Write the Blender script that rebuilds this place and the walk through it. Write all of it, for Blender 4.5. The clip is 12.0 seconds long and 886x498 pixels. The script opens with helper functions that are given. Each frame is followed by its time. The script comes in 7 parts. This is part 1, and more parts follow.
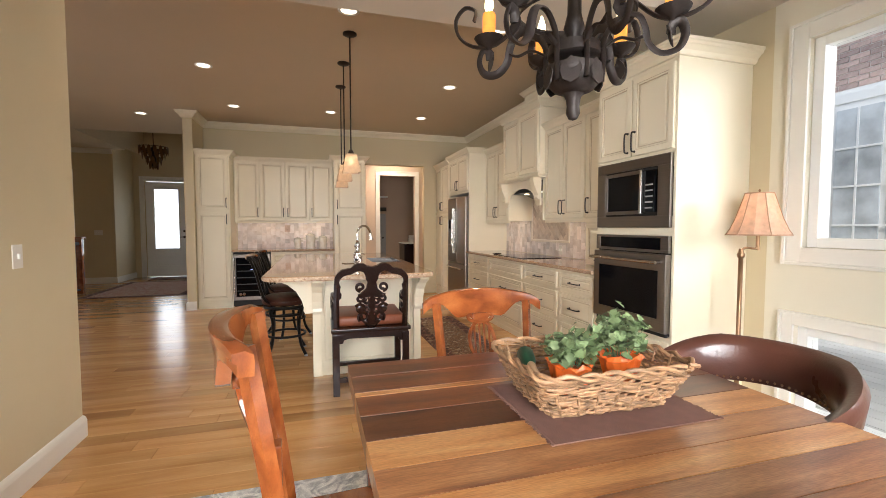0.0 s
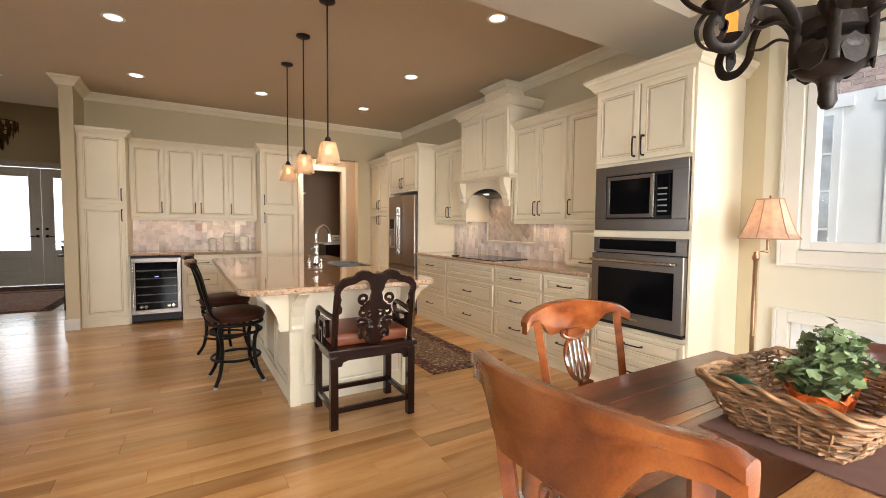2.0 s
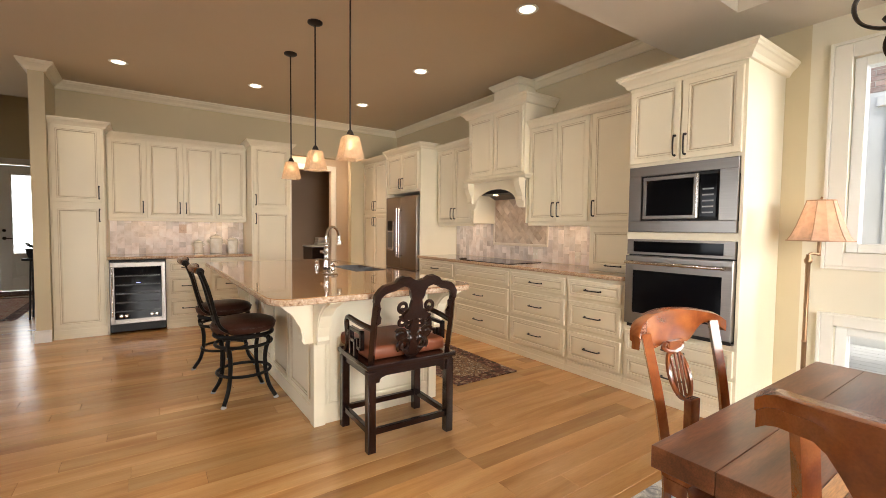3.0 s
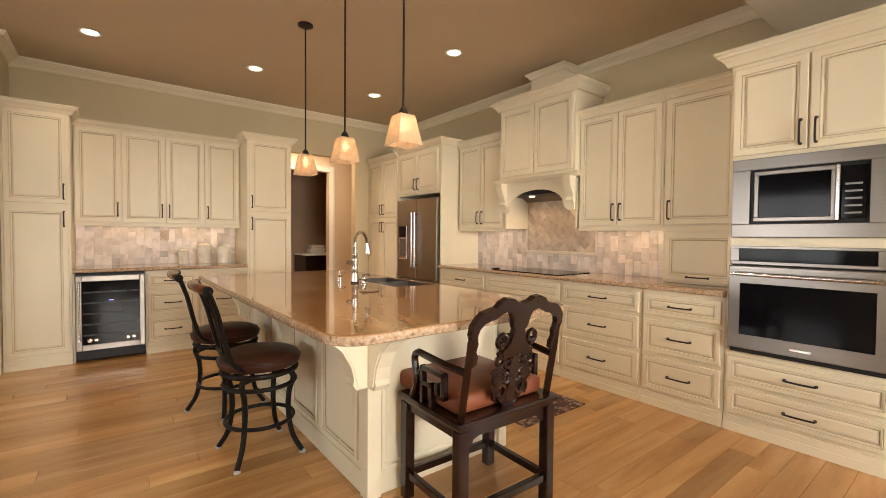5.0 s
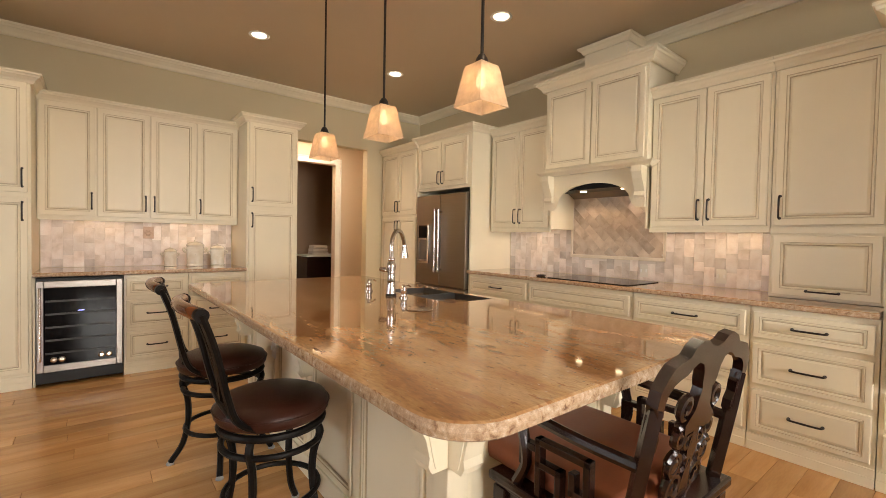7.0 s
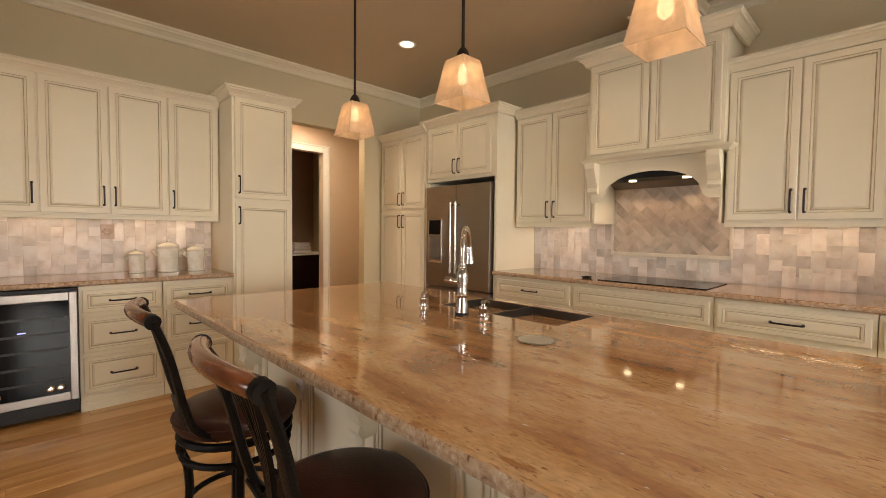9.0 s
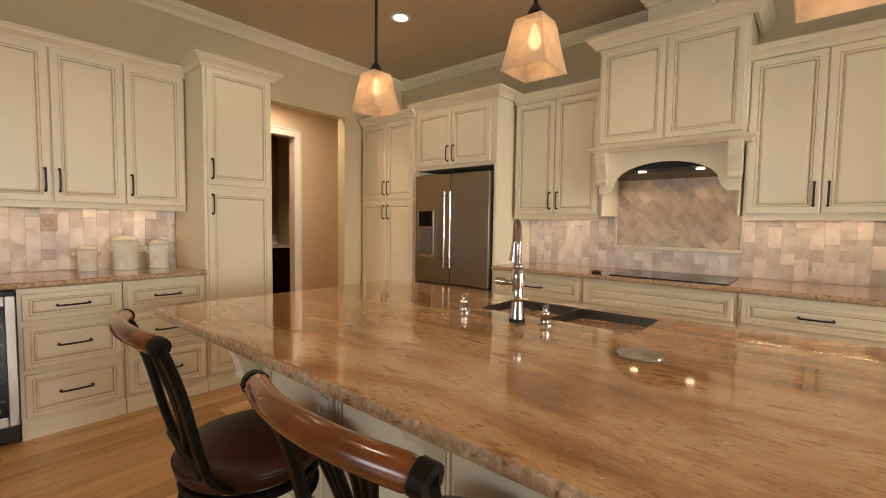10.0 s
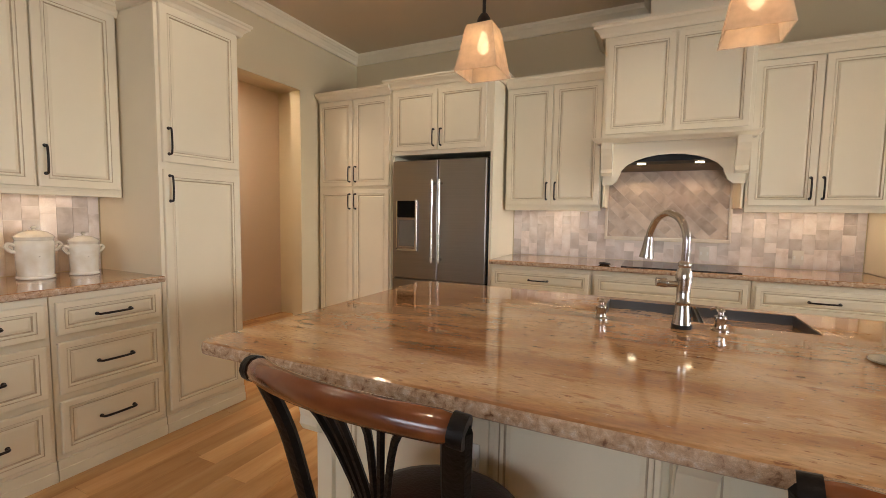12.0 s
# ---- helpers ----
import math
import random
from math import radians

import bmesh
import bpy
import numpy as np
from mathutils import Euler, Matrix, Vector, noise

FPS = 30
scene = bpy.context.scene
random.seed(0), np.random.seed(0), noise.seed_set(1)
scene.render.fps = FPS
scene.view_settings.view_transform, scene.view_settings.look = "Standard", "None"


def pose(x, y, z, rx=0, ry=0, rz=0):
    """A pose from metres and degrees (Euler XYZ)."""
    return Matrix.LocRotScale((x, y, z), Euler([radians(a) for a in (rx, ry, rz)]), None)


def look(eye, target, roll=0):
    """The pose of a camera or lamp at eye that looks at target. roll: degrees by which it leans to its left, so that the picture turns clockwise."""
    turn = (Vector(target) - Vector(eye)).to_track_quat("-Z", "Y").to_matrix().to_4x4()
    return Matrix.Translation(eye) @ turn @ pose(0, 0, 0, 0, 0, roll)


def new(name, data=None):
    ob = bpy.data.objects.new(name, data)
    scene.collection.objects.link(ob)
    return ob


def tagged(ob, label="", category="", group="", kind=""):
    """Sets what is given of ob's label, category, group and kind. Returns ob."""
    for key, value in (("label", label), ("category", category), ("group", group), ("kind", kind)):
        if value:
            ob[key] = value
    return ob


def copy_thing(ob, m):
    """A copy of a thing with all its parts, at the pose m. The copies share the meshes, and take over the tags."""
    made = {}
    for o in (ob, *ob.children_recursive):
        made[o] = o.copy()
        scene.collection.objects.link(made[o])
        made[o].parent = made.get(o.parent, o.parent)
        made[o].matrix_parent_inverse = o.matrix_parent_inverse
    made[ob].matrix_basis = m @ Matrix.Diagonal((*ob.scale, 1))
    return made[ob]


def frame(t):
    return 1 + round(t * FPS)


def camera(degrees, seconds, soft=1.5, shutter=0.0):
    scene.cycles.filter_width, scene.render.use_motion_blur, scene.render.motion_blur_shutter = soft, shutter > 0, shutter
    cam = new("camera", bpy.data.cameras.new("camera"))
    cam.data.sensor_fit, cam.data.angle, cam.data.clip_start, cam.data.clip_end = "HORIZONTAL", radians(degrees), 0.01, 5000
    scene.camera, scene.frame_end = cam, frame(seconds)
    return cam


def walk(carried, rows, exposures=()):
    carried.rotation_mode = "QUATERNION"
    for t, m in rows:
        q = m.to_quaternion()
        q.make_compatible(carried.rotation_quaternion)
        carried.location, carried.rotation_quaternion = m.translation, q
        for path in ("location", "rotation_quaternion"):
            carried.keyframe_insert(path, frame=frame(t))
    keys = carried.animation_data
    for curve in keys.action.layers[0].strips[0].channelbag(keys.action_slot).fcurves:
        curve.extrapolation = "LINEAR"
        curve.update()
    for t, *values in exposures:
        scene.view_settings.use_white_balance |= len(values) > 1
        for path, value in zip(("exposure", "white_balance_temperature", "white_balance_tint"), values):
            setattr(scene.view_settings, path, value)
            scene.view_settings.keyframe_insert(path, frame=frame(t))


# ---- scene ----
cam = camera(91.6, 12.0, soft=0.8)
EXPOSURES = [(0, -0.22, 5950, 10), (3, -0.04, 6350, 10), (5, -0.02, 6800, 10), (7, -0.02, 6650, 10), (9, -0.24, 6650, 10), (10.5, -0.22, 6450, 10), (11.5, -0.08, 6050, 10), (12, -0.14, 6050, 10)]
SKY, SUN = 0.15, 2.5
P_EAST, P_SOUTH, P_WEST, P_DOOR, P_CAN = 120, 92, 38, 10, 30
P_PEND, P_UNDER, P_LAMP, P_CHAND, P_HALL = 0.13, 0.65, 0.6, 2.5, 26
G_PEND, G_BULB, G_AMBER, G_SKY = 0.12, 9, 1.6, 2.0
PATH = [
    (0, (0.343, 2.481, 1.283), (0.912, 4.395, 1.18), 0.0),
    (0.5, (0.147, 2.611, 1.282), (0.862, 4.476, 1.175), 0.1),
    (1, (-0.029, 2.771, 1.293), (0.822, 4.577, 1.178), 0.1),
    (1.5, (-0.187, 2.938, 1.29), (0.774, 4.689, 1.181), 0.3),
    (2, (-0.306, 3.146, 1.293), (0.723, 4.858, 1.189), 0.5),
    (2.5, (-0.44, 3.356, 1.286), (0.648, 5.032, 1.189), 0.6),
    (3, (-0.559, 3.574, 1.283), (0.58, 5.215, 1.191), 0.6),
    (5, (-0.642, 4.465, 1.265), (0.584, 6.044, 1.207), 0.5),
    (5.5, (-0.629, 4.672, 1.258), (0.61, 6.241, 1.206), 0.8),
    (6, (-0.605, 4.891, 1.258), (0.652, 6.446, 1.208), 1.0),
    (6.5, (-0.555, 5.092, 1.263), (0.703, 6.646, 1.21), 1.1),
    (7, (-0.522, 5.267, 1.255), (0.73, 6.826, 1.203), 1.1),
    (9, (-0.553, 6.084, 1.278), (0.823, 7.534, 1.198), 0.6),
    (9.5, (-0.587, 6.311, 1.272), (0.859, 7.691, 1.181), 0.7),
    (10, (-0.615, 6.553, 1.282), (0.905, 7.848, 1.163), 0.8),
    (10.5, (-0.68, 6.772, 1.287), (0.907, 7.981, 1.147), 0.9),
    (11, (-0.723, 6.979, 1.266), (0.919, 8.112, 1.127), 0.9),
    (11.5, (-0.763, 7.232, 1.267), (0.957, 8.244, 1.121), 0.8),
    (12, (-0.808, 7.489, 1.273), (0.988, 8.356, 1.118), 0.9),
]
walk(cam, [(t, look(eye, target, roll)) for t, eye, target, roll in PATH], exposures=EXPOSURES)

# ---- world and lights ----
world = bpy.data.worlds.new("sky")
scene.world = world
world.use_nodes = True
wn = world.node_tree.nodes
sky = wn.new("ShaderNodeTexSky")
sky.sky_type, sky.sun_disc = "NISHITA", False
sky.sun_elevation, sky.sun_rotation = radians(60), radians(225)
wn["Background"].inputs["Strength"].default_value = SKY
world.node_tree.links.new(sky.outputs[0], wn["Background"].inputs["Color"])
sun = new("sun", bpy.data.lights.new("sun", "SUN"))
sun.data.energy, sun.data.angle, sun.data.color = SUN, radians(12), (1, 0.95, 0.88)
sun.matrix_world = look((-4, -2, 10), (0, 2, 0))


def area_lamp(name, at, towards, w, h, power, color, spread=180):
    data = bpy.data.lights.new(name, "AREA")
    data.shape, data.size, data.size_y, data.energy, data.color = "RECTANGLE", w, h, power, color
    data.spread = radians(spread)
    ob = new(name, data)
    ob.matrix_world = look(at, towards)
    return ob


DAY, WARM, CAN = (1.0, 0.96, 0.90), (1.0, 0.66, 0.36), (1.0, 0.79, 0.55)
# daylight through the window openings
area_lamp("window_daylight", (4.9, 1.1, 2.3), (0.9, 3.7, 0.7), 2.2, 1.2, P_EAST, DAY)
area_lamp("south_daylight", (0.4, 0.45, 1.45), (1.5, 5.2, 0.0), 2.5, 1.7, P_SOUTH, DAY, 80)
area_lamp("west_daylight", (-6.4, 7.4, 1.5), (1.5, 6.8, 0.0), 3.2, 1.5, P_WEST, (0.92, 0.96, 1.0), 110)
area_lamp("front_door_daylight", (-2.9, 15.3, 1.4), (-2.9, 10, 0.8), 1.7, 1.6, P_DOOR, DAY)


def can_light(x, y, power):
    data = bpy.data.lights.new("downlight_lamp", "SPOT")
    data.energy, data.color, data.spot_size, data.spot_blend, data.shadow_soft_size = power, CAN, radians(128), 0.8, 0.05
    ob = new("downlight_lamp", data)
    ob.matrix_world = look((x, y, 3.0), (x, y, 0))


CANS = [(-0.78, 6.06), (-0.78, 7.75), (-0.75, 9.37), (0.63, 6.1), (0.6, 9.32), (2.0, 9.29), (1.98, 7.70), (1.95, 6.06), (-2.18, 10.2)]
for cx, cy in CANS:
    can_light(cx, cy, P_CAN * (0.7 if cy > 9 else 1.0))

# ---- materials ----
def rough_mat(name, color, rough=0.5, metal=0.0, var=0.08, scale=4.0, bump=0.05, bscale=120.0, stretch=(1, 1, 1), island=False, coat=0.0, obj_random=0.0):
    """Paint, metal, leather: a base colour with soft and fine variation and fine relief."""
    m = bpy.data.materials.new(name)
    m.use_nodes = True
    n, l = m.node_tree.nodes, m.node_tree.links
    p = n["Principled BSDF"]
    p.inputs["Roughness"].default_value, p.inputs["Metallic"].default_value = rough, metal
    p.inputs["Coat Weight"].default_value = coat
    tc, mp = n.new("ShaderNodeTexCoord"), n.new("ShaderNodeMapping")
    mp.inputs["Scale"].default_value = stretch
    l.new(tc.outputs["Object"], mp.inputs["Vector"])
    a, b = n.new("ShaderNodeTexNoise"), n.new("ShaderNodeTexNoise")
    a.inputs["Scale"].default_value, a.inputs["Detail"].default_value = scale, 4
    b.inputs["Scale"].default_value, b.inputs["Detail"].default_value = bscale, 3
    for t in (a, b):
        l.new(mp.outputs[0], t.inputs["Vector"])
    hsv = n.new("ShaderNodeHueSaturation")
    hsv.inputs["Color"].default_value = (*color, 1)
    mr = n.new("ShaderNodeMapRange")
    mr.inputs["From Min"].default_value, mr.inputs["From Max"].default_value = 0.25, 0.75
    mr.inputs["To Min"].default_value, mr.inputs["To Max"].default_value = 1 - var, 1 + var
    l.new(a.outputs["Fac"], mr.inputs["Value"])
    value = mr.outputs[0]
    if obj_random:
        oi, mm = n.new("ShaderNodeObjectInfo"), n.new("ShaderNodeMapRange")
        mm.inputs["To Min"].default_value, mm.inputs["To Max"].default_value = 1 - obj_random, 1 + obj_random
        l.new(oi.outputs["Random"], mm.inputs["Value"])
        mu = n.new("ShaderNodeMath")
        mu.operation = "MULTIPLY"
        l.new(value, mu.inputs[0]), l.new(mm.outputs[0], mu.inputs[1])
        value = mu.outputs[0]
    l.new(value, hsv.inputs["Value"])
    l.new(hsv.outputs[0], p.inputs["Base Color"])
    rr = n.new("ShaderNodeMapRange")
    rr.inputs["To Min"].default_value, rr.inputs["To Max"].default_value = max(rough - (0.02 if metal == 1.0 else 0.08), 0.02), rough + (0.02 if metal == 1.0 else 0.08)
    l.new(a.outputs["Fac"], rr.inputs["Value"]), l.new(rr.outputs[0], p.inputs["Roughness"])
    if bump:
        bp = n.new("ShaderNodeBump")
        bp.inputs["Strength"].default_value, bp.inputs["Distance"].default_value = bump, 0.004
        l.new(b.outputs["Fac"], bp.inputs["Height"]), l.new(bp.outputs[0], p.inputs["Normal"])
    return m


def ramp_mat(name, stops, rough, scale=(1, 1, 1), noise=3.0, detail=8, distortion=0.5, fine=0.0, fine_scale=150.0, coat=0.0, random_from=None, random_amount=0.0, bump=0.05, metal=0.0, offset_random=0.0, speck=None):
    """Wood and stone: colour stops over a stretched noise, with fine specks and per-piece variation."""
    m = bpy.data.materials.new(name)
    m.use_nodes = True
    n, l = m.node_tree.nodes, m.node_tree.links
    p = n["Principled BSDF"]
    p.inputs["Roughness"].default_value, p.inputs["Metallic"].default_value = rough, metal
    p.inputs["Coat Weight"].default_value, p.inputs["Coat Roughness"].default_value = coat, 0.12
    tc, mp = n.new("ShaderNodeTexCoord"), n.new("ShaderNodeMapping")
    mp.inputs["Scale"].default_value = scale
    l.new(tc.outputs["Object"], mp.inputs["Vector"])
    rnd = None
    if random_from == "object":
        rnd = n.new("ShaderNodeObjectInfo").outputs["Random"]
    elif random_from == "island":
        rnd = n.new("ShaderNodeNewGeometry").outputs["Random Per Island"]
    vec = mp.outputs[0]
    if rnd is not None and offset_random:
        mul = n.new("ShaderNodeVectorMath")
        mul.operation = "SCALE"
        mul.inputs[0].default_value = (offset_random, offset_random * 0.7, offset_random * 1.3)
        l.new(rnd, mul.inputs["Scale"])
        add = n.new("ShaderNodeVectorMath")
        l.new(vec, add.inputs[0]), l.new(mul.outputs[0], add.inputs[1])
        vec = add.outputs[0]
    a = n.new("ShaderNodeTexNoise")
    a.inputs["Scale"].default_value, a.inputs["Detail"].default_value, a.inputs["Distortion"].default_value = noise, detail, distortion
    l.new(vec, a.inputs["Vector"])
    r = n.new("ShaderNodeValToRGB")
    while len(r.color_ramp.elements) < len(stops):
        r.color_ramp.elements.new(0.5)
    for e, (pos, col) in zip(r.color_ramp.elements, stops):
        e.position, e.color = pos, (*col, 1)
    l.new(a.outputs["Fac"], r.inputs["Fac"])
    b = n.new("ShaderNodeTexNoise")
    b.inputs["Scale"].default_value, b.inputs["Detail"].default_value = fine_scale, 4
    l.new(vec if fine_scale < 60 else mp.outputs[0], b.inputs["Vector"])
    mr = n.new("ShaderNodeMapRange")
    mr.inputs["From Min"].default_value, mr.inputs["From Max"].default_value = 0.3, 0.7
    mr.inputs["To Min"].default_value, mr.inputs["To Max"].default_value = 1 - fine, 1 + fine * 0.5
    l.new(b.outputs["Fac"], mr.inputs["Value"])
    value = mr.outputs[0]
    if rnd is not None:
        mm = n.new("ShaderNodeMapRange")
        mm.inputs["To Min"].default_value, mm.inputs["To Max"].default_value = 1 - random_amount, 1 + random_amount
        mu = n.new("ShaderNodeMath")
        mu.operation = "MULTIPLY"
        l.new(rnd, mm.inputs["Value"]), l.new(mm.outputs[0], mu.inputs[0]), l.new(value, mu.inputs[1])
        value = mu.outputs[0]
    hsv = n.new("ShaderNodeHueSaturation")
    l.new(r.outputs[0], hsv.inputs["Color"]), l.new(value, hsv.inputs["Value"])
    colour = hsv.outputs[0]
    if speck:
        # mineral flecks: (colour, noise scale, threshold), gathered where a broad noise is high
        for scol, sscale, thr in speck:
            sn, sm, mx = n.new("ShaderNodeTexNoise"), n.new("ShaderNodeMapRange"), n.new("ShaderNodeMix")
            sn.inputs["Scale"].default_value, sn.inputs["Detail"].default_value, sn.inputs["Roughness"].default_value = sscale, 5, 0.65
            l.new(mp.outputs[0], sn.inputs["Vector"])
            sm.inputs["From Min"].default_value, sm.inputs["From Max"].default_value = thr, thr + 0.06
            l.new(sn.outputs["Fac"], sm.inputs["Value"])
            mx.data_type = "RGBA"
            mx.inputs["B"].default_value = (*scol, 1)
            l.new(sm.outputs[0], mx.inputs["Factor"]), l.new(colour, mx.inputs["A"])
            colour = mx.outputs["Result"]
    l.new(colour, p.inputs["Base Color"])
    bp = n.new("ShaderNodeBump")
    bp.inputs["Strength"].default_value, bp.inputs["Distance"].default_value = bump, 0.003
    l.new(b.outputs["Fac"], bp.inputs["Height"]), l.new(bp.outputs[0], p.inputs["Normal"])
    return m


def glow_mat(name, color, strength, base=(0.8, 0.75, 0.65)):
    m = bpy.data.materials.new(name)
    m.use_nodes = True
    p = m.node_tree.nodes["Principled BSDF"]
    p.inputs["Base Color"].default_value = (*base, 1)
    p.inputs["Emission Color"].default_value, p.inputs["Emission Strength"].default_value = (*color, 1), strength
    p.inputs["Roughness"].default_value = 0.3
    return m


def glass_mat(name, tint=(1, 1, 1), rough=0.0):
    m = bpy.data.materials.new(name)
    m.use_nodes = True
    p = m.node_tree.nodes["Principled BSDF"]
    p.inputs["Base Color"].default_value = (*tint, 1)
    p.inputs["Transmission Weight"].default_value, p.inputs["Roughness"].default_value, p.inputs["IOR"].default_value = 1.0, rough, 1.1
    return m


CREAM = rough_mat("cream_cabinet_paint", (0.80, 0.72, 0.545), 0.38, var=0.035, scale=2.5, bump=0.03, bscale=180)
GLAZE = rough_mat("brown_glaze", (0.56, 0.455, 0.305), 0.5, var=0.2, scale=14)
WALL = rough_mat("greige_wall_paint", (0.62, 0.525, 0.34), 0.75, var=0.03, scale=1.2, bump=0.12, bscale=260)
CEIL = rough_mat("tan_ceiling_paint", (0.60, 0.50, 0.355), 0.85, var=0.03, scale=1.0, bump=0.1, bscale=200)
WALL_PALE = rough_mat("pale_cream_wall_paint", (0.74, 0.69, 0.56), 0.75, var=0.03, scale=1.2, bump=0.12, bscale=260)
TRIM = rough_mat("white_trim_paint", (0.78, 0.75, 0.68), 0.4, var=0.03, scale=3)
WHITE = rough_mat("white_frame_paint", (0.85, 0.85, 0.82), 0.4, var=0.03, scale=3)
STEEL = rough_mat("brushed_steel", (0.27, 0.24, 0.215), 0.3, 1.0, var=0.06, scale=2, bump=0, stretch=(0.5, 0.5, 90), bscale=4)
CHROME = rough_mat("polished_nickel", (0.58, 0.55, 0.52), 0.2, 1.0, var=0.03, bump=0)
BLACK_GLASS = rough_mat("black_glass", (0.004, 0.004, 0.005), 0.05, var=0.1, bump=0)
BLACK = rough_mat("black_plastic", (0.02, 0.02, 0.02), 0.4, var=0.1)
BRONZE = rough_mat("dark_bronze", (0.018, 0.012, 0.009), 0.42, 0.3, var=0.25, scale=20)
IRON = rough_mat("wrought_iron", (0.010, 0.008, 0.007), 0.45, 0.3, var=0.35, scale=18, bump=0.35, bscale=90)
IRON_BROWN = rough_mat("brown_wrought_iron", (0.036, 0.027, 0.023), 0.5, 0.4, var=0.35, scale=18, bump=0.35, bscale=90)
BRASS = rough_mat("aged_brass", (0.30, 0.18, 0.10), 0.35, 0.9, var=0.2, scale=12)
CHAIR_LEATHER = rough_mat("chestnut_leather", (0.075, 0.027, 0.017), 0.3, var=0.2, scale=6, bump=0.2, bscale=140, coat=0.2)
LEATHER = rough_mat("dark_brown_leather", (0.038, 0.012, 0.007), 0.36, var=0.25, scale=7, bump=0.25, bscale=140)
RUST = rough_mat("rust_orange_leather", (0.22, 0.06, 0.022), 0.5, var=0.2, scale=8, bump=0.15)
ROSEWOOD = ramp_mat("dark_rosewood", [(0.3, (0.005, 0.002, 0.0015)), (0.7, (0.026, 0.008, 0.005))], 0.25, (3, 3, 14), 4, coat=0.3)
HONEY = ramp_mat("honey_cherry_wood", [(0.25, (0.11, 0.024, 0.006)), (0.5, (0.27, 0.07, 0.016)), (0.75, (0.42, 0.14, 0.036))], 0.2, (2.2, 6, 3), 3.0, fine=0.12, fine_scale=90, coat=0.7)
TABLEWOOD = ramp_mat("reclaimed_table_wood", [(0.25, (0.045, 0.013, 0.007)), (0.5, (0.13, 0.042, 0.017)), (0.65, (0.20, 0.07, 0.026)), (0.85, (0.32, 0.13, 0.05))], 0.3, (0.8, 7, 7), 2.0, fine=0.3, fine_scale=40, coat=0.3, random_from="object", random_amount=0.3, offset_random=30)
OAK_STOPS = [(0.2, (0.33, 0.15, 0.05)), (0.42, (0.48, 0.245, 0.088)), (0.6, (0.57, 0.315, 0.12)), (0.85, (0.66, 0.42, 0.19))]
OAK = ramp_mat("oak_board", OAK_STOPS, 0.24, (0.55, 5, 5), 1.7, detail=6, fine=0.07, fine_scale=30, coat=0.3, random_from="object", random_amount=0.2, offset_random=40)
OAK_FAR = ramp_mat("oak_board_far", OAK_STOPS, 0.24, (0.55, 5, 5), 1.7, detail=6, fine=0.07, fine_scale=30, coat=0.3, random_from="island", random_amount=0.2, offset_random=40)
GRANITE = ramp_mat("golden_granite", [(0.28, (0.21, 0.08, 0.03)), (0.42, (0.38, 0.185, 0.075)), (0.54, (0.49, 0.275, 0.125)), (0.66, (0.55, 0.345, 0.18)), (0.8, (0.61, 0.43, 0.27))], 0.07, (5.0, 1.4, 5.0), 1.3, detail=12, distortion=0.7, fine=0.22, fine_scale=26, coat=0.5, bump=0.0, speck=[((0.33, 0.155, 0.065), 5.0, 0.57), ((0.25, 0.11, 0.05), 17.0, 0.60), ((0.12, 0.06, 0.035), 44.0, 0.625), ((0.62, 0.51, 0.42), 22.0, 0.66)])
GRANITE_EDGE = ramp_mat("chiselled_granite_edge", [(0.28, (0.18, 0.09, 0.05)), (0.40, (0.42, 0.27, 0.16)), (0.56, (0.54, 0.38, 0.25)), (0.75, (0.66, 0.54, 0.42))], 0.08, (12, 12, 12), 5, detail=10, fine=0.4, fine_scale=60, bump=0.5)
TILE = ramp_mat("tumbled_travertine", [(0.3, (0.54, 0.46, 0.40)), (0.5, (0.72, 0.645, 0.60)), (0.7, (0.81, 0.765, 0.73))], 0.4, (6, 6, 6), 1.4, fine=0.1, fine_scale=50, random_from="object", random_amount=0.22, offset_random=30, bump=0.2)
GROUT = rough_mat("pale_grout", (0.74, 0.68, 0.63), 0.8)
CERAMIC = ramp_mat("white_ceramic", [(0.3, (0.70, 0.63, 0.50)), (0.6, (0.83, 0.79, 0.70))], 0.18, (9, 9, 9), 1.5, coat=0.5, bump=0.0, speck=[((0.13, 0.07, 0.035), 2.2, 0.68)])
GRANITE.node_tree.nodes["Principled BSDF"].inputs["Coat Roughness"].default_value = 0.03
for m_, level in ((BLACK_GLASS, 0.12), (LEATHER, 0.2), (IRON, 0.15), (BLACK, 0.2), (ROSEWOOD, 0.3)):
    m_.node_tree.nodes["Principled BSDF"].inputs["Specular IOR Level"].default_value = level

# ---- mesh helpers ----
def part(name, bm, material, parent=None, label=""):
    """Links a bmesh as one mesh object, under a thing or a part."""
    me = bpy.data.meshes.new(name)
    bmesh.ops.recalc_face_normals(bm, faces=bm.faces)
    bm.to_mesh(me)
    bm.free()
    for mt in material if isinstance(material, (list, tuple)) else [material]:
        me.materials.append(mt)
    ob = new(name, me)
    if parent is not None:
        ob.parent = parent
    if label:
        ob["label"] = label
    return ob


def thing(name, label, category, m=None, group="", kind=""):
    ob = new(name)
    ob.empty_display_size = 0.1
    if m is not None:
        ob.matrix_basis = m
    return tagged(ob, label, category, group, kind)


def smooth(ob, angle=40):
    for f in ob.data.polygons:
        f.use_smooth = True
    ob.data.set_sharp_from_angle(angle=radians(angle))
    return ob


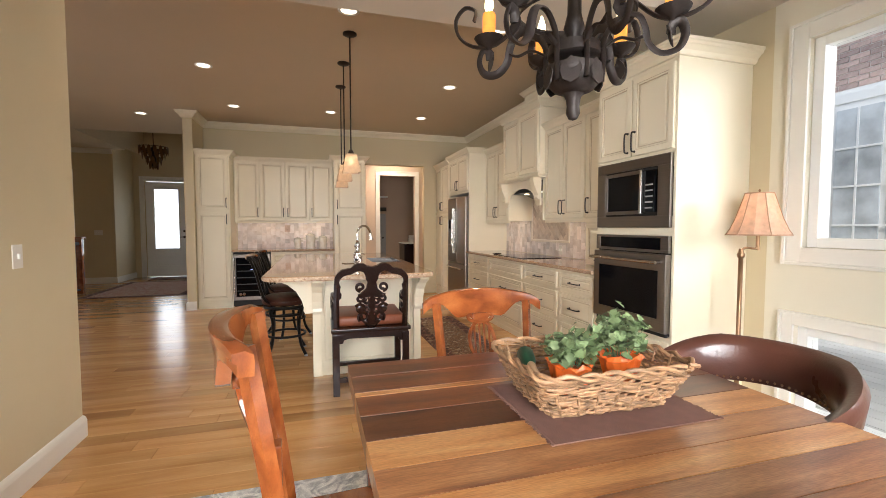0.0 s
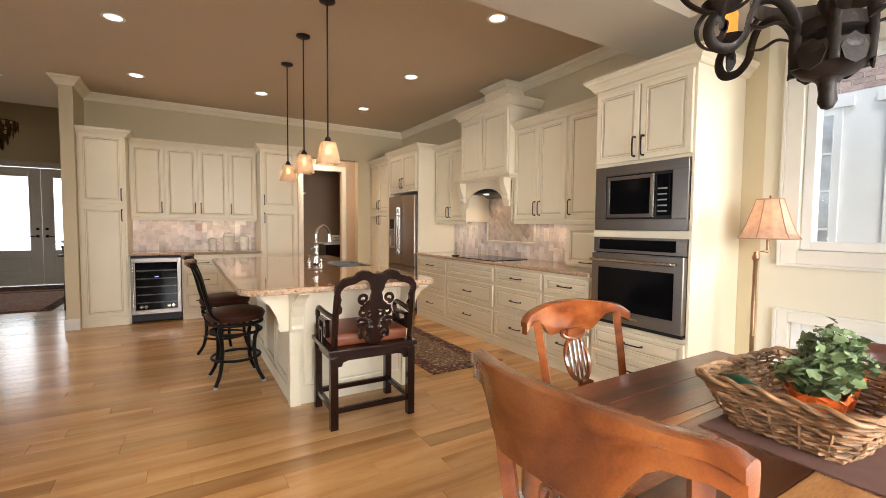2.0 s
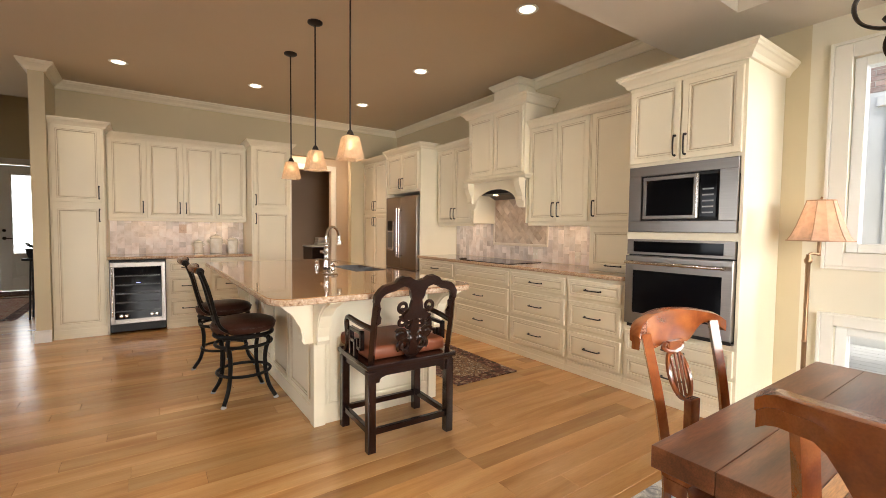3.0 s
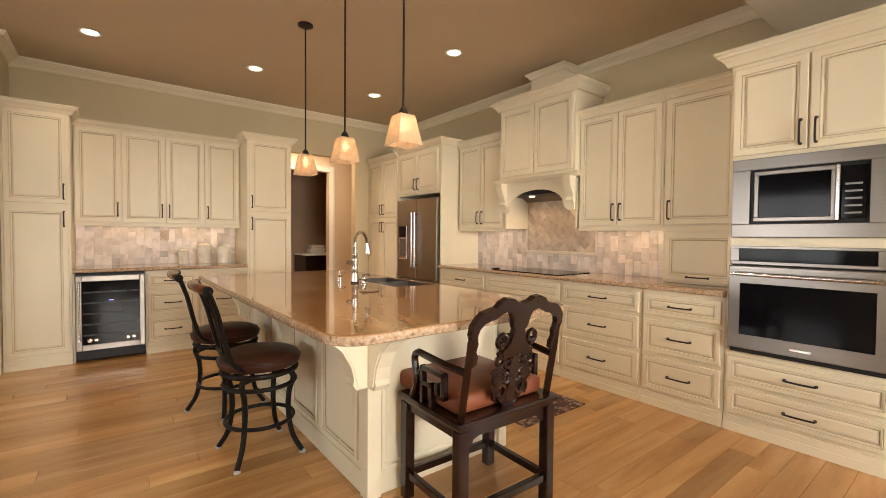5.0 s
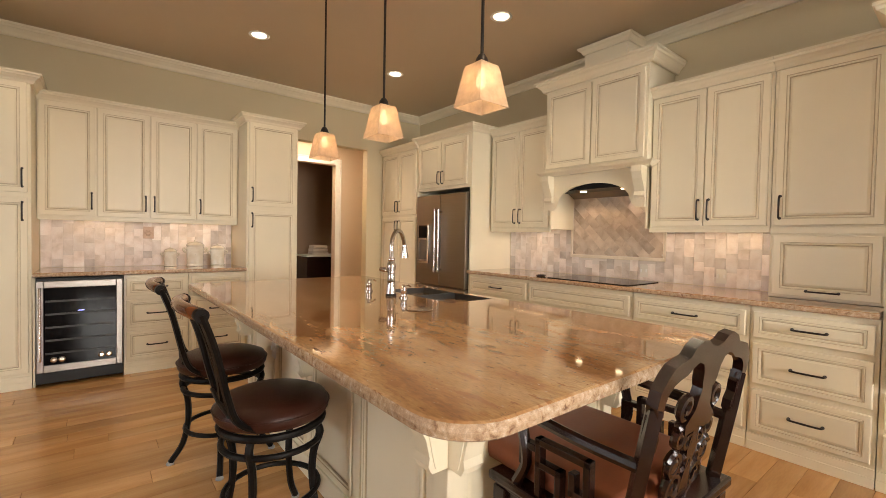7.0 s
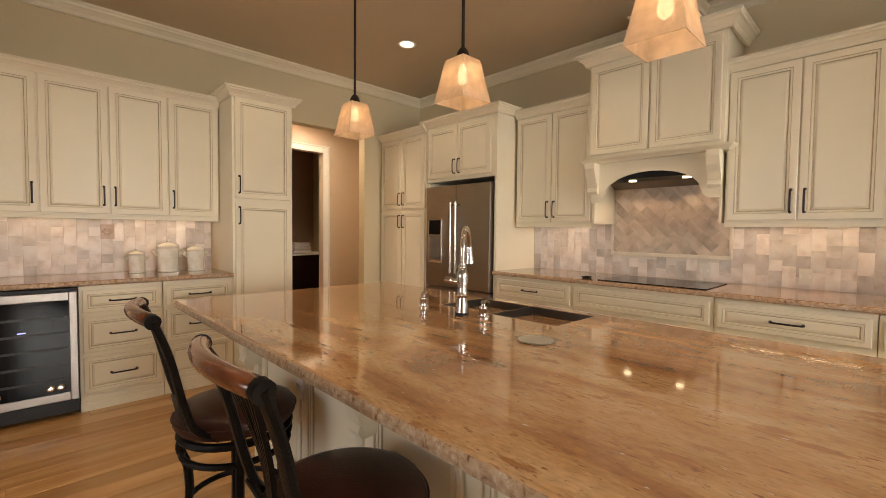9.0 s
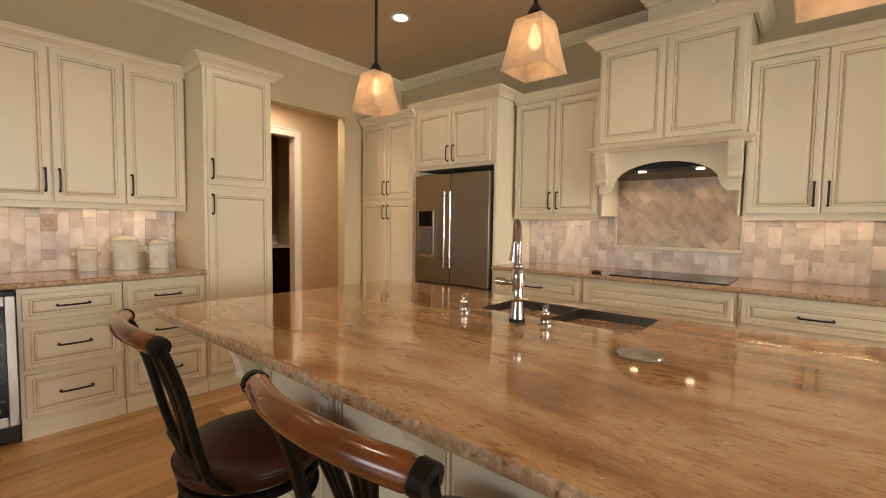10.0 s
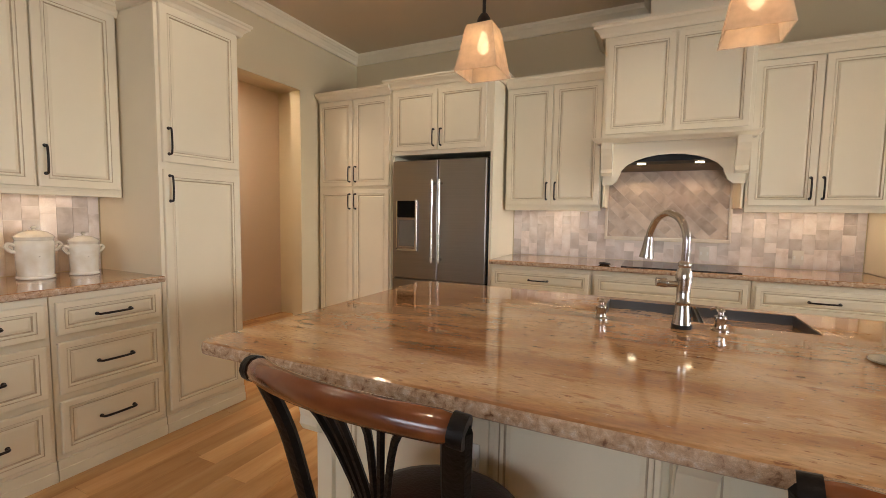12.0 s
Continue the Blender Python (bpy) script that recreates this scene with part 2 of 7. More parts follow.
def bx(bm, x0, x1, y0, y1, z0, z1, bev=0.0, mi=0):
    """A box, with bevelled edges if asked."""
    x0, x1 = min(x0, x1), max(x0, x1)
    y0, y1 = min(y0, y1), max(y0, y1)
    z0, z1 = min(z0, z1), max(z0, z1)
    v = [bm.verts.new((x, y, z)) for x in (x0, x1) for y in (y0, y1) for z in (z0, z1)]
    fs = [bm.faces.new([v[i] for i in q]) for q in ((0, 1, 3, 2), (4, 6, 7, 5), (0, 4, 5, 1), (2, 3, 7, 6), (0, 2, 6, 4), (1, 5, 7, 3))]
    for f in fs:
        f.material_index = mi
    if bev:
        es = list({e for f in fs for e in f.edges})
        r = bmesh.ops.bevel(bm, geom=es, offset=bev, segments=2, affect="EDGES", profile=0.6)
        for f in r["faces"]:
            f.material_index = mi
    return bm


def box(*a, **k):
    return bx(bmesh.new(), *a, **k)


def ring(bm, c, u, v, r, n, ry=None):
    ry = r if ry is None else ry
    return [bm.verts.new(c + u * (r * math.cos(2 * math.pi * i / n)) + v * (ry * math.sin(2 * math.pi * i / n))) for i in range(n)]


def skin(bm, rings, caps=True, closed=False):
    n = len(rings[0])
    for a, b in zip(rings, rings[1:] + ([rings[0]] if closed else [])):
        for i in range(n):
            bm.faces.new((a[i], a[(i + 1) % n], b[(i + 1) % n], b[i]))
    if caps and not closed:
        bm.faces.new(rings[0][::-1]), bm.faces.new(rings[-1])
    return bm


def tube(bm, pts, r, n=8, closed=False, flat=1.0):
    """A round (or flattened) bar along points; r is one radius or one for each point."""
    pts = [Vector(p) for p in pts]
    rs = r if isinstance(r, (list, tuple)) else [r] * len(pts)
    rings, up = [], None
    for i, p in enumerate(pts):
        a = pts[i - 1] if i or closed else pts[0]
        b = pts[(i + 1) % len(pts)] if i < len(pts) - 1 or closed else pts[-1]
        d = (b - a).normalized()
        if up is None:
            up = Vector((0, 0, 1)) if abs(d.z) < 0.9 else Vector((1, 0, 0))
        u = d.cross(up).normalized()
        w = u.cross(d).normalized()
        up = w
        rings.append(ring(bm, p, u, w, rs[i], n, rs[i] * flat))
    return skin(bm, rings, True, closed)


def lathe(bm, prof, n=24, at=(0, 0, 0), closed=False):
    """A turned shape from (radius, height) pairs."""
    c = Vector(at)
    rings = [ring(bm, c + Vector((0, 0, z)), Vector((1, 0, 0)), Vector((0, 1, 0)), max(r, 0.0005), n) for r, z in prof]
    return skin(bm, rings, not closed, closed)


def prism(bm, outline, depth, frame_m, mi=0):
    """A flat outline given in a plane's own axes, thickened by depth along its normal."""
    lo = [bm.verts.new(frame_m @ Vector((x, y, 0))) for x, y in outline]
    hi = [bm.verts.new(frame_m @ Vector((x, y, depth))) for x, y in outline]
    n = len(outline)
    fs = [bm.faces.new(lo[::-1]), bm.faces.new(hi)]
    for i in range(n):
        fs.append(bm.faces.new((lo[i], lo[(i + 1) % n], hi[(i + 1) % n], hi[i])))
    for f in fs:
        f.material_index = mi
    return bm


def spline(pts, steps=6):
    """A smooth curve through points."""
    pts = [Vector(p) for p in pts]
    out = []
    for i in range(len(pts) - 1):
        a, b, c, d = pts[max(i - 1, 0)], pts[i], pts[i + 1], pts[min(i + 2, len(pts) - 1)]
        for k in range(steps):
            t = k / steps
            out.append(0.5 * ((2 * b) + (c - a) * t + (2 * a - 5 * b + 4 * c - d) * t * t + (3 * b - a - 3 * c + d) * t ** 3))
    return out + [pts[-1]]


def sweep(bm, prof, path, closed=False):
    """A moulding: profile (out, up) swept along a level path with mitred corners; out is to the right of the way."""
    pts = [Vector(p) for p in path]
    rings = []
    for i, p in enumerate(pts):
        d0 = (p - pts[i - 1]).normalized() if (i or closed) else (pts[1] - p).normalized()
        d1 = (pts[(i + 1) % len(pts)] - p).normalized() if (i < len(pts) - 1 or closed) else d0
        n0, n1 = Vector((d0.y, -d0.x, 0)), Vector((d1.y, -d1.x, 0))
        m = (n0 + n1) / (1 + n0.dot(n1))
        rings.append([bm.verts.new(p + m * o + Vector((0, 0, h))) for o, h in prof])
    k = len(prof)
    pairs = list(zip(rings, rings[1:])) + ([(rings[-1], rings[0])] if closed else [])
    for a, b in pairs:
        for i in range(k):
            bm.faces.new((a[i], a[(i + 1) % k], b[(i + 1) % k], b[i]))
    if not closed:
        bm.faces.new(rings[0][::-1]), bm.faces.new(rings[-1])
    return bm


CROWN = [(0, 0), (0.02, 0), (0.028, 0.012), (0.035, 0.03), (0.06, 0.055), (0.07, 0.06), (0.075, 0.075), (0.085, 0.082), (0.085, 0.1), (0, 0.1)]

# ---- the shell of the house ----
E_X, N_Y, H_K, H_D = 3.235, 10.547, 3.02, 2.71


def wall_plane(name, axis, p0, p1, a0, a1, z0, z1, openings=(), material=None):
    """A wall p0 to p1 thick along its axis, from a0 to a1 and z0 to z1, with openings (a, b, low, high) cut through it."""
    bm = bmesh.new()
    cuts = sorted({a0, a1, *[v for o in openings for v in o[:2]]})
    hs = sorted({z0, z1, *[v for o in openings for v in o[2:]]})
    for a, b in zip(cuts, cuts[1:]):
        for h, k in zip(hs, hs[1:]):
            hole = any(o[0] <= a and b <= o[1] and o[2] <= h and k <= o[3] for o in openings)
            if hole:
                continue
            if axis == "x":
                bx(bm, p0, p1, a, b, h, k)
            else:
                bx(bm, a, b, p0, p1, h, k)
    bmesh.ops.remove_doubles(bm, verts=bm.verts, dist=0.0001)
    ob = part(name, bm, material or WALL)
    return tagged(ob, "", "wall", kind="structure")


WIN = (2.1, 4.40, 1.155, 2.42)
WIN_LOW = (2.9, 4.43, 0.08, 0.665)
wall_east = wall_plane("wall_east", "x", E_X, E_X + 0.16, 0.5, 4.62, 0, 3.1, [WIN, WIN_LOW], WALL_PALE)
wall_east_kitchen = wall_plane("wall_east_kitchen", "x", E_X, E_X + 0.16, 4.62, 14, 0, 3.1)
wall_north = wall_plane("wall_north", "y", N_Y, N_Y + 0.125, -1.41, E_X, 0, 3.02, [(1.25, 2.36, 0, 2.435)])
wall_column = wall_plane("wall_foyer_side", "x", -1.54, -1.41, 9.87, 15.1, 0, 3.8)
wall_west_dining = wall_plane("wall_dining_side", "x", -1.17, -1.03, 0.5, 5.57, 0, 3.02)
wall_south = wall_plane("wall_south", "y", 0.34, 0.5, -6.6, 3.4, 0, 3.1, [(-0.9, 1.7, 0.5, 2.4)])
wall_west = wall_plane("wall_west", "x", -6.66, -6.5, 0.34, 14.2, 0, 3.1, [(5.6, 9.2, 0.7, 2.35)])
wall_great_north = wall_plane("wall_great_room_north", "y", 13.99, 14.15, -6.6, -4.0, 0, 3.02, [(-5.9, -4.86, 1.0, 2.45)])
wall_foyer_west = wall_plane("wall_foyer_west", "x", -4.12, -4.0, 14.15, 15.1, 0, 3.8)
wall_foyer_north = wall_plane("wall_foyer_north", "y", 15.1, 15.26, -4.12, -1.41, 0, 3.8, [(-3.76, -1.9, 0, 2.44)])
for nm, ob, lab in (("e", wall_east, "pale cream painted wall around the dining window"), ("k", wall_east_kitchen, "greige painted wall above the cream cabinets"), ("n", wall_north, "greige painted wall above cream cabinets"), ("c", wall_column, "greige wall end with crown cap beside tall cabinet"), ("d", wall_west_dining, "plain greige wall with a light switch"), ("s", wall_south, "plain greige wall behind the dining table"), ("w", wall_west, "plain greige great room wall"), ("g", wall_great_north, "greige wall beside the entrance recess"), ("f", wall_foyer_west, "greige side wall of the entrance"), ("o", wall_foyer_north, "greige entrance wall around white double doors")):
    ob["label"] = lab

# back hall and utility room beyond the doorway
HALLP = rough_mat("peach_beige_hall_paint", (0.66, 0.53, 0.41), 0.75, var=0.03, scale=1.2, bump=0.12, bscale=260)
hall_n = wall_plane("wall_hall_north", "y", 11.75, 11.87, 0.7, 3.6, 0, 2.75, [(1.69, 2.45, 0, 2.38)], HALLP)
hall_e = wall_plane("wall_hall_east", "x", 3.32, 3.44, N_Y + 0.125, 11.75, 0, 2.75, (), HALLP)
hall_w = wall_plane("wall_hall_west", "x", 0.7, 0.82, N_Y + 0.125, 11.75, 0, 2.75, (), HALLP)
TAUPE = rough_mat("dark_taupe_paint", (0.38, 0.265, 0.18), 0.8, var=0.04, scale=1.5)
util_n = wall_plane("wall_utility_north", "y", 13.6, 13.72, 0.7, 3.6, 0, 2.75, (), TAUPE)
util_e = wall_plane("wall_utility_east", "x", 3.4, 3.5, 11.87, 13.6, 0, 2.75, (), TAUPE)
util_w = wall_plane("wall_utility_west", "x", 0.82, 0.94, 11.87, 13.6, 0, 2.75, (), TAUPE)
for ob, lab in ((hall_n, "beige back hall wall with cased opening"), (hall_e, "beige end wall of the back hall"), (hall_w, "beige side wall of the back hall"), (util_n, "dark taupe utility room wall"), (util_e, "dark taupe utility room side wall"), (util_w, "dark taupe utility room inner wall")):
    ob["label"] = lab

# ceilings
bm = bmesh.new()
bx(bm, -6.6, E_X, 5.45, N_Y, H_K, H_K + 0.06)
bx(bm, -6.6, -1.17, 0.5, 5.45, H_K, H_K + 0.06)
bx(bm, -6.6, -4.12, N_Y, 14.0, H_K, H_K + 0.06)
bx(bm, -4.12, -1.54, N_Y, 11.75, H_K, H_K + 0.06)
bx(bm, -4.12, -3.75, 11.75, 14.0, H_K, H_K + 0.06)
tagged(part("ceiling_kitchen", bm, CEIL), "flat tan painted kitchen ceiling", "ceiling", kind="structure")
bm = bmesh.new()
bx(bm, -4.12, -1.54, 11.6, 15.2, 3.74, 3.8)
bx(bm, -4.12, -1.54, 11.68, 11.75, H_K + 0.06, 3.74)
bx(bm, -3.82, -3.75, 11.75, 15.1, H_K + 0.06, 3.74)
tagged(part("ceiling_foyer", bm, CEIL), "raised tan ceiling above the entrance", "ceiling", kind="structure")
bm = bmesh.new()
TX0, TX1, TY0, TY1 = -0.4, 2.64, 1.2, 4.85
bx(bm, -1.03, E_X, TY1, 5.45, H_D, H_D + 0.05), bx(bm, -1.03, E_X, 0.5, TY0, H_D, H_D + 0.05)
bx(bm, -1.03, TX0, TY0, TY1, H_D, H_D + 0.05), bx(bm, TX1, E_X, TY0, TY1, H_D, H_D + 0.05)
bx(bm, TX0 - 0.05, TX1 + 0.05, TY0 - 0.05, TY1 + 0.05, 2.98, 3.03)
for q in ((TX0 - 0.05, TX0, TY0 - 0.05, TY1 + 0.05), (TX1, TX1 + 0.05, TY0 - 0.05, TY1 + 0.05), (TX0, TX1, TY0 - 0.05, TY0), (TX0, TX1, TY1, TY1 + 0.05)):
    bx(bm, *q, H_D + 0.05, 2.98)
bx(bm, -1.03, E_X, 5.4, 5.45, H_D + 0.05, H_K + 0.06)
DCEIL = rough_mat("cream_ceiling_paint", (0.66, 0.60, 0.50), 0.85, var=0.03, scale=1.0, bump=0.1, bscale=200)
tagged(part("ceiling_dining", bm, DCEIL), "lower cream dining ceiling with a tray recess", "ceiling", kind="structure")
bm = bmesh.new()
bx(bm, 0.7, 3.6, N_Y + 0.125, 13.7, 2.75, 2.8)
tagged(part("ceiling_hall", bm, CEIL), "plain tan back hall ceiling", "ceiling", kind="structure")

# subfloor under the boards
tagged(part("floor", box(-6.66, 3.4, 0.34, 15.3, -0.12, -0.014), OAK_FAR), "honey oak strip floor with satin finish", "floor", kind="structure")
tagged(part("ground", box(-60, 60, -60, 60, -0.5, -0.3), rough_mat("lawn", (0.10, 0.13, 0.05), 0.9, var=0.3, scale=2)), "green lawn around the house", "ground", kind="structure")

# crown mouldings of the kitchen, the column cap and skirting
bm = bmesh.new()
KC = CROWN
sweep(bm, KC, [(-1.41, N_Y, H_K - 0.1), (E_X, N_Y, H_K - 0.1), (E_X, 5.45, H_K - 0.1)])
tagged(part("crown_trim", bm, CREAM), "cream painted crown moulding under the ceiling", "trim", kind="structure")
bm = bmesh.new()
sweep(bm, KC, [(-1.54, 12.0, H_K - 0.1), (-1.54, 9.87, H_K - 0.1), (-1.41, 9.87, H_K - 0.1), (-1.41, N_Y - 0.1, H_K - 0.1)])
cap = part("column_crown_trim", bm, CREAM)
tagged(cap, "cream crown cap around the wall end", "trim", kind="structure")
bm = bmesh.new()
sweep(bm, KC, [(-6.5, 13.99, H_K - 0.1), (-4.0, 13.99, H_K - 0.1)])
tagged(part("great_room_crown_trim", bm, TRIM), "white crown moulding in the great room", "trim", kind="structure")
BASEB = [(0, 0), (0.016, 0), (0.016, 0.1), (0.012, 0.118), (0.006, 0.13), (0, 0.135)]
bm = bmesh.new()
sweep(bm, BASEB, [(-1.03, 0.5, 0.001), (-1.03, 5.57, 0.001), (-1.17, 5.57, 0.001)])
tagged(part("baseboard", bm, TRIM), "white painted baseboard along the wall", "baseboard", kind="structure")
bm = bmesh.new()
sweep(bm, BASEB, [(-1.54, 15.0, 0.001), (-1.54, 9.87, 0.001), (-1.41, 9.87, 0.001)])
tagged(part("column_baseboard", bm, TRIM), "white baseboard around the wall end", "baseboard", kind="structure")
bm = bmesh.new()
sweep(bm, BASEB, [(-6.5, 13.99, 0.001), (-4.0, 13.99, 0.001), (-4.0, 15.1, 0.001)])
tagged(part("foyer_baseboard", bm, TRIM), "white baseboard of the entrance", "baseboard", kind="structure")
bm = bmesh.new()
sweep(bm, BASEB, [(E_X, 4.75, 0.001), (E_X, 0.5, 0.001)])
tagged(part("dining_baseboard", bm, TRIM), "white baseboard under the dining windows", "baseboard", kind="structure")


def casing_rect(bm, axis, face, a0, a1, z0, z1, w, t, sign, legs_only=False):
    """Trim boards round an opening on a wall face; sign points into the room along the axis."""
    def b(u0, u1, h0, h1, tt):
        if axis == "x":
            bx(bm, face, face + sign * tt, u0, u1, h0, h1, 0.004)
        else:
            bx(bm, u0, u1, face, face + sign * tt, h0, h1, 0.004)
    b(a0 - w, a0, z0 if legs_only else z0 - w, z1 + w, t), b(a1, a1 + w, z0 if legs_only else z0 - w, z1 + w, t)
    b(a0, a1, z1, z1 + w, t)
    b(a0 - w - 0.02, a0 - w, z0 if legs_only else z0 - w - 0.02, z1 + w + 0.02, t + 0.012), b(a1 + w, a1 + w + 0.02, z0 if legs_only else z0 - w - 0.02, z1 + w + 0.02, t + 0.012)
    b(a0 - w, a1 + w, z1 + w, z1 + w + 0.02, t + 0.012)
    if not legs_only:
        b(a0, a1, z0 - w, z0, t)
        b(a0 - w, a1 + w, z0 - w - 0.02, z0 - w, t + 0.012)


GLASS = glass_mat("window_glass")


def window_unit(name, axis, wall_a, wall_b, inner, o, label, mullions=0, cw=0.11, sign=-1):
    """A window in an opening o of a wall: sash frame, pane, casing on the room side."""
    w = tagged(new(name), label, "window", kind="structure")
    mid = (wall_a + wall_b) / 2
    a0, a1, z0, z1 = o
    def b(m, u0, u1, h0, h1, d):
        if axis == "x":
            bx(m, mid - d, mid + d, u0, u1, h0, h1, 0.004)
        else:
            bx(m, u0, u1, mid - d, mid + d, h0, h1, 0.004)
    for i in range(mullions + 1):
        s0, s1 = a0 + (a1 - a0) * i / (mullions + 1), a0 + (a1 - a0) * (i + 1) / (mullions + 1)
        fr = bmesh.new()
        b(fr, s0 + 0.002, s0 + 0.06, z0 + 0.002, z1 - 0.002, 0.05), b(fr, s1 - 0.06, s1 - 0.002, z0 + 0.002, z1 - 0.002, 0.05)
        b(fr, s0 + 0.06, s1 - 0.06, z0 + 0.002, z0 + 0.06, 0.05), b(fr, s0 + 0.06, s1 - 0.06, z1 - 0.06, z1 - 0.002, 0.05)
        part("window_frame", fr, WHITE, w)
        pn = bmesh.new()
        b(pn, s0 + 0.06, s1 - 0.06, z0 + 0.06, z1 - 0.06, 0.004)
        p = part("pane", pn, GLASS, w)
        p.visible_shadow = False
    bm = bmesh.new()
    casing_rect(bm, axis, inner, a0, a1, z0, z1, cw, 0.018, sign)
    part("window_casing", bm, TRIM, w)
    return w


window_unit("window_1", "x", E_X, E_X + 0.16, E_X, WIN, "large white framed dining window with wide casing", 0, 0.09)
window_unit("window_2", "x", E_X, E_X + 0.16, E_X, WIN_LOW, "low white framed awning window near the floor", 0, 0.065)
window_unit("window_3", "y", 0.34, 0.5, 0.5, (-0.9, 1.7, 0.5, 2.4), "white framed window behind the dining table", 1, 0.1, 1)
window_unit("window_4", "x", -6.66, -6.5, -6.5, (5.6, 9.2, 0.7, 2.35), "wide white framed great room window", 3, 0.1, 1)
window_unit("window_5", "y", 13.99, 14.15, 13.99, (-5.9, -4.86, 1.0, 2.45), "white framed window beside the entrance", 0, 0.08, -1)

# ---- cabinets: each built facing -y at its own origin, then turned into place ----
def panel_bm(w, h, stile=0.055, t=0.02, x=0.0, z=0.0, y=0.0):
    """A glazed raised-panel door or drawer front: front face at y - t."""
    bm = bmesh.new()
    f = min(stile, h * 0.28, w * 0.28)
    steps = [(0, 0, 0), (0, -t + 0.003, 0), (0.004, -t, 0), (f - 0.014, -t, 0), (f - 0.011, -t + 0.004, 1), (f - 0.008, -t + 0.001, 0), (f, -t + 0.003, 0), (f + 0.003, -t + 0.010, 1), (f + 0.006, -t + 0.009, 1), (f + 0.018, -t + 0.004, 0)]
    prev = None
    for d, yy, mi in steps:
        q = [bm.verts.new((x + a, y + yy, z + b)) for a, b in ((d, d), (w - d, d), (w - d, h - d), (d, h - d))]
        if prev:
            for i in range(4):
                fc = bm.faces.new((prev[i], prev[(i + 1) % 4], q[(i + 1) % 4], q[i]))
                fc.material_index = mi
        prev = q
    bm.faces.new(prev)
    return bm


def pull(parent, x, y, z, length, upright):
    """A dark bronze bar pull with two posts and flared ends."""
    bm = bmesh.new()
    h = length / 2
    ax = Vector((0, 0, 1)) if upright else Vector((1, 0, 0))
    c = Vector((x, y, z))
    out = Vector((0, -1, 0))
    pts = [c - ax * h, c - ax * h + out * 0.022, c - ax * (h - 0.014) + out * 0.03, c + out * 0.033, c + ax * (h - 0.014) + out * 0.03, c + ax * h + out * 0.022, c + ax * h]
    tube(bm, spline(pts, 3), 0.0058, 6)
    for s in (-1, 1):
        tube(bm, [c + ax * (s * h), c + ax * (s * h) + out * 0.004], 0.009, 8)
    return smooth(part("handle", bm, BRONZE, parent, "dark bronze bar pull"))


def door(parent, x, z, w, h, handle=None, hz=None, stile=0.055, name="door", y=0.0):
    d = part(name, panel_bm(w, h, stile, 0.02, x, z, y), [CREAM, GLAZE], parent)
    if handle == "l":
        pull(d, x + 0.03, y - 0.02, hz, 0.14, True)
    elif handle == "r":
        pull(d, x + w - 0.03, y - 0.02, hz, 0.14, True)
    elif handle == "mid":
        pull(d, x + w / 2, y - 0.02, z + h / 2, min(0.15, w * 0.36), False)
    elif handle == "low":
        pull(d, x + w / 2, y - 0.02, z + 0.035, 0.15, False)
    return d


def carcass(parent, w, d, z0, z1, name="body"):
    return part(name, box(0.001, w - 0.001, 0.001, d, z0, z1, 0.002), CREAM, parent)


def crown(parent, w, d, z, left=True, right=True, scale=0.8):
    bm = bmesh.new()
    pts = [(0, 0, z), (w, 0, z)]
    if left:
        pts = [(0, d, z)] + pts
    if right:
        pts = pts + [(w, d, z)]
    sweep(bm, [(o * scale, h * scale) for o, h in CROWN], pts)
    return part("crown", bm, CREAM, parent)


def plinth(parent, w, y=-0.008, d=0.04, h=0.1):
    bm = bmesh.new()
    bx(bm, 0.001, w - 0.001, y, y + d, 0.0, h, 0.003)
    bx(bm, 0.001, w - 0.001, y - 0.006, y, 0.0, h * 0.55, 0.002)
    return part("plinth", bm, CREAM, parent)


def EAST(y):
    """A place on the range wall: the unit's left end at this y, its front facing into the room."""
    return pose(2.605, y, 0, 0, 0, -90)


def NORTH(x, y=9.94):
    return pose(x, y, 0)


def drawer_unit(label, m, w, d, rows, top=0.875, name="drawer_cabinet"):
    c = thing(name, label, "cabinet", m, "base cabinets")
    carcass(c, w, d, 0.03, top)
    plinth(c, w)
    for z, h in rows:
        door(c, 0.02, z, w - 0.04, h, "mid", stile=0.042, name="drawer")
    return c


ROWS3 = [(0.69, 0.155), (0.41, 0.245), (0.125, 0.25)]
BASE = "cream glazed drawer cabinet with three drawers and bronze pulls"
# north run
def tall_cabinet(label, m, w, d, split, hinge, left=True, right=True):
    c = thing("tall_cabinet", label, "cabinet", m, "tall pantry cabinets")
    carcass(c, w, d, 0.03, 2.40)
    plinth(c, w)
    door(c, 0.02, 0.125, w - 0.04, split - 0.15, hinge, split - 0.13)
    door(c, 0.02, split + 0.015, w - 0.04, 2.375 - split, hinge, split + 0.13)
    crown(c, w, d, 2.39, left, right)
    return c


tall_cabinet("tall cream glazed cabinet beside the wine cooler", NORTH(-1.405), 0.48, 0.6, 1.53, "r", False, True)
tall_cabinet("tall cream glazed cabinet beside the hall doorway", NORTH(0.66), 0.522, 0.6, 1.53, "l", True, True)
un = thing("wall_cabinet", "cream glazed wall cabinet with four doors above canisters", "cabinet", NORTH(-0.922, 10.285), "wall cabinets")
carcass(un, 1.58, 0.258, 1.372, 2.38)
for i, (a, b, hs) in enumerate(((0.012, 0.392, "r"), (0.402, 0.792, "r"), (0.802, 1.182, "l"), (1.192, 1.565, "l"))):
    door(un, a, 1.388, b - a, 0.972, hs, 1.525)
crown(un, 1.58, 0.258, 2.355, False, False)
part("light_rail", box(0.004, 1.576, -0.004, 0.02, 1.347, 1.372, 0.003), CREAM, un)
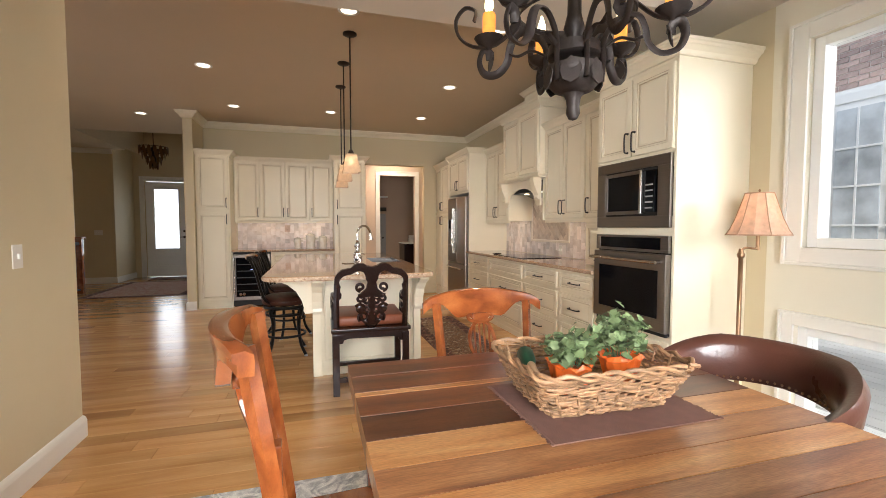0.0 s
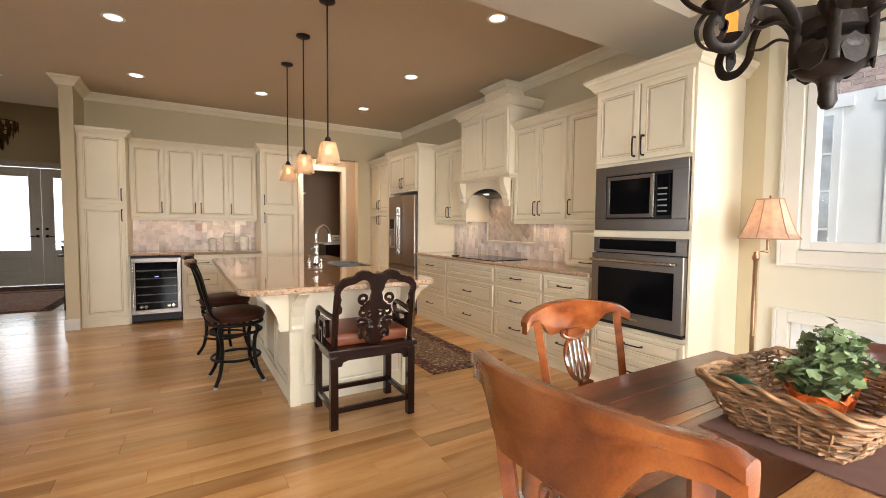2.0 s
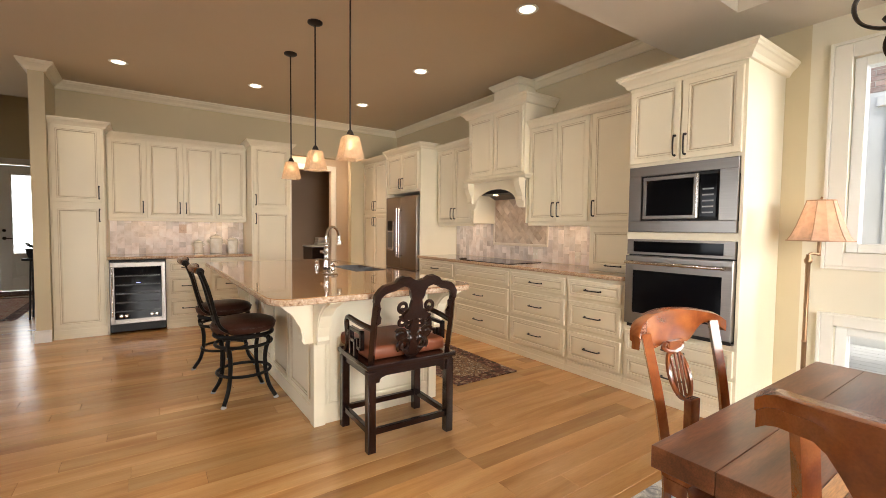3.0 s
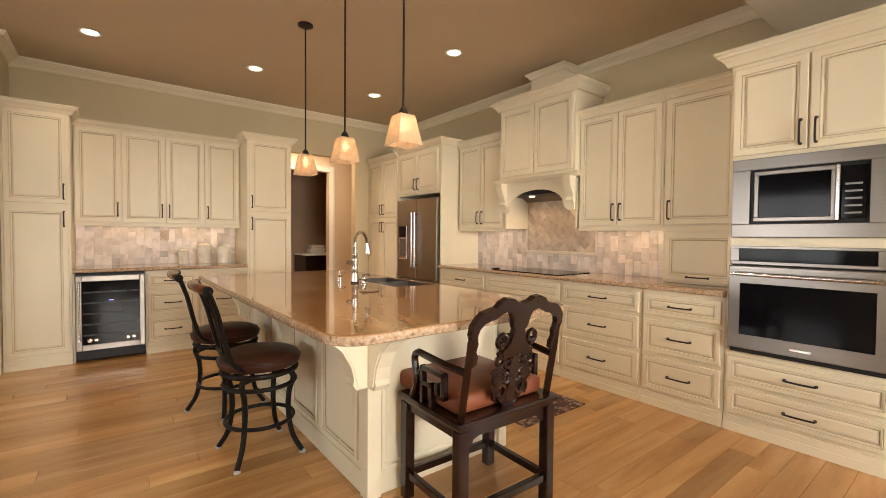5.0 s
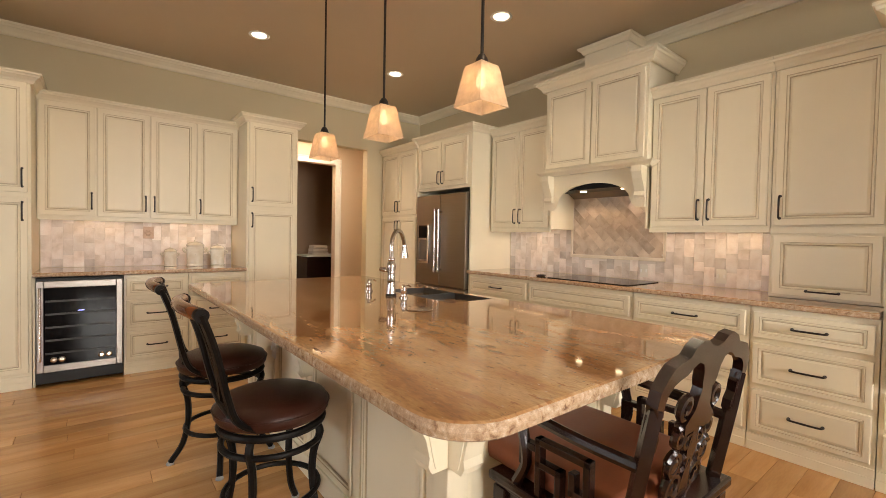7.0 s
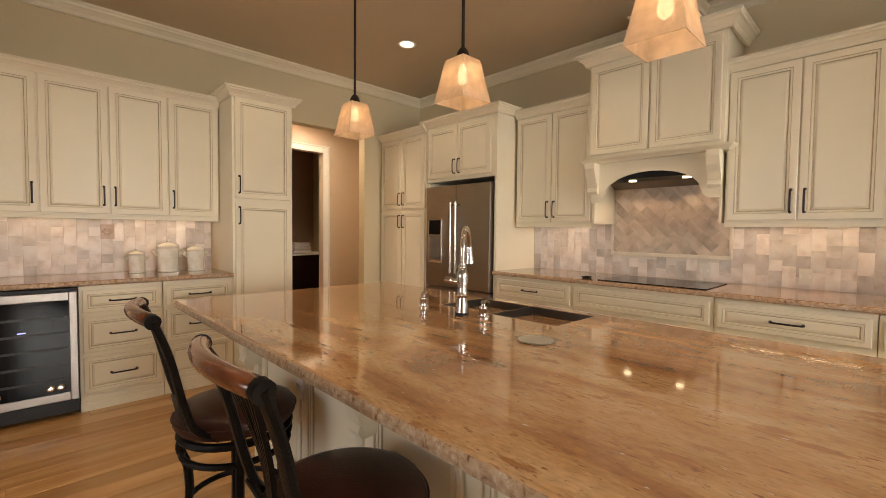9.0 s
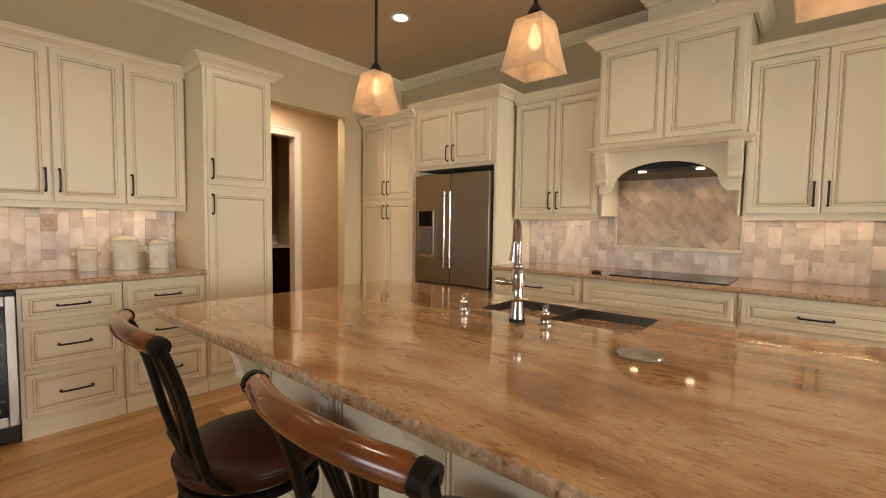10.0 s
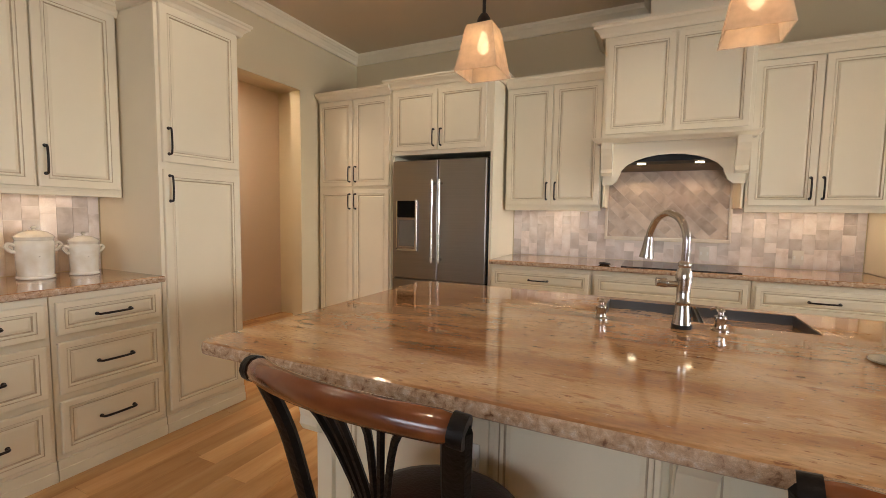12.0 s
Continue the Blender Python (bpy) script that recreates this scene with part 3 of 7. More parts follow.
drawer_unit(BASE, NORTH(-0.343), 0.494, 0.6, ROWS3)
drawer_unit(BASE, NORTH(0.153), 0.505, 0.6, ROWS3)
c = thing("filler_cabinet", "narrow cream filler beside the wine cooler", "cabinet", NORTH(-0.924))
carcass(c, 0.018, 0.6, 0.0, 0.875)
# east run, from the corner southwards
pt = thing("tall_cabinet", "cream glazed pantry cabinet with two double doors", "cabinet", EAST(10.53), "tall pantry cabinets")
carcass(pt, 0.85, 0.625, 0.03, 2.385)
plinth(pt, 0.85)
for x0, hs in ((0.015, "r"), (0.43, "l")):
    door(pt, x0, 0.125, 0.405, 1.385, hs, 1.395)
    door(pt, x0, 1.54, 0.405, 0.815, hs, 1.655)
crown(pt, 0.85, 0.625, 2.365, False, False)
fc = thing("fridge_cabinet", "cream glazed cabinet framing the refrigerator", "cabinet", EAST(9.675), "wall cabinets")
part("side_panel", box(0.96, 0.985, 0.0, 0.628, 0, 2.41, 0.003), CREAM, fc)
part("side_panel", box(0.0, 0.018, 0.02, 0.628, 0, 1.81, 0.003), CREAM, fc)
part("body", box(0.001, 0.96, 0.001, 0.628, 1.81, 2.41, 0.003), CREAM, fc)
door(fc, 0.03, 1.845, 0.44, 0.52, "r", 1.95)
door(fc, 0.48, 1.845, 0.44, 0.52, "l", 1.95)
crown(fc, 0.985, 0.628, 2.40, True, True)
u3 = thing("wall_cabinet", "cream glazed double wall cabinet beside the range hood", "cabinet", pose(2.885, 8.668, 0, 0, 0, -90), "wall cabinets")
carcass(u3, 0.80, 0.345, 1.36, 2.38)
door(u3, 0.015, 1.375, 0.38, 0.985, "r", 1.492)
door(u3, 0.405, 1.375, 0.38, 0.985, "l", 1.492)
crown(u3, 0.80, 0.345, 2.365, False, True)
part("light_rail", box(0.004, 0.8, -0.004, 0.02, 1.33, 1.36, 0.003), CREAM, u3)
u1 = thing("wall_cabinet", "cream glazed double wall cabinet with bronze pulls", "cabinet", pose(2.885, 6.908, 0, 0, 0, -90), "wall cabinets")
carcass(u1, 0.785, 0.345, 1.36, 2.38)
door(u1, 0.015, 1.375, 0.372, 0.985, "r", 1.492)
door(u1, 0.395, 1.375, 0.372, 0.985, "l", 1.492)
crown(u1, 0.785, 0.345, 2.365, True, False)
part("light_rail", box(0.0, 0.785, -0.004, 0.02, 1.33, 1.36, 0.003), CREAM, u1)
ag = thing("appliance_garage", "cream glazed counter-standing cabinet with lift-up front", "cabinet", pose(2.885, 6.121, 0, 0, 0, -90), "wall cabinets")
carcass(ag, 0.55, 0.345, 0.917, 2.38)
door(ag, 0.02, 1.375, 0.5, 0.985, "l", 1.49)
door(ag, 0.02, 0.935, 0.5, 0.375, "low")
part("light_rail", box(0.0, 0.548, -0.012, 0.01, 1.322, 1.362, 0.004), CREAM, ag)
crown(ag, 0.55, 0.345, 2.365, False, False)
drawer_unit(BASE, EAST(8.688), 0.808, 0.625, ROWS3)
cb = thing("cooktop_cabinet", "cream glazed cooktop cabinet with wide drawers", "cabinet", EAST(7.878), "base cabinets")
carcass(cb, 0.998, 0.625, 0.03, 0.875)
plinth(cb, 0.998)
for z, h in ROWS3:
    door(cb, 0.02, z, 0.958, h, None if z > 0.6 else "mid", stile=0.042, name="drawer")
drawer_unit(BASE, EAST(6.878), 0.743, 0.625, ROWS3)
drawer_unit(BASE, EAST(6.133), 0.566, 0.625, ROWS3)
ov = thing("oven_cabinet", "tall cream glazed cabinet holding microwave and oven", "cabinet", EAST(5.565), "tall pantry cabinets")
OW = 0.808
bm = bmesh.new()
for x0 in (0.001, OW - 0.022):
    part("side_panel", box(x0, x0 + 0.021, 0, 0.628, 0.0, 2.40, 0.002), CREAM, ov)
part("rail", box(0.022, OW - 0.022, 0.001, 0.6, 1.222, 1.275), CREAM, ov)
part("upper_box", box(0.022, OW - 0.022, 0.001, 0.6, 1.775, 2.40), CREAM, ov)
bx(bm, 0.022, OW - 0.022, 0.6, 0.628, 0.1, 2.40), bx(bm, 0.022, OW - 0.022, 0.001, 0.6, 0.03, 0.535)
part("body", bm, CREAM, ov)
plinth(ov, OW)
door(ov, 0.02, 0.125, OW - 0.04, 0.17, "mid", stile=0.042, name="drawer")
door(ov, 0.02, 0.325, OW - 0.04, 0.175, "mid", stile=0.042, name="drawer")
door(ov, 0.02, 1.80, 0.378, 0.555, "r", 1.90)
door(ov, 0.41, 1.80, 0.378, 0.555, "l", 1.90)
crown(ov, OW, 0.628, 2.385, True, True, 0.95)

# range hood with mantle, corbels and arched valance
hd = thing("range_hood", "cream mantle range hood with arched valance and corbels", "range hood", pose(2.80, 7.885, 0, 0, 0, -90))
HW = 0.995
part("body", box(0.012, HW - 0.012, 0.0, 0.43, 1.89, 2.66, 0.003), CREAM, hd)
door(hd, 0.035, 1.915, 0.455, 0.70)
door(hd, 0.505, 1.915, 0.455, 0.70)
crown(hd, HW, 0.43, 2.64, True, True, 0.95)
bm = bmesh.new()
sweep(bm, [(0, 0), (0.02, 0), (0.026, 0.012), (0.036, 0.02), (0.05, 0.03), (0.054, 0.042), (0, 0.042)], [(0, 0.43, 1.845), (0, 0, 1.845), (HW, 0, 1.845), (HW, 0.43, 1.845)])
bx(bm, 0.0, HW, 0.0, 0.43, 1.845, 1.887)
part("mantle_shelf", bm, CREAM, hd)
arch = [(0.03, 1.845), (0.03, 1.53), (0.1, 1.53), (0.135, 1.56), (0.15, 1.60)]
for i in range(13):
    a = math.pi * (1 - i / 12)
    arch.append((HW / 2 + 0.345 * math.cos(a), 1.60 + 0.155 * math.sin(a)))
arch += [(HW - 0.15, 1.60), (HW - 0.135, 1.56), (HW - 0.1, 1.53), (HW - 0.03, 1.53), (HW - 0.03, 1.845)]
part("valance", prism(bmesh.new(), arch, 0.022, pose(0, 0.04, 0, 90, 0, 0)), CREAM, hd, "arched cream valance")
for x0 in (0.02, HW - 0.1):
    cp = [(0, 1.845), (-0.09, 1.845), (-0.09, 1.80), (-0.075, 1.75), (-0.05, 1.70), (-0.03, 1.65), (-0.04, 1.62), (-0.03, 1.60), (0, 1.60)]
    part("corbel", prism(bmesh.new(), [(-a, b) for a, b in cp], 0.08, Matrix(((0, 0, 1, x0), (-1, 0, 0, 0.02), (0, 1, 0, 0), (0, 0, 0, 1)))), CREAM, hd)
bm = bmesh.new()
prism(bm, [(0.30, 1.84), (0.30, 1.72), (0.415, 1.665), (0.43, 1.665), (0.43, 1.84)], HW - 0.1, Matrix(((0, 0, 1, 0.05), (1, 0, 0, 0), (0, 1, 0, 0), (0, 0, 0, 1))))
part("hood_liner", bm, STEEL, hd, "stainless hood insert")
part("hood_filter", box(0.05, HW - 0.05, 0.075, 0.299, 1.71, 1.83, 0.004), BLACK, hd, "dark grease filter")
for x0 in (0.03, HW - 0.045):
    part("side_panel", box(x0, x0 + 0.015, 0.063, 0.43, 1.36, 1.84), CREAM, hd)
bm = bmesh.new()
bx(bm, 0.31, 0.72, 0.15, 0.43, 2.70, 2.94, 0.003)
sweep(bm, [(o * 0.6, h * 0.6) for o, h in CROWN], [(0.31, 0.43, 2.94), (0.31, 0.15, 2.94), (0.72, 0.15, 2.94), (0.72, 0.43, 2.94)])
part("duct_cover", bm, CREAM, hd)
for x0 in (0.3, 0.7):
    part("hood_lamp", lathe(bmesh.new(), [(0.03, 1.702), (0.03, 1.709)], 12, (x0, 0.2, 0)), glow_mat("hood_lamp_glow", (1, 0.75, 0.45), 8), hd)

# countertops
def edged_slab(name, x0, x1, y0, y1, z, t, label, radius=(0, 0, 0, 0), hole=None):
    """A stone top with an eased polished face and a chiselled edge; corners in order sw, se, ne, nw."""
    c = thing(name, label, "countertop")
    outl = []
    for (cx, cy, sx, sy, a0), r in zip(((x0, y0, 1, 1, 180), (x1, y0, -1, 1, 270), (x1, y1, -1, -1, 0), (x0, y1, 1, -1, 90)), radius):
        k = 8 if r else 1
        for i in range(k):
            a = radians(a0 + 90 * (i / (k - 1) if k > 1 else 0))
            outl.append((cx + sx * r + r * math.cos(a), cy + sy * r + r * math.sin(a)))
    bm = bmesh.new()
    n = len(outl)
    cx, cy = (x0 + x1) / 2, (y0 + y1) / 2
    def loop(off, zz):
        res = []
        for i, (px, py) in enumerate(outl):
            ax, ay = outl[i - 1]
            bx_, by_ = outl[(i + 1) % n]
            d = Vector((bx_ - ax, by_ - ay)).normalized()
            nn = Vector((-d.y, d.x))
            res.append(bm.verts.new((px + nn.x * off, py + nn.y * off, zz)))
        return res
    loops = [loop(0.006, z - t), loop(0, z - t + 0.005), loop(-0.002, z - t * 0.5), loop(0, z - 0.008), loop(0.003, z - 0.003), loop(0.010, z)]
    for k, (a, b) in enumerate(zip(loops, loops[1:])):
        for i in range(n):
            f = bm.faces.new((a[i], a[(i + 1) % n], b[(i + 1) % n], b[i]))
            f.material_index = 1 if k < 4 else 0
    bm.faces.new(loops[0][::-1])
    top = loops[-1]
    if hole is None:
        bm.faces.new(top)
        part("slab", bm, [GRANITE, GRANITE_EDGE], c)
    else:
        h0, h1, k0, k1 = hole
        ins = [bm.verts.new((a, b, z)) for a, b in ((h0, k0), (h1, k0), (h1, k1), (h0, k1))]
        low = [bm.verts.new((a, b, z - t)) for a, b in ((h0, k0), (h1, k0), (h1, k1), (h0, k1))]
        for i in range(4):
            bm.faces.new((ins[i], ins[(i + 1) % 4], low[(i + 1) % 4], low[i]))
        # top face in four fans round the cutout
        quad = [min(range(n), key=lambda i, q=q: (top[i].co.xy - Vector(q)).length) for q in ((x0 + 0.3 * radius[0], y0 + 0.3 * radius[0]), (x1 - 0.3 * radius[1], y0 + 0.3 * radius[1]), (x1, y1), (x0, y1))]
        for s in range(4):
            i0, i1 = quad[s], quad[(s + 1) % 4]
            run = [top[i % n] for i in range(i0, i1 + (n if i1 < i0 else 0) + 1)]
            bm.faces.new(run + [ins[(s + 1) % 4], ins[s]])
        part("slab", bm, [GRANITE, GRANITE_EDGE], c)
    return c


SINK = (0.915, 1.225, 6.985, 7.645)
edged_slab("island_countertop", -0.045, 1.285, 5.815, 8.615, 0.915, 0.038, "polished golden granite island top with chiselled edge", (0.14, 0.14, 0.03, 0.03), SINK)
edged_slab("north_countertop", -0.92, 0.657, 9.905, 10.53, 0.915, 0.034, "golden granite counter above the wine cooler")
edged_slab("east_countertop", 2.555, 3.212, 5.572, 8.69, 0.915, 0.034, "golden granite counter beneath the range hood")

# ---- island ----
isl = thing("kitchen_island", "cream panelled kitchen island with corbels under granite", "kitchen island")
IX0, IX1, IY0, IY1 = 0.335, 1.245, 6.285, 8.5
bm = bmesh.new()
bx(bm, IX0, IX1, IY0, IY1, 0.0, 0.12), bx(bm, IX0, IX1, IY0, IY1, 0.12, 0.64), bx(bm, IX0, SINK[0] - 0.03, IY0, IY1, 0.64, 0.876)
bx(bm, SINK[0] - 0.03, IX1, IY0, SINK[2] - 0.03, 0.64, 0.876), bx(bm, SINK[0] - 0.03, IX1, SINK[3] + 0.03, IY1, 0.64, 0.876)
part("body", bm, CREAM, isl)
# panels on the stool side and posts at the corners
n_pan = 4
pw = (IY1 - IY0 - 0.14) / n_pan
for i in range(n_pan):
    yy = IY1 - 0.07 - i * pw
    p = part("panel", panel_bm(pw - 0.09, 0.70, 0.03, 0.014), [CREAM, GLAZE], isl)
    p.matrix_basis = pose(IX0, yy - 0.045, 0.14, 0, 0, -90)
    if i:
        part("pilaster", box(IX0 - 0.012, IX0, yy - 0.03, yy + 0.03, 0.13, 0.872, 0.004), CREAM, isl)
p = part("panel", panel_bm(0.78, 0.74, 0.012, 0.008), [CREAM, CREAM], isl)
p.matrix_basis = pose(IX0 + 0.065, IY0, 0.12)
for x0, x1, y0, y1 in ((IX0 - 0.02, IX0 + 0.055, IY0 - 0.02, IY0 + 0.055), (IX1 - 0.055, IX1 + 0.01, IY0 - 0.02, IY0 + 0.055), (IX0 - 0.02, IX0 + 0.055, IY1 - 0.055, IY1 + 0.01)):
    bm = bmesh.new()
    bx(bm, x0, x1, y0, y1, 0.0, 0.874, 0.004)
    part("corner_post", bm, CREAM, isl)
part("plinth", box(IX0 - 0.012, IX0, IY0 + 0.06, IY1 - 0.06, 0.0, 0.11, 0.004), CREAM, isl)
CORB = [(0, 0.875), (0.30, 0.875), (0.30, 0.845), (0.27, 0.83), (0.20, 0.80), (0.13, 0.74), (0.085, 0.66), (0.07, 0.60), (0.075, 0.575), (0.06, 0.55), (0.0, 0.55)]


def corbel(x, y, ang):
    bm = bmesh.new()
    prism(bm, CORB, 0.075, pose(0, 0, 0, 90, 0, 0) @ pose(0, 0, -0.0375))
    prism(bm, [(0, 0.56), (0.05, 0.565), (0.06, 0.60), (0.075, 0.665), (0.12, 0.75), (0.19, 0.812), (0.25, 0.835), (0, 0.86)], 0.085, pose(0, 0, 0, 90, 0, 0) @ pose(0, 0, -0.0425))
    c = part("corbel", bm, CREAM, isl)
    c.matrix_basis = pose(x, y, 0, 0, 0, ang)


corbel(IX0 - 0.02, IY0 + 0.018, 180)
corbel(IX0 + 0.018, IY0 - 0.02, -90)
corbel(IX1 - 0.025, IY0 - 0.02, -90)
corbel(IX0 - 0.012, 7.38, 180)
corbel(IX0 - 0.02, IY1 - 0.02, 180)

# ---- appliances ----
fr = thing("refrigerator", "stainless steel french door refrigerator with ice dispenser", "refrigerator", EAST(9.64))
FW = 0.935
part("body", box(0.006, FW - 0.003, 0.02, 0.6, 0.03, 1.765, 0.004), BLACK, fr)
for x0, x1 in ((0.008, FW / 2 - 0.003), (FW / 2 + 0.003, FW - 0.022)):
    d = part("door", box(x0, x1, -0.045, 0.018, 0.70, 1.755, 0.008), STEEL, fr, "stainless door")
    hx = FW / 2 - 0.035 if x0 < 0.1 else FW / 2 + 0.035
    bm = bmesh.new()
    tube(bm, [(hx, -0.095, 0.86), (hx, -0.095, 1.58)], 0.011, 12)
    for z in (0.89, 1.55):
        tube(bm, [(hx, -0.045, z), (hx, -0.095, z)], 0.012, 10)
        tube(bm, [(hx - 0.0, -0.095, z - 0.02), (hx, -0.095, z + 0.02)], 0.0145, 12)
    smooth(part("handle", bm, CHROME, d, "polished bar handle"))
    if x0 < 0.1:
        bm = bmesh.new()
        bx(bm, 0.05, 0.06, -0.052, -0.044, 0.96, 1.40), bx(bm, 0.25, 0.275, -0.066, -0.044, 0.95, 1.41, 0.006), bx(bm, 0.05, 0.25, -0.052, -0.044, 0.95, 0.97)
        part("dispenser_frame", bm, CHROME, d)
        part("dispenser_panel", box(0.06, 0.25, -0.050, -0.044, 1.25, 1.40, 0.002), BLACK_GLASS, d)
        part("dispenser_recess", box(0.075, 0.235, -0.0485, -0.044, 0.99, 1.23, 0.002), rough_mat("grey_recess", (0.2, 0.2, 0.2), 0.25, 0.6), d)
dr = part("freezer_drawer", box(0.008, FW - 0.022, -0.045, 0.018, 0.10, 0.69, 0.008), STEEL, fr, "stainless freezer drawer")
bm = bmesh.new()
tube(bm, [(0.12, -0.095, 0.62), (FW - 0.12, -0.095, 0.62)], 0.011, 12)
for x in (0.15, FW - 0.15):
    tube(bm, [(x, -0.045, 0.62), (x, -0.095, 0.62)], 0.012, 10)
smooth(part("handle", bm, CHROME, dr, "polished bar handle"))

mw = thing("microwave", "stainless steel built-in microwave with dark glass door", "microwave", EAST(5.54))
AW = 0.758
bm = bmesh.new()
bx(bm, 0, AW, -0.022, 0.0, 1.278, 1.36, 0.003), bx(bm, 0, AW, -0.022, 0.0, 1.70, 1.773, 0.003), bx(bm, 0, 0.10, -0.022, 0.0, 1.36, 1.70, 0.002), bx(bm, AW - 0.11, AW, -0.022, 0, 1.36, 1.70, 0.002)
part("trim_kit", bm, STEEL, mw, "stainless trim surround")
bm = bmesh.new()
bx(bm, 0.10, AW - 0.11, -0.012, 0.3, 1.36, 1.70)
part("body", bm, BLACK, mw)
bm = bmesh.new()
bx(bm, 0.125, 0.51, -0.04, -0.012, 1.375, 1.40, 0.003), bx(bm, 0.125, 0.51, -0.04, -0.012, 1.66, 1.685, 0.003), bx(bm, 0.125, 0.15, -0.04, -0.012, 1.40, 1.66, 0.003), bx(bm, 0.49, 0.51, -0.04, -0.012, 1.40, 1.66, 0.003)
dd = part("door_frame", bm, STEEL, mw)
part("door_glass", box(0.15, 0.49, -0.034, -0.012, 1.40, 1.66, 0.002), BLACK_GLASS, mw)
part("control_panel", box(0.535, 0.635, -0.036, -0.012, 1.385, 1.675, 0.002), BLACK_GLASS, mw)
bm = bmesh.new()
bx(bm, 0.512, 0.533, -0.058, -0.012, 1.375, 1.685, 0.004)
part("handle", bm, CHROME, mw)
for r in range(5):
    part("button_row", box(0.55, 0.62, -0.0375, -0.036, 1.41 + r * 0.04, 1.42 + r * 0.04), rough_mat("grey_print", (0.3, 0.3, 0.3), 0.5) if r == 0 else bpy.data.materials["grey_print"], mw)
oven = thing("wall_oven", "stainless steel built-in wall oven with dark glass door", "oven", EAST(5.54))
part("body", box(0.004, AW - 0.004, 0.0, 0.5, 0.545, 1.215), BLACK, oven)
bm = bmesh.new()
bx(bm, 0, AW, -0.024, 0.0, 1.105, 1.125, 0.002), bx(bm, 0, AW, -0.024, 0, 1.205, 1.222, 0.002), bx(bm, 0, 0.05, -0.024, 0, 1.125, 1.205, 0.002), bx(bm, AW - 0.07, AW, -0.024, 0, 1.125, 1.205, 0.002)
part("control_frame", bm, STEEL, oven)
part("control_panel", box(0.05, AW - 0.07, -0.02, 0.0, 1.125, 1.205, 0.002), BLACK_GLASS, oven)
bm = bmesh.new()
outer = [(0, 0.565), (AW, 0.565), (AW, 1.095), (0, 1.095)]
inner = [(0.065, 0.655), (AW - 0.065, 0.655), (AW - 0.065, 0.985), (0.065, 0.985)]
loops = [[bm.verts.new((x, y, z)) for x, z in o] for o, y in ((inner, 0.0), (outer, 0.0), (outer, -0.041), ([(x + (0.004 if x < 0.3 else -0.004), z + (0.004 if z < 0.8 else -0.004)) for x, z in outer], -0.045), (inner, -0.045))]
for la, lb in zip(loops, loops[1:] + loops[:1]):
    for i in range(4):
        bm.faces.new((la[i], la[(i + 1) % 4], lb[(i + 1) % 4], lb[i]))
od = part("door", bm, STEEL, oven, "stainless oven door frame")
part("door_glass", box(0.065, AW - 0.065, -0.043, -0.01, 0.655, 0.985, 0.002), BLACK_GLASS, od)
part("badge", box(AW / 2 - 0.05, AW / 2 + 0.05, -0.0475, -0.0445, 0.60, 0.615, 0.001), CHROME, od)
bm = bmesh.new()
tube(bm, [(0.03, -0.10, 1.045), (AW - 0.03, -0.10, 1.045)], 0.012, 12)
for x in (0.055, AW - 0.055):
    tube(bm, [(x, -0.045, 1.045), (x, -0.10, 1.045)], 0.014, 10)
smooth(part("handle", bm, CHROME, od, "polished towel-bar handle"))
part("vent_strip", box(0.01, AW - 0.01, -0.02, 0.0, 0.535, 0.56, 0.002), BLACK, oven)

wc = thing("wine_cooler", "black wine cooler with stainless framed glass door", "wine cooler", NORTH(-0.905, 9.925))
WW = 0.56
part("body", box(0.002, WW - 0.002, 0.0, 0.6, 0.02, 0.872, 0.004), BLACK, wc)
bm = bmesh.new()
bx(bm, 0.006, 0.05, -0.045, 0, 0.12, 0.85, 0.004), bx(bm, WW - 0.05, WW - 0.006, -0.045, 0, 0.12, 0.85, 0.004), bx(bm, 0.05, WW - 0.05, -0.045, 0, 0.12, 0.175, 0.004), bx(bm, 0.05, WW - 0.05, -0.045, 0, 0.795, 0.85, 0.004)
wd = part("door", bm, STEEL, wc, "stainless framed door")
part("door_glass", box(0.05, WW - 0.05, -0.036, -0.02, 0.175, 0.795), BLACK_GLASS, wd)
bm = bmesh.new()
tube(bm, [(0.03, -0.08, 0.22), (0.03, -0.08, 0.80)], 0.010, 10)
for z in (0.25, 0.77):
    tube(bm, [(0.03, -0.045, z), (0.03, -0.08, z)], 0.009, 8)
smooth(part("handle", bm, CHROME, wd))
part("kick_grille", box(0.004, WW - 0.004, -0.03, 0.0, 0.03, 0.115, 0.003), BLACK, wc)
for i in range(5):
    part("shelf_front", box(0.06, WW - 0.06, -0.0385, -0.036, 0.26 + i * 0.105, 0.275 + i * 0.105), rough_mat("dim_shelf", (0.014, 0.013, 0.012), 0.4) if i == 0 else bpy.data.materials["dim_shelf"], wd)
for x in (0.11, 0.16, 0.41, 0.46):
    part("bottle_end", lathe(bmesh.new(), [(0.022, -0.002), (0.022, 0.0), (0.012, 0.004)], 14), CHROME, wd).matrix_basis = pose(x, -0.0365, 0.215, 90, 0, 0)
part("display", box(0.26, 0.30, -0.0375, -0.036, 0.60, 0.606), glow_mat("blue_display", (0.25, 0.3, 1.0), 3.0), wd)
ck = thing("cooktop", "black glass electric cooktop set in the counter", "cooktop")
part("glass", box(2.62, 3.12, 6.93, 7.68, 0.9145, 0.921, 0.002), BLACK_GLASS, ck)

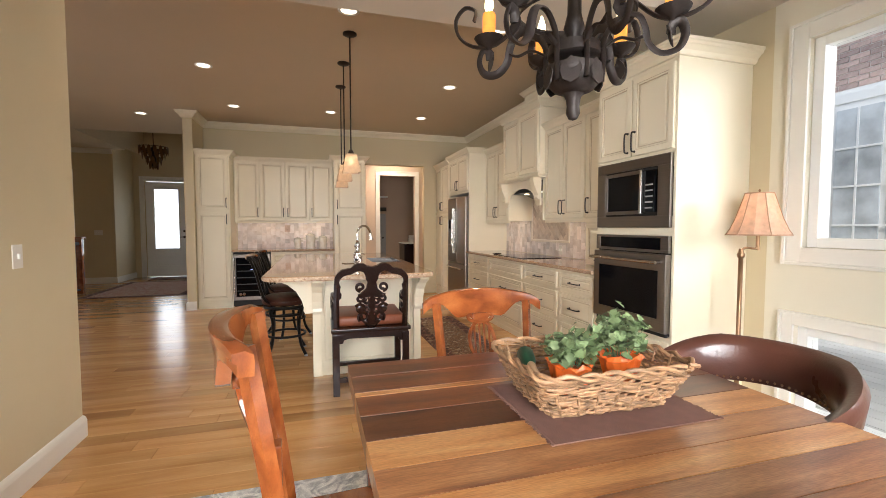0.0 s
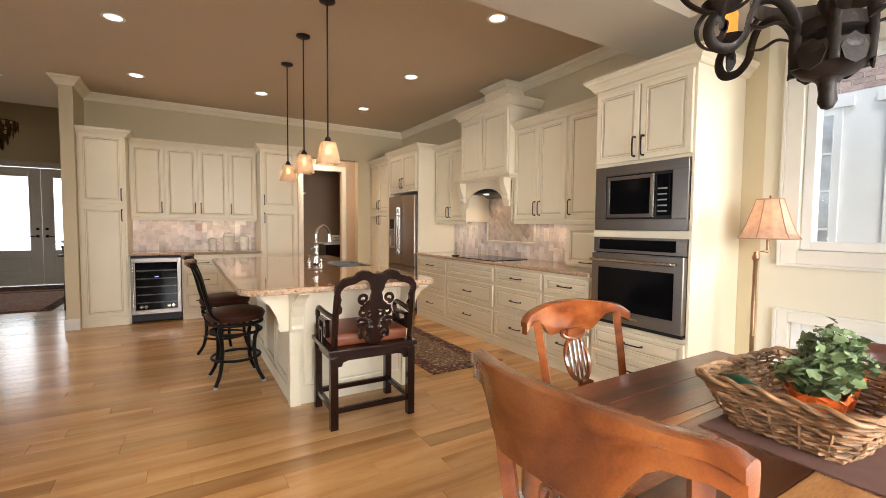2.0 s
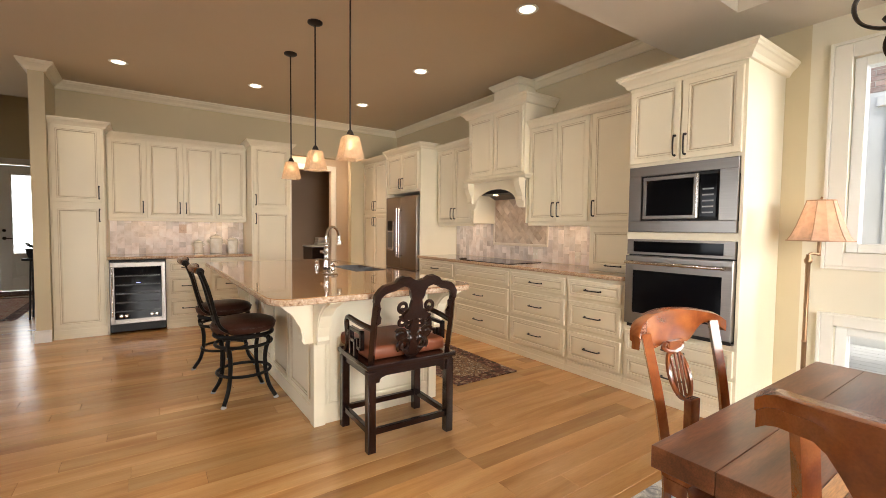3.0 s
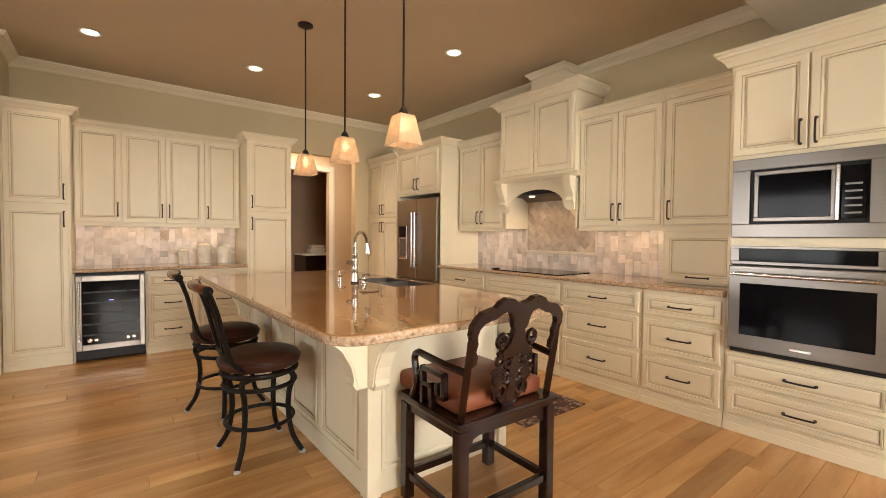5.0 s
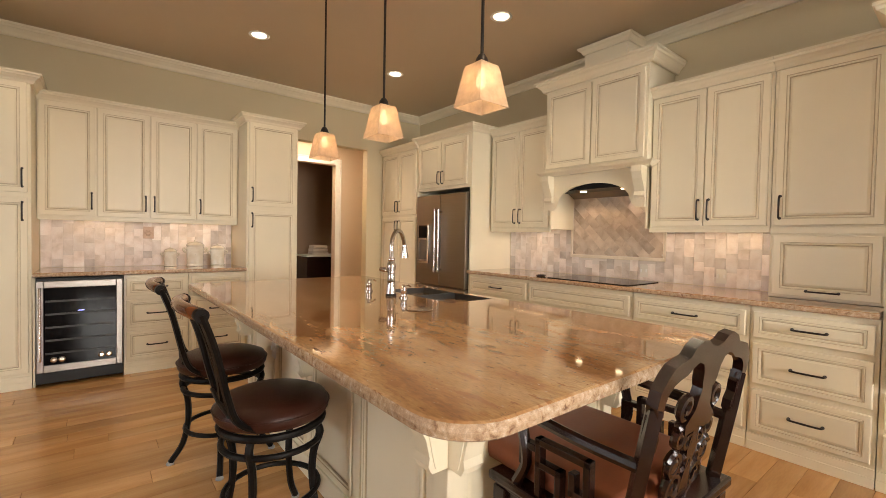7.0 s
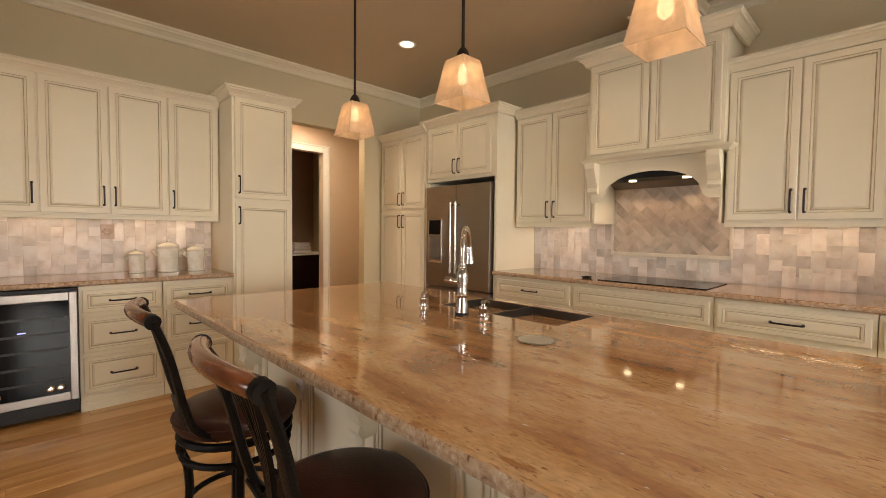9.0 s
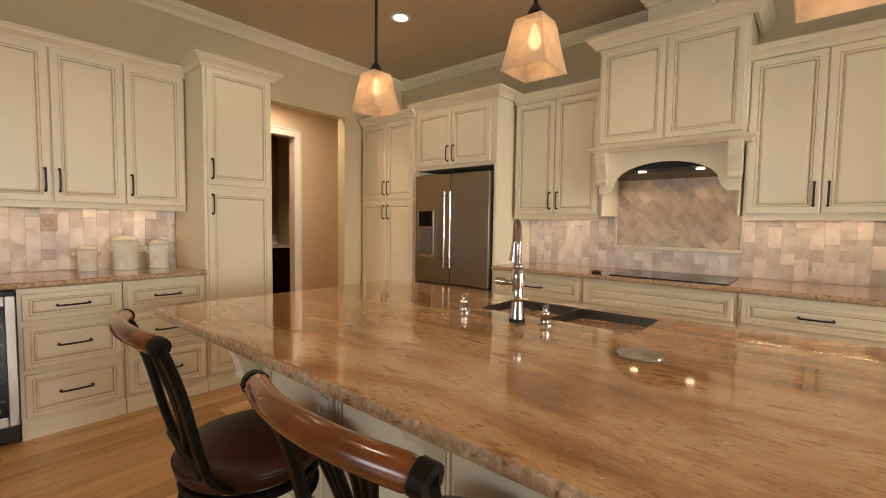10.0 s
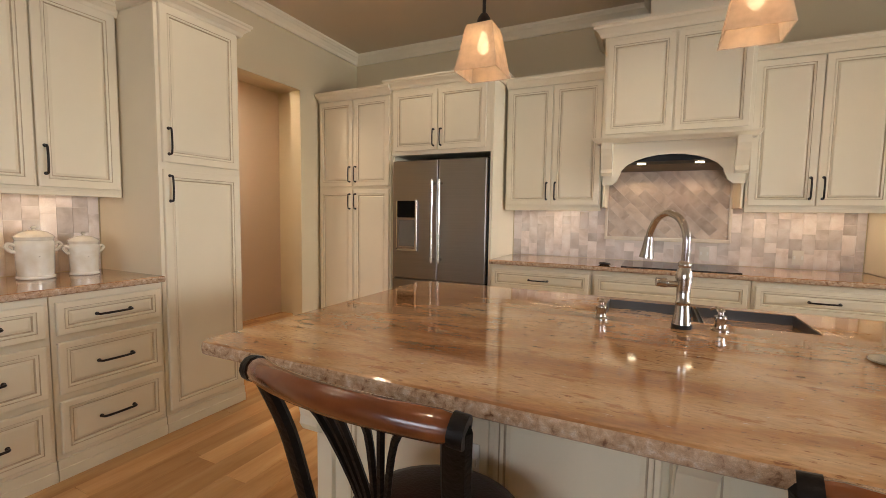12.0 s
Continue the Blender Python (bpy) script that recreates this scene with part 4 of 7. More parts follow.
# ---- kitchen fixtures ----
sk = thing("kitchen_sink", "double bowl stainless undermount sink in the island", "sink")
SX0, SX1, SY0, SY1 = SINK
SINKSTEEL = rough_mat("sink_steel", (0.13, 0.125, 0.12), 0.35, 1.0, var=0.1, scale=8)
for a, b in ((SY0 + 0.001, SY0 + 0.325), (SY0 + 0.335, SY1 - 0.001)):
    bm = bmesh.new()
    x0, x1, t = SX0 + 0.001, SX1 - 0.001, 0.003
    bx(bm, x0, x1, a, b, 0.69, 0.70), bx(bm, x0, x0 + t, a, b, 0.70, 0.9135), bx(bm, x1 - t, x1, a, b, 0.70, 0.9135)
    bx(bm, x0 + t, x1 - t, a, a + t, 0.70, 0.9135), bx(bm, x0 + t, x1 - t, b - t, b, 0.70, 0.9135)
    bw = part("bowl", bm, SINKSTEEL, sk, "brushed steel bowl")
    part("drain", lathe(bmesh.new(), [(0.04, 0.70), (0.042, 0.704), (0.03, 0.703)], 16, ((x0 + x1) / 2, (a + b) / 2, 0)), CHROME, bw)
part("divider", box(SX0 + 0.001, SX1 - 0.001, SY0 + 0.325, SY0 + 0.335, 0.70, 0.905, 0.003), SINKSTEEL, sk)

fa = thing("kitchen_faucet", "brushed nickel pull-down gooseneck faucet on granite", "faucet", pose(0.80, 7.385, 0.915))
smooth(part("base", lathe(bmesh.new(), [(0.031, 0), (0.031, 0.012), (0.028, 0.014)], 20), BLACK, fa, "black base ring"))
smooth(part("body", lathe(bmesh.new(), [(0.029, 0.013), (0.026, 0.04), (0.021, 0.075), (0.021, 0.08), (0.024, 0.085), (0.0205, 0.09), (0.021, 0.13), (0.026, 0.165), (0.024, 0.185), (0.0175, 0.20), (0.0205, 0.205), (0.0205, 0.215), (0.015, 0.222)], 22), CHROME, fa))
dv = Vector((0.82, 0.57, 0))
neck = spline([Vector((0, 0, 0.22)), Vector((0, 0, 0.30)), dv * 0.03 + Vector((0, 0, 0.355)), dv * 0.09 + Vector((0, 0, 0.378)), dv * 0.15 + Vector((0, 0, 0.36)), dv * 0.185 + Vector((0, 0, 0.315)), dv * 0.195 + Vector((0, 0, 0.285))], 6)
smooth(part("neck", tube(bmesh.new(), neck, 0.0125, 14), CHROME, fa))
bm = bmesh.new()
tube(bm, [dv * 0.195 + Vector((0, 0, 0.292)), dv * 0.196 + Vector((0, 0, 0.28)), dv * 0.2 + Vector((0, 0, 0.255)), dv * 0.205 + Vector((0, 0, 0.215))], [0.0145, 0.016, 0.018, 0.026], 16)
smooth(part("spray_head", bm, CHROME, fa))
bm = bmesh.new()
hv = Vector((-0.25, 0.97, 0))
tube(bm, [Vector((0, 0, 0.145)) + hv * 0.02, Vector((0, 0, 0.145)) + hv * 0.05, Vector((0, 0, 0.148)) + hv * 0.055, Vector((0, 0, 0.15)) + hv * 0.085], [0.011, 0.011, 0.016, 0.014], 12)
smooth(part("lever", bm, CHROME, fa))


def dispenser(x, y, lab):
    d = thing("soap_dispenser", lab, "soap dispenser", pose(x, y, 0.915), "sink accessories")
    smooth(part("body", lathe(bmesh.new(), [(0.026, 0), (0.026, 0.006), (0.018, 0.012), (0.016, 0.03), (0.02, 0.04), (0.019, 0.048), (0.009, 0.052), (0.009, 0.062), (0.013, 0.066), (0.008, 0.074), (0.002, 0.076)], 18), CHROME, d))
    bm = bmesh.new()
    tube(bm, spline([(0, 0, 0.062), (0.03, 0.01, 0.07), (0.06, 0.02, 0.058)], 4), 0.005, 8)
    smooth(part("spout", bm, CHROME, d))


dispenser(0.795, 7.635, "nickel soap dispenser beside the faucet")
dispenser(0.815, 7.275, "small nickel soap pump near the sink")
sd = thing("sink_stopper", "round polished steel disc lying on the granite", "sink cover", pose(0.66, 6.905, 0.915))
smooth(part("disc", lathe(bmesh.new(), [(0.058, 0), (0.062, 0.003), (0.06, 0.007), (0.02, 0.009), (0.0, 0.009)], 28), CHROME, sd))
sr = thing("spoon_rest", "black oval spoon rest beside the cooktop", "spoon rest", pose(2.68, 7.80, 0.915, 0, 0, 20) @ Matrix.Diagonal((1.7, 1, 1, 1)))
smooth(part("dish", lathe(bmesh.new(), [(0.03, 0), (0.045, 0.012), (0.042, 0.014), (0.028, 0.004), (0.0, 0.003)], 20), BLACK_GLASS, sr))


# pendants over the island
def shade_material(name, color, glow, clear):
    m = bpy.data.materials.new(name)
    m.use_nodes = True
    n, l = m.node_tree.nodes, m.node_tree.links
    p = n["Principled BSDF"]
    tr, tp, mix, mix2 = n.new("ShaderNodeBsdfTranslucent"), n.new("ShaderNodeBsdfTransparent"), n.new("ShaderNodeMixShader"), n.new("ShaderNodeMixShader")
    tc, nz, rp = n.new("ShaderNodeTexCoord"), n.new("ShaderNodeTexNoise"), n.new("ShaderNodeValToRGB")
    nz.inputs["Scale"].default_value, nz.inputs["Detail"].default_value = 26, 6
    l.new(tc.outputs["Object"], nz.inputs["Vector"]), l.new(nz.outputs["Fac"], rp.inputs["Fac"])
    rp.color_ramp.elements[0].position, rp.color_ramp.elements[1].position = 0.3, 0.7
    rp.color_ramp.elements[0].color = (*[c * 0.75 for c in color], 1)
    rp.color_ramp.elements[1].color = (*color, 1)
    l.new(rp.outputs[0], p.inputs["Base Color"]), l.new(rp.outputs[0], tr.inputs["Color"])
    p.inputs["Roughness"].default_value = 0.25
    l.new(rp.outputs[0], p.inputs["Emission Color"])
    p.inputs["Emission Strength"].default_value = glow
    mix.inputs["Fac"].default_value, mix2.inputs["Fac"].default_value = 0.55, clear
    l.new(p.outputs[0], mix.inputs[1]), l.new(tr.outputs[0], mix.inputs[2])
    l.new(mix.outputs[0], mix2.inputs[1]), l.new(tp.outputs[0], mix2.inputs[2])
    l.new(mix2.outputs[0], n["Material Output"].inputs["Surface"])
    return m


PEND_GLASS = shade_material("alabaster_glass", (0.95, 0.75, 0.54), G_PEND, 0.3)
BULB = glow_mat("warm_bulb", (1.0, 0.72, 0.38), G_BULB)
pend = thing("pendant_light", "bronze pendant with tapered square alabaster glass shade", "pendant light", pose(0.675, 8.058, 0), "pendants over the island")
smooth(part("canopy", lathe(bmesh.new(), [(0.062, H_K), (0.062, H_K - 0.012), (0.045, H_K - 0.022), (0.012, H_K - 0.028)], 24), BRONZE, pend))
part("rod", tube(bmesh.new(), [(0, 0, H_K - 0.02), (0, 0, 1.98)], 0.0065, 8), BRONZE, pend)
smooth(part("socket", lathe(bmesh.new(), [(0.012, 1.985), (0.022, 1.97), (0.03, 1.945), (0.03, 1.935)], 16), BRONZE, pend))
bm = bmesh.new()
prev = None
for hw, z in ((0.028, 1.946), (0.046, 1.94), (0.052, 1.92), (0.066, 1.84), (0.078, 1.775), (0.074, 1.775), (0.062, 1.84), (0.048, 1.918), (0.03, 1.936)):
    q = [bm.verts.new((sx * hw, sy * hw, z)) for sx, sy in ((-1, -1), (1, -1), (1, 1), (-1, 1))]
    if prev:
        for i in range(4):
            bm.faces.new((prev[i], prev[(i + 1) % 4], q[(i + 1) % 4], q[i]))
    prev = q
part("shade", bm, PEND_GLASS, pend, "glowing alabaster glass shade")
smooth(part("bulb", lathe(bmesh.new(), [(0.006, 1.925), (0.012, 1.91), (0.021, 1.88), (0.02, 1.862), (0.008, 1.848), (0.0, 1.846)], 14), BULB, pend))
copy_thing(pend, pose(0.66, 7.262, 0))
copy_thing(pend, pose(0.67, 6.528, 0))
for yy in (8.058, 7.262, 6.528):
    li = new("pendant_lamp", bpy.data.lights.new("pendant_lamp", "POINT"))
    li.data.energy, li.data.color, li.data.shadow_soft_size = P_PEND, WARM, 0.03
    li.location = (0.675, yy, 1.80)

dl = thing("downlight", "white trimmed recessed ceiling downlight, lit", "downlight", pose(*CANS[0], H_K), "kitchen downlights")
bm = bmesh.new()
lathe(bm, [(0.062, 0.0), (0.085, -0.001), (0.088, -0.004), (0.084, -0.007), (0.064, -0.005)], 28, closed=True)
smooth(part("trim_ring", bm, WHITE, dl))
part("lens", lathe(bmesh.new(), [(0.063, -0.002), (0.063, -0.0035)], 24), glow_mat("downlight_glow", (1.0, 0.84, 0.62), 5.0), dl)
for q in CANS[1:]:
    copy_thing(dl, pose(*q, H_K))

# under-cabinet lamps
for x, y, w in ((-0.5, 10.36, 0.5), (0.25, 10.36, 0.5)):
    area_lamp("undercabinet_lamp", (x, y + 0.04, 1.36), (x, y + 0.12, 0.9), w, 0.03, P_UNDER, (1.0, 0.68, 0.38))
for y, w in ((8.25, 0.4), (6.72, 0.3), (6.35, 0.3)):
    area_lamp("undercabinet_lamp", (3.05, y, 1.345), (3.13, y, 0.9), w, 0.03, P_UNDER, (1.0, 0.74, 0.46))
for y in (7.585, 7.185):
    li = new("hood_spot", bpy.data.lights.new("hood_spot", "SPOT"))
    li.data.energy, li.data.color, li.data.spot_size, li.data.shadow_soft_size = 3.0, WARM, radians(120), 0.025
    li.matrix_world = look((3.0, y, 1.698), (3.09, y, 0.9))

# canisters on the north counter
def canister(x, y, s, lab):
    c = thing("canister", lab, "canister", pose(x, y, 0.9155) @ Matrix.Scale(s, 4), "ceramic canisters")
    smooth(part("jar", lathe(bmesh.new(), [(0.064, 0), (0.068, 0.004), (0.068, 0.011), (0.063, 0.016), (0.064, 0.05), (0.066, 0.10), (0.069, 0.145), (0.069, 0.162), (0.064, 0.17), (0.067, 0.175), (0.067, 0.18)], 28), CERAMIC, c))
    smooth(part("lid", lathe(bmesh.new(), [(0.069, 0.18), (0.071, 0.186), (0.064, 0.194), (0.056, 0.2), (0.045, 0.208), (0.02, 0.214), (0.007, 0.216), (0.006, 0.221), (0.011, 0.227), (0.008, 0.233), (0.0, 0.235)], 28), CERAMIC, c))
    for sx in (-1, 1):
        bm = bmesh.new()
        tube(bm, spline([(sx * 0.066, 0, 0.15), (sx * 0.085, 0, 0.158), (sx * 0.095, 0, 0.148), (sx * 0.088, 0, 0.135), (sx * 0.078, 0, 0.125), (sx * 0.066, 0, 0.122)], 4), 0.008, 8)
        smooth(part("handle", bm, CERAMIC, c))
    return c


canister(0.055, 10.38, 0.84, "small white ceramic canister with lid")
canister(0.27, 10.35, 1.16, "large white ceramic canister with lid and handles")
canister(0.475, 10.33, 1.0, "white ceramic canister with scrolled side handles")


def plate(name, label, cat, m, toggles=1, wide=0.072, up=0.115):
    o = thing(name, label, cat, m)
    part("plate", box(-wide / 2, wide / 2, -0.006, 0, -up / 2, up / 2, 0.0025), TRIM, o)
    for i in range(toggles):
        x = (i - (toggles - 1) / 2) * 0.046
        part("toggle", box(x - 0.006, x + 0.006, -0.014, -0.005, -0.012, 0.014, 0.002), WHITE, o)
    return o


plate("light_switch", "white toggle switch plate on the wall", "light switch", pose(-1.03, 5.04, 1.14, 0, 0, 90))
plate("light_switch", "white triple switch plate beside the entrance", "light switch", pose(-4.32, 13.99, 1.15), 3, 0.165)
for y in (7.1, 6.5):
    plate("wall_outlet", "beige outlet plate in the tile backsplash", "outlet", pose(3.214, y, 1.0, 0, 0, -90), 2, 0.07, 0.11)
RELIEF = rough_mat("tan_relief_tile", (0.56, 0.42, 0.33), 0.5, var=0.15, scale=20)
dt = thing("relief_tile", "small tan relief tile set in the backsplash", "tile", pose(-0.117, 10.5395, 1.25))
part("tile", box(-0.045, 0.045, -0.005, 0.0, -0.06, 0.06, 0.002), RELIEF, dt)
for k in range(6):
    a = 2 * math.pi * k / 6
    part("petal", lathe(bmesh.new(), [(0.004, 0.0), (0.012, 0.002), (0.01, 0.006), (0.0, 0.008)], 10), RELIEF, dt).matrix_basis = pose(0.022 * math.cos(a), -0.0045, 0.022 * math.sin(a), 90, 0, 0)
plate("wall_outlet", "beige outlet plate on the island side", "outlet", pose(0.32, 7.94, 0.56, 0, 0, -90), 2, 0.07, 0.11)

# ---- bar stools ----
def hoop(r, z, t, n=32):
    return tube(bmesh.new(), [(r * math.cos(2 * math.pi * i / n), r * math.sin(2 * math.pi * i / n), z) for i in range(n)], t, 8, True)


STOOLRAIL = ramp_mat("dark_cherry_rail", [(0.3, (0.09, 0.022, 0.008)), (0.6, (0.20, 0.06, 0.018)), (0.8, (0.30, 0.10, 0.03))], 0.22, (4, 2, 4), 3, coat=0.5)
RUBBER = rough_mat("grey_rubber", (0.35, 0.33, 0.3), 0.6)


def bar_stool(m, turn):
    """A swivel stool facing +x; turn is the angle of its first leg."""
    bs = thing("bar_stool", "iron bar stool with round brown leather seat", "bar stool", m, "island stools")
    for k in range(4):
        a = radians(turn + 90 * k)
        d = Vector((math.cos(a), math.sin(a), 0))
        bm = bmesh.new()
        tube(bm, spline([d * 0.175 + Vector((0, 0, 0.49)), d * 0.2 + Vector((0, 0, 0.44)), d * 0.175 + Vector((0, 0, 0.36)), d * 0.17 + Vector((0, 0, 0.24)), d * 0.195 + Vector((0, 0, 0.11)), d * 0.245 + Vector((0, 0, 0.025)), d * 0.255 + Vector((0, 0, 0.012))], 4), [0.016] * 12 + [0.015] * 13, 8)
        lg = smooth(part("leg", bm, IRON, bs))
        part("foot_cap", lathe(bmesh.new(), [(0.019, 0), (0.019, 0.008), (0.013, 0.016)], 10, d * 0.255), RUBBER, lg)
    smooth(part("foot_ring", hoop(0.185, 0.20, 0.012), IRON, bs))
    smooth(part("upper_ring", hoop(0.195, 0.415, 0.013), IRON, bs))
    smooth(part("seat_ring", hoop(0.2, 0.49, 0.016), IRON, bs))
    smooth(part("swivel", lathe(bmesh.new(), [(0.1, 0.49), (0.1, 0.505), (0.18, 0.508), (0.19, 0.518)], 24), IRON, bs))
    smooth(part("seat", lathe(bmesh.new(), [(0.18, 0.513), (0.213, 0.518), (0.224, 0.535), (0.225, 0.56), (0.212, 0.583), (0.175, 0.598), (0.1, 0.607), (0.0, 0.609)], 36), LEATHER, bs, "round brown leather seat"))
    smooth(part("piping", hoop(0.226, 0.558, 0.004, 40), LEATHER, bs))
    for yy in (-0.19, 0.19):
        bm = bmesh.new()
        tube(bm, spline([(-0.1, yy * 0.85, 0.52), (-0.17, yy * 0.88, 0.57), (-0.205, yy * 0.92, 0.66), (-0.25, yy * 1.0, 0.85), (-0.298, yy * 1.13, 0.985)], 5), 0.025, 8, flat=0.55)
        smooth(part("back_post", bm, IRON, bs))
    for k in range(6):
        s = (k - 2.5) / 2.5
        bm = bmesh.new()
        tube(bm, spline([(-0.195, s * 0.015, 0.60), (-0.215, s * 0.03, 0.74), (-0.265, s * 0.07 + (0.015 if s > 0 else -0.015), 0.91), (-0.31 + 0.012 * abs(s), s * 0.15, 0.98)], 4), 0.0075, 6)
        smooth(part("back_spindle", bm, IRON, bs))
    bm = bmesh.new()
    rail = [(-0.295 - 0.045 * (1 - (i / 8) ** 2), 0.222 * i / 8, 0.981 + 0.01 * (1 - (i / 8) ** 2)) for i in range(-8, 9)]
    tube(bm, rail, [0.017] + [0.0225] * 15 + [0.017], 12, flat=1.05)
    smooth(part("top_rail", bm, STOOLRAIL, bs, "curved cherry wood top rail"))
    for yy in (-0.224, 0.224):
        bm = bmesh.new()
        tube(bm, [(-0.300, yy * 0.93, 0.982), (-0.296, yy * 1.03, 0.979)], 0.0245, 12)
        smooth(part("rail_cap", bm, IRON, bs, "dark iron end cap"))
    bm = bmesh.new()
    tube(bm, [(-0.2, -0.17, 0.60), (-0.205, 0, 0.60), (-0.2, 0.17, 0.60)], 0.009, 8)
    smooth(part("back_brace", bm, IRON, bs))


bar_stool(pose(0.03, 7.905, 0, 0, 0, -5), 80)
bar_stool(pose(0.05, 7.095, 0, 0, 0, -1.5), 50)

# ---- carved rosewood armchair at the island's end ----
ch = thing("carved_armchair", "carved dark rosewood armchair with rust leather cushion", "armchair", pose(0.755, 5.985, 0, 0, 0, -1.5))
W2, D2 = 0.29, 0.23
for sx in (-1, 1):
    for sy in (-1, 1):
        bm = bmesh.new()
        bx(bm, sx * W2 - 0.025 * sx - 0.025, sx * W2 - 0.025 * sx + 0.025, sy * D2 - 0.025 * sy - 0.025, sy * D2 - 0.025 * sy + 0.025, 0, 0.47, 0.004)
        part("leg", bm, ROSEWOOD, ch)
for y in (-1, 1):
    bm = bmesh.new()
    bx(bm, -W2 + 0.05, W2 - 0.05, y * (D2 - 0.025) - 0.014, y * (D2 - 0.025) + 0.014, 0.10, 0.135, 0.003)
    part("stretcher", bm, ROSEWOOD, ch)
    bm = bmesh.new()
    ap = [(-W2 + 0.05, 0.47), (-W2 + 0.05, 0.40), (-W2 + 0.075, 0.40), (-W2 + 0.085, 0.425), (-W2 + 0.12, 0.435), (W2 - 0.12, 0.435), (W2 - 0.085, 0.425), (W2 - 0.075, 0.40), (W2 - 0.05, 0.40), (W2 - 0.05, 0.47)]
    part("apron", prism(bm, ap, 0.02, pose(0, y * (D2 - 0.025) + 0.01, 0, 90, 0, 0)), ROSEWOOD, ch)
for x in (-1, 1):
    bm = bmesh.new()
    bx(bm, x * (W2 - 0.025) - 0.014, x * (W2 - 0.025) + 0.014, -D2 + 0.05, D2 - 0.05, 0.10, 0.135, 0.003)
    part("stretcher", bm, ROSEWOOD, ch)
    bm = bmesh.new()
    bx(bm, x * (W2 - 0.025) - 0.01, x * (W2 - 0.025) + 0.01, -D2 + 0.05, D2 - 0.05, 0.43, 0.47, 0.003)
    part("apron", bm, ROSEWOOD, ch)
bm = bmesh.new()
bx(bm, -W2 - 0.012, W2 + 0.012, -D2 - 0.012, D2 + 0.012, 0.485, 0.515, 0.008)
bx(bm, -W2 + 0.005, W2 - 0.005, -D2 + 0.005, D2 - 0.005, 0.468, 0.487, 0.003)
part("seat", bm, ROSEWOOD, ch, "moulded rosewood seat frame")
bm = bmesh.new()
bx(bm, -W2 + 0.03, W2 - 0.03, -D2 + 0.055, D2 + 0.085, 0.517, 0.597, 0.026)
smooth(part("cushion", bm, RUST, ch, "rust orange leather cushion"), 60)
for x in (-1, 1):
    bm = bmesh.new()
    tube(bm, [(x * (W2 - 0.03), -0.200, 0.51), (x * (W2 - 0.03), -0.243, 0.75), (x * (W2 - 0.034), -0.262, 0.865)], 0.021, 4)
    part("back_post", bm, ROSEWOOD, ch)
    bm = bmesh.new()
    tube(bm, spline([(x * (W2 - 0.03), -0.235, 0.715), (x * (W2 - 0.01), -0.10, 0.725), (x * (W2 - 0.005), 0.03, 0.735), (x * (W2 - 0.005), 0.085, 0.735), (x * (W2 - 0.005), 0.115, 0.705), (x * (W2 - 0.005), 0.10, 0.63), (x * (W2 - 0.01), 0.105, 0.58), (x * (W2 - 0.01), 0.14, 0.515)], 4), 0.017, 8)
    smooth(part("arm", bm, ROSEWOOD, ch))
    # square key-fret under the arm
    X = x * (W2 - 0.01)
    for y0, y1, z0, z1 in ((-0.12, 0.06, 0.665, 0.685), (-0.12, -0.10, 0.57, 0.685), (-0.12, -0.055, 0.57, 0.59), (-0.075, -0.055, 0.57, 0.635), (0.04, 0.06, 0.515, 0.685), (-0.03, 0.06, 0.60, 0.62), (-0.03, -0.01, 0.515, 0.62), (0.06, 0.12, 0.64, 0.66), (0.10, 0.12, 0.585, 0.66)):
        part("fret_bar", box(X - 0.014, X + 0.014, y0, y1, z0, z1, 0.003), ROSEWOOD, ch)
PL = pose(0, -0.202, 0.52, 100, 0, 0) @ pose(0, 0, -0.014)


def half_crest():
    up = [(0.0, 0.475), (0.035, 0.482), (0.06, 0.498), (0.10, 0.502), (0.135, 0.488), (0.155, 0.466), (0.19, 0.46), (0.225, 0.452), (0.25, 0.43), (0.272, 0.40), (0.275, 0.36), (0.262, 0.33)]
    low = [(0.235, 0.33), (0.24, 0.36), (0.232, 0.385), (0.21, 0.405), (0.18, 0.415), (0.15, 0.42), (0.125, 0.435), (0.095, 0.445), (0.065, 0.435), (0.05, 0.41), (0.045, 0.38), (0.035, 0.36), (0.0, 0.355)]
    return up + low


hc = half_crest()
bm = bmesh.new()
prism(bm, hc, 0.028, PL), prism(bm, [(-a, b) for a, b in hc][::-1], 0.028, PL)
part("crest_rail", bm, ROSEWOOD, ch, "scalloped carved crest rail")
for s in (-1, 1):
    bm = bmesh.new()
    prism(bm, [(s * a, b) for a, b in ((0.25, 0.22), (0.265, 0.24), (0.268, 0.33), (0.245, 0.345), (0.228, 0.325), (0.235, 0.29), (0.222, 0.265), (0.225, 0.235))], 0.024, PL)
    part("post_bracket", bm, ROSEWOOD, ch)


def scroll(cx, cz, r, turns, start, s, t=0.011):
    pts = []
    for i in range(int(14 * turns) + 1):
        a = start + s * 2 * math.pi * i / 14
        rr = r * (1 - 0.62 * i / (14 * turns))
        pts.append(PL @ Vector((cx + rr * math.cos(a), cz + rr * math.sin(a), 0.014)))
    return tube(bmesh.new(), pts, t, 6)


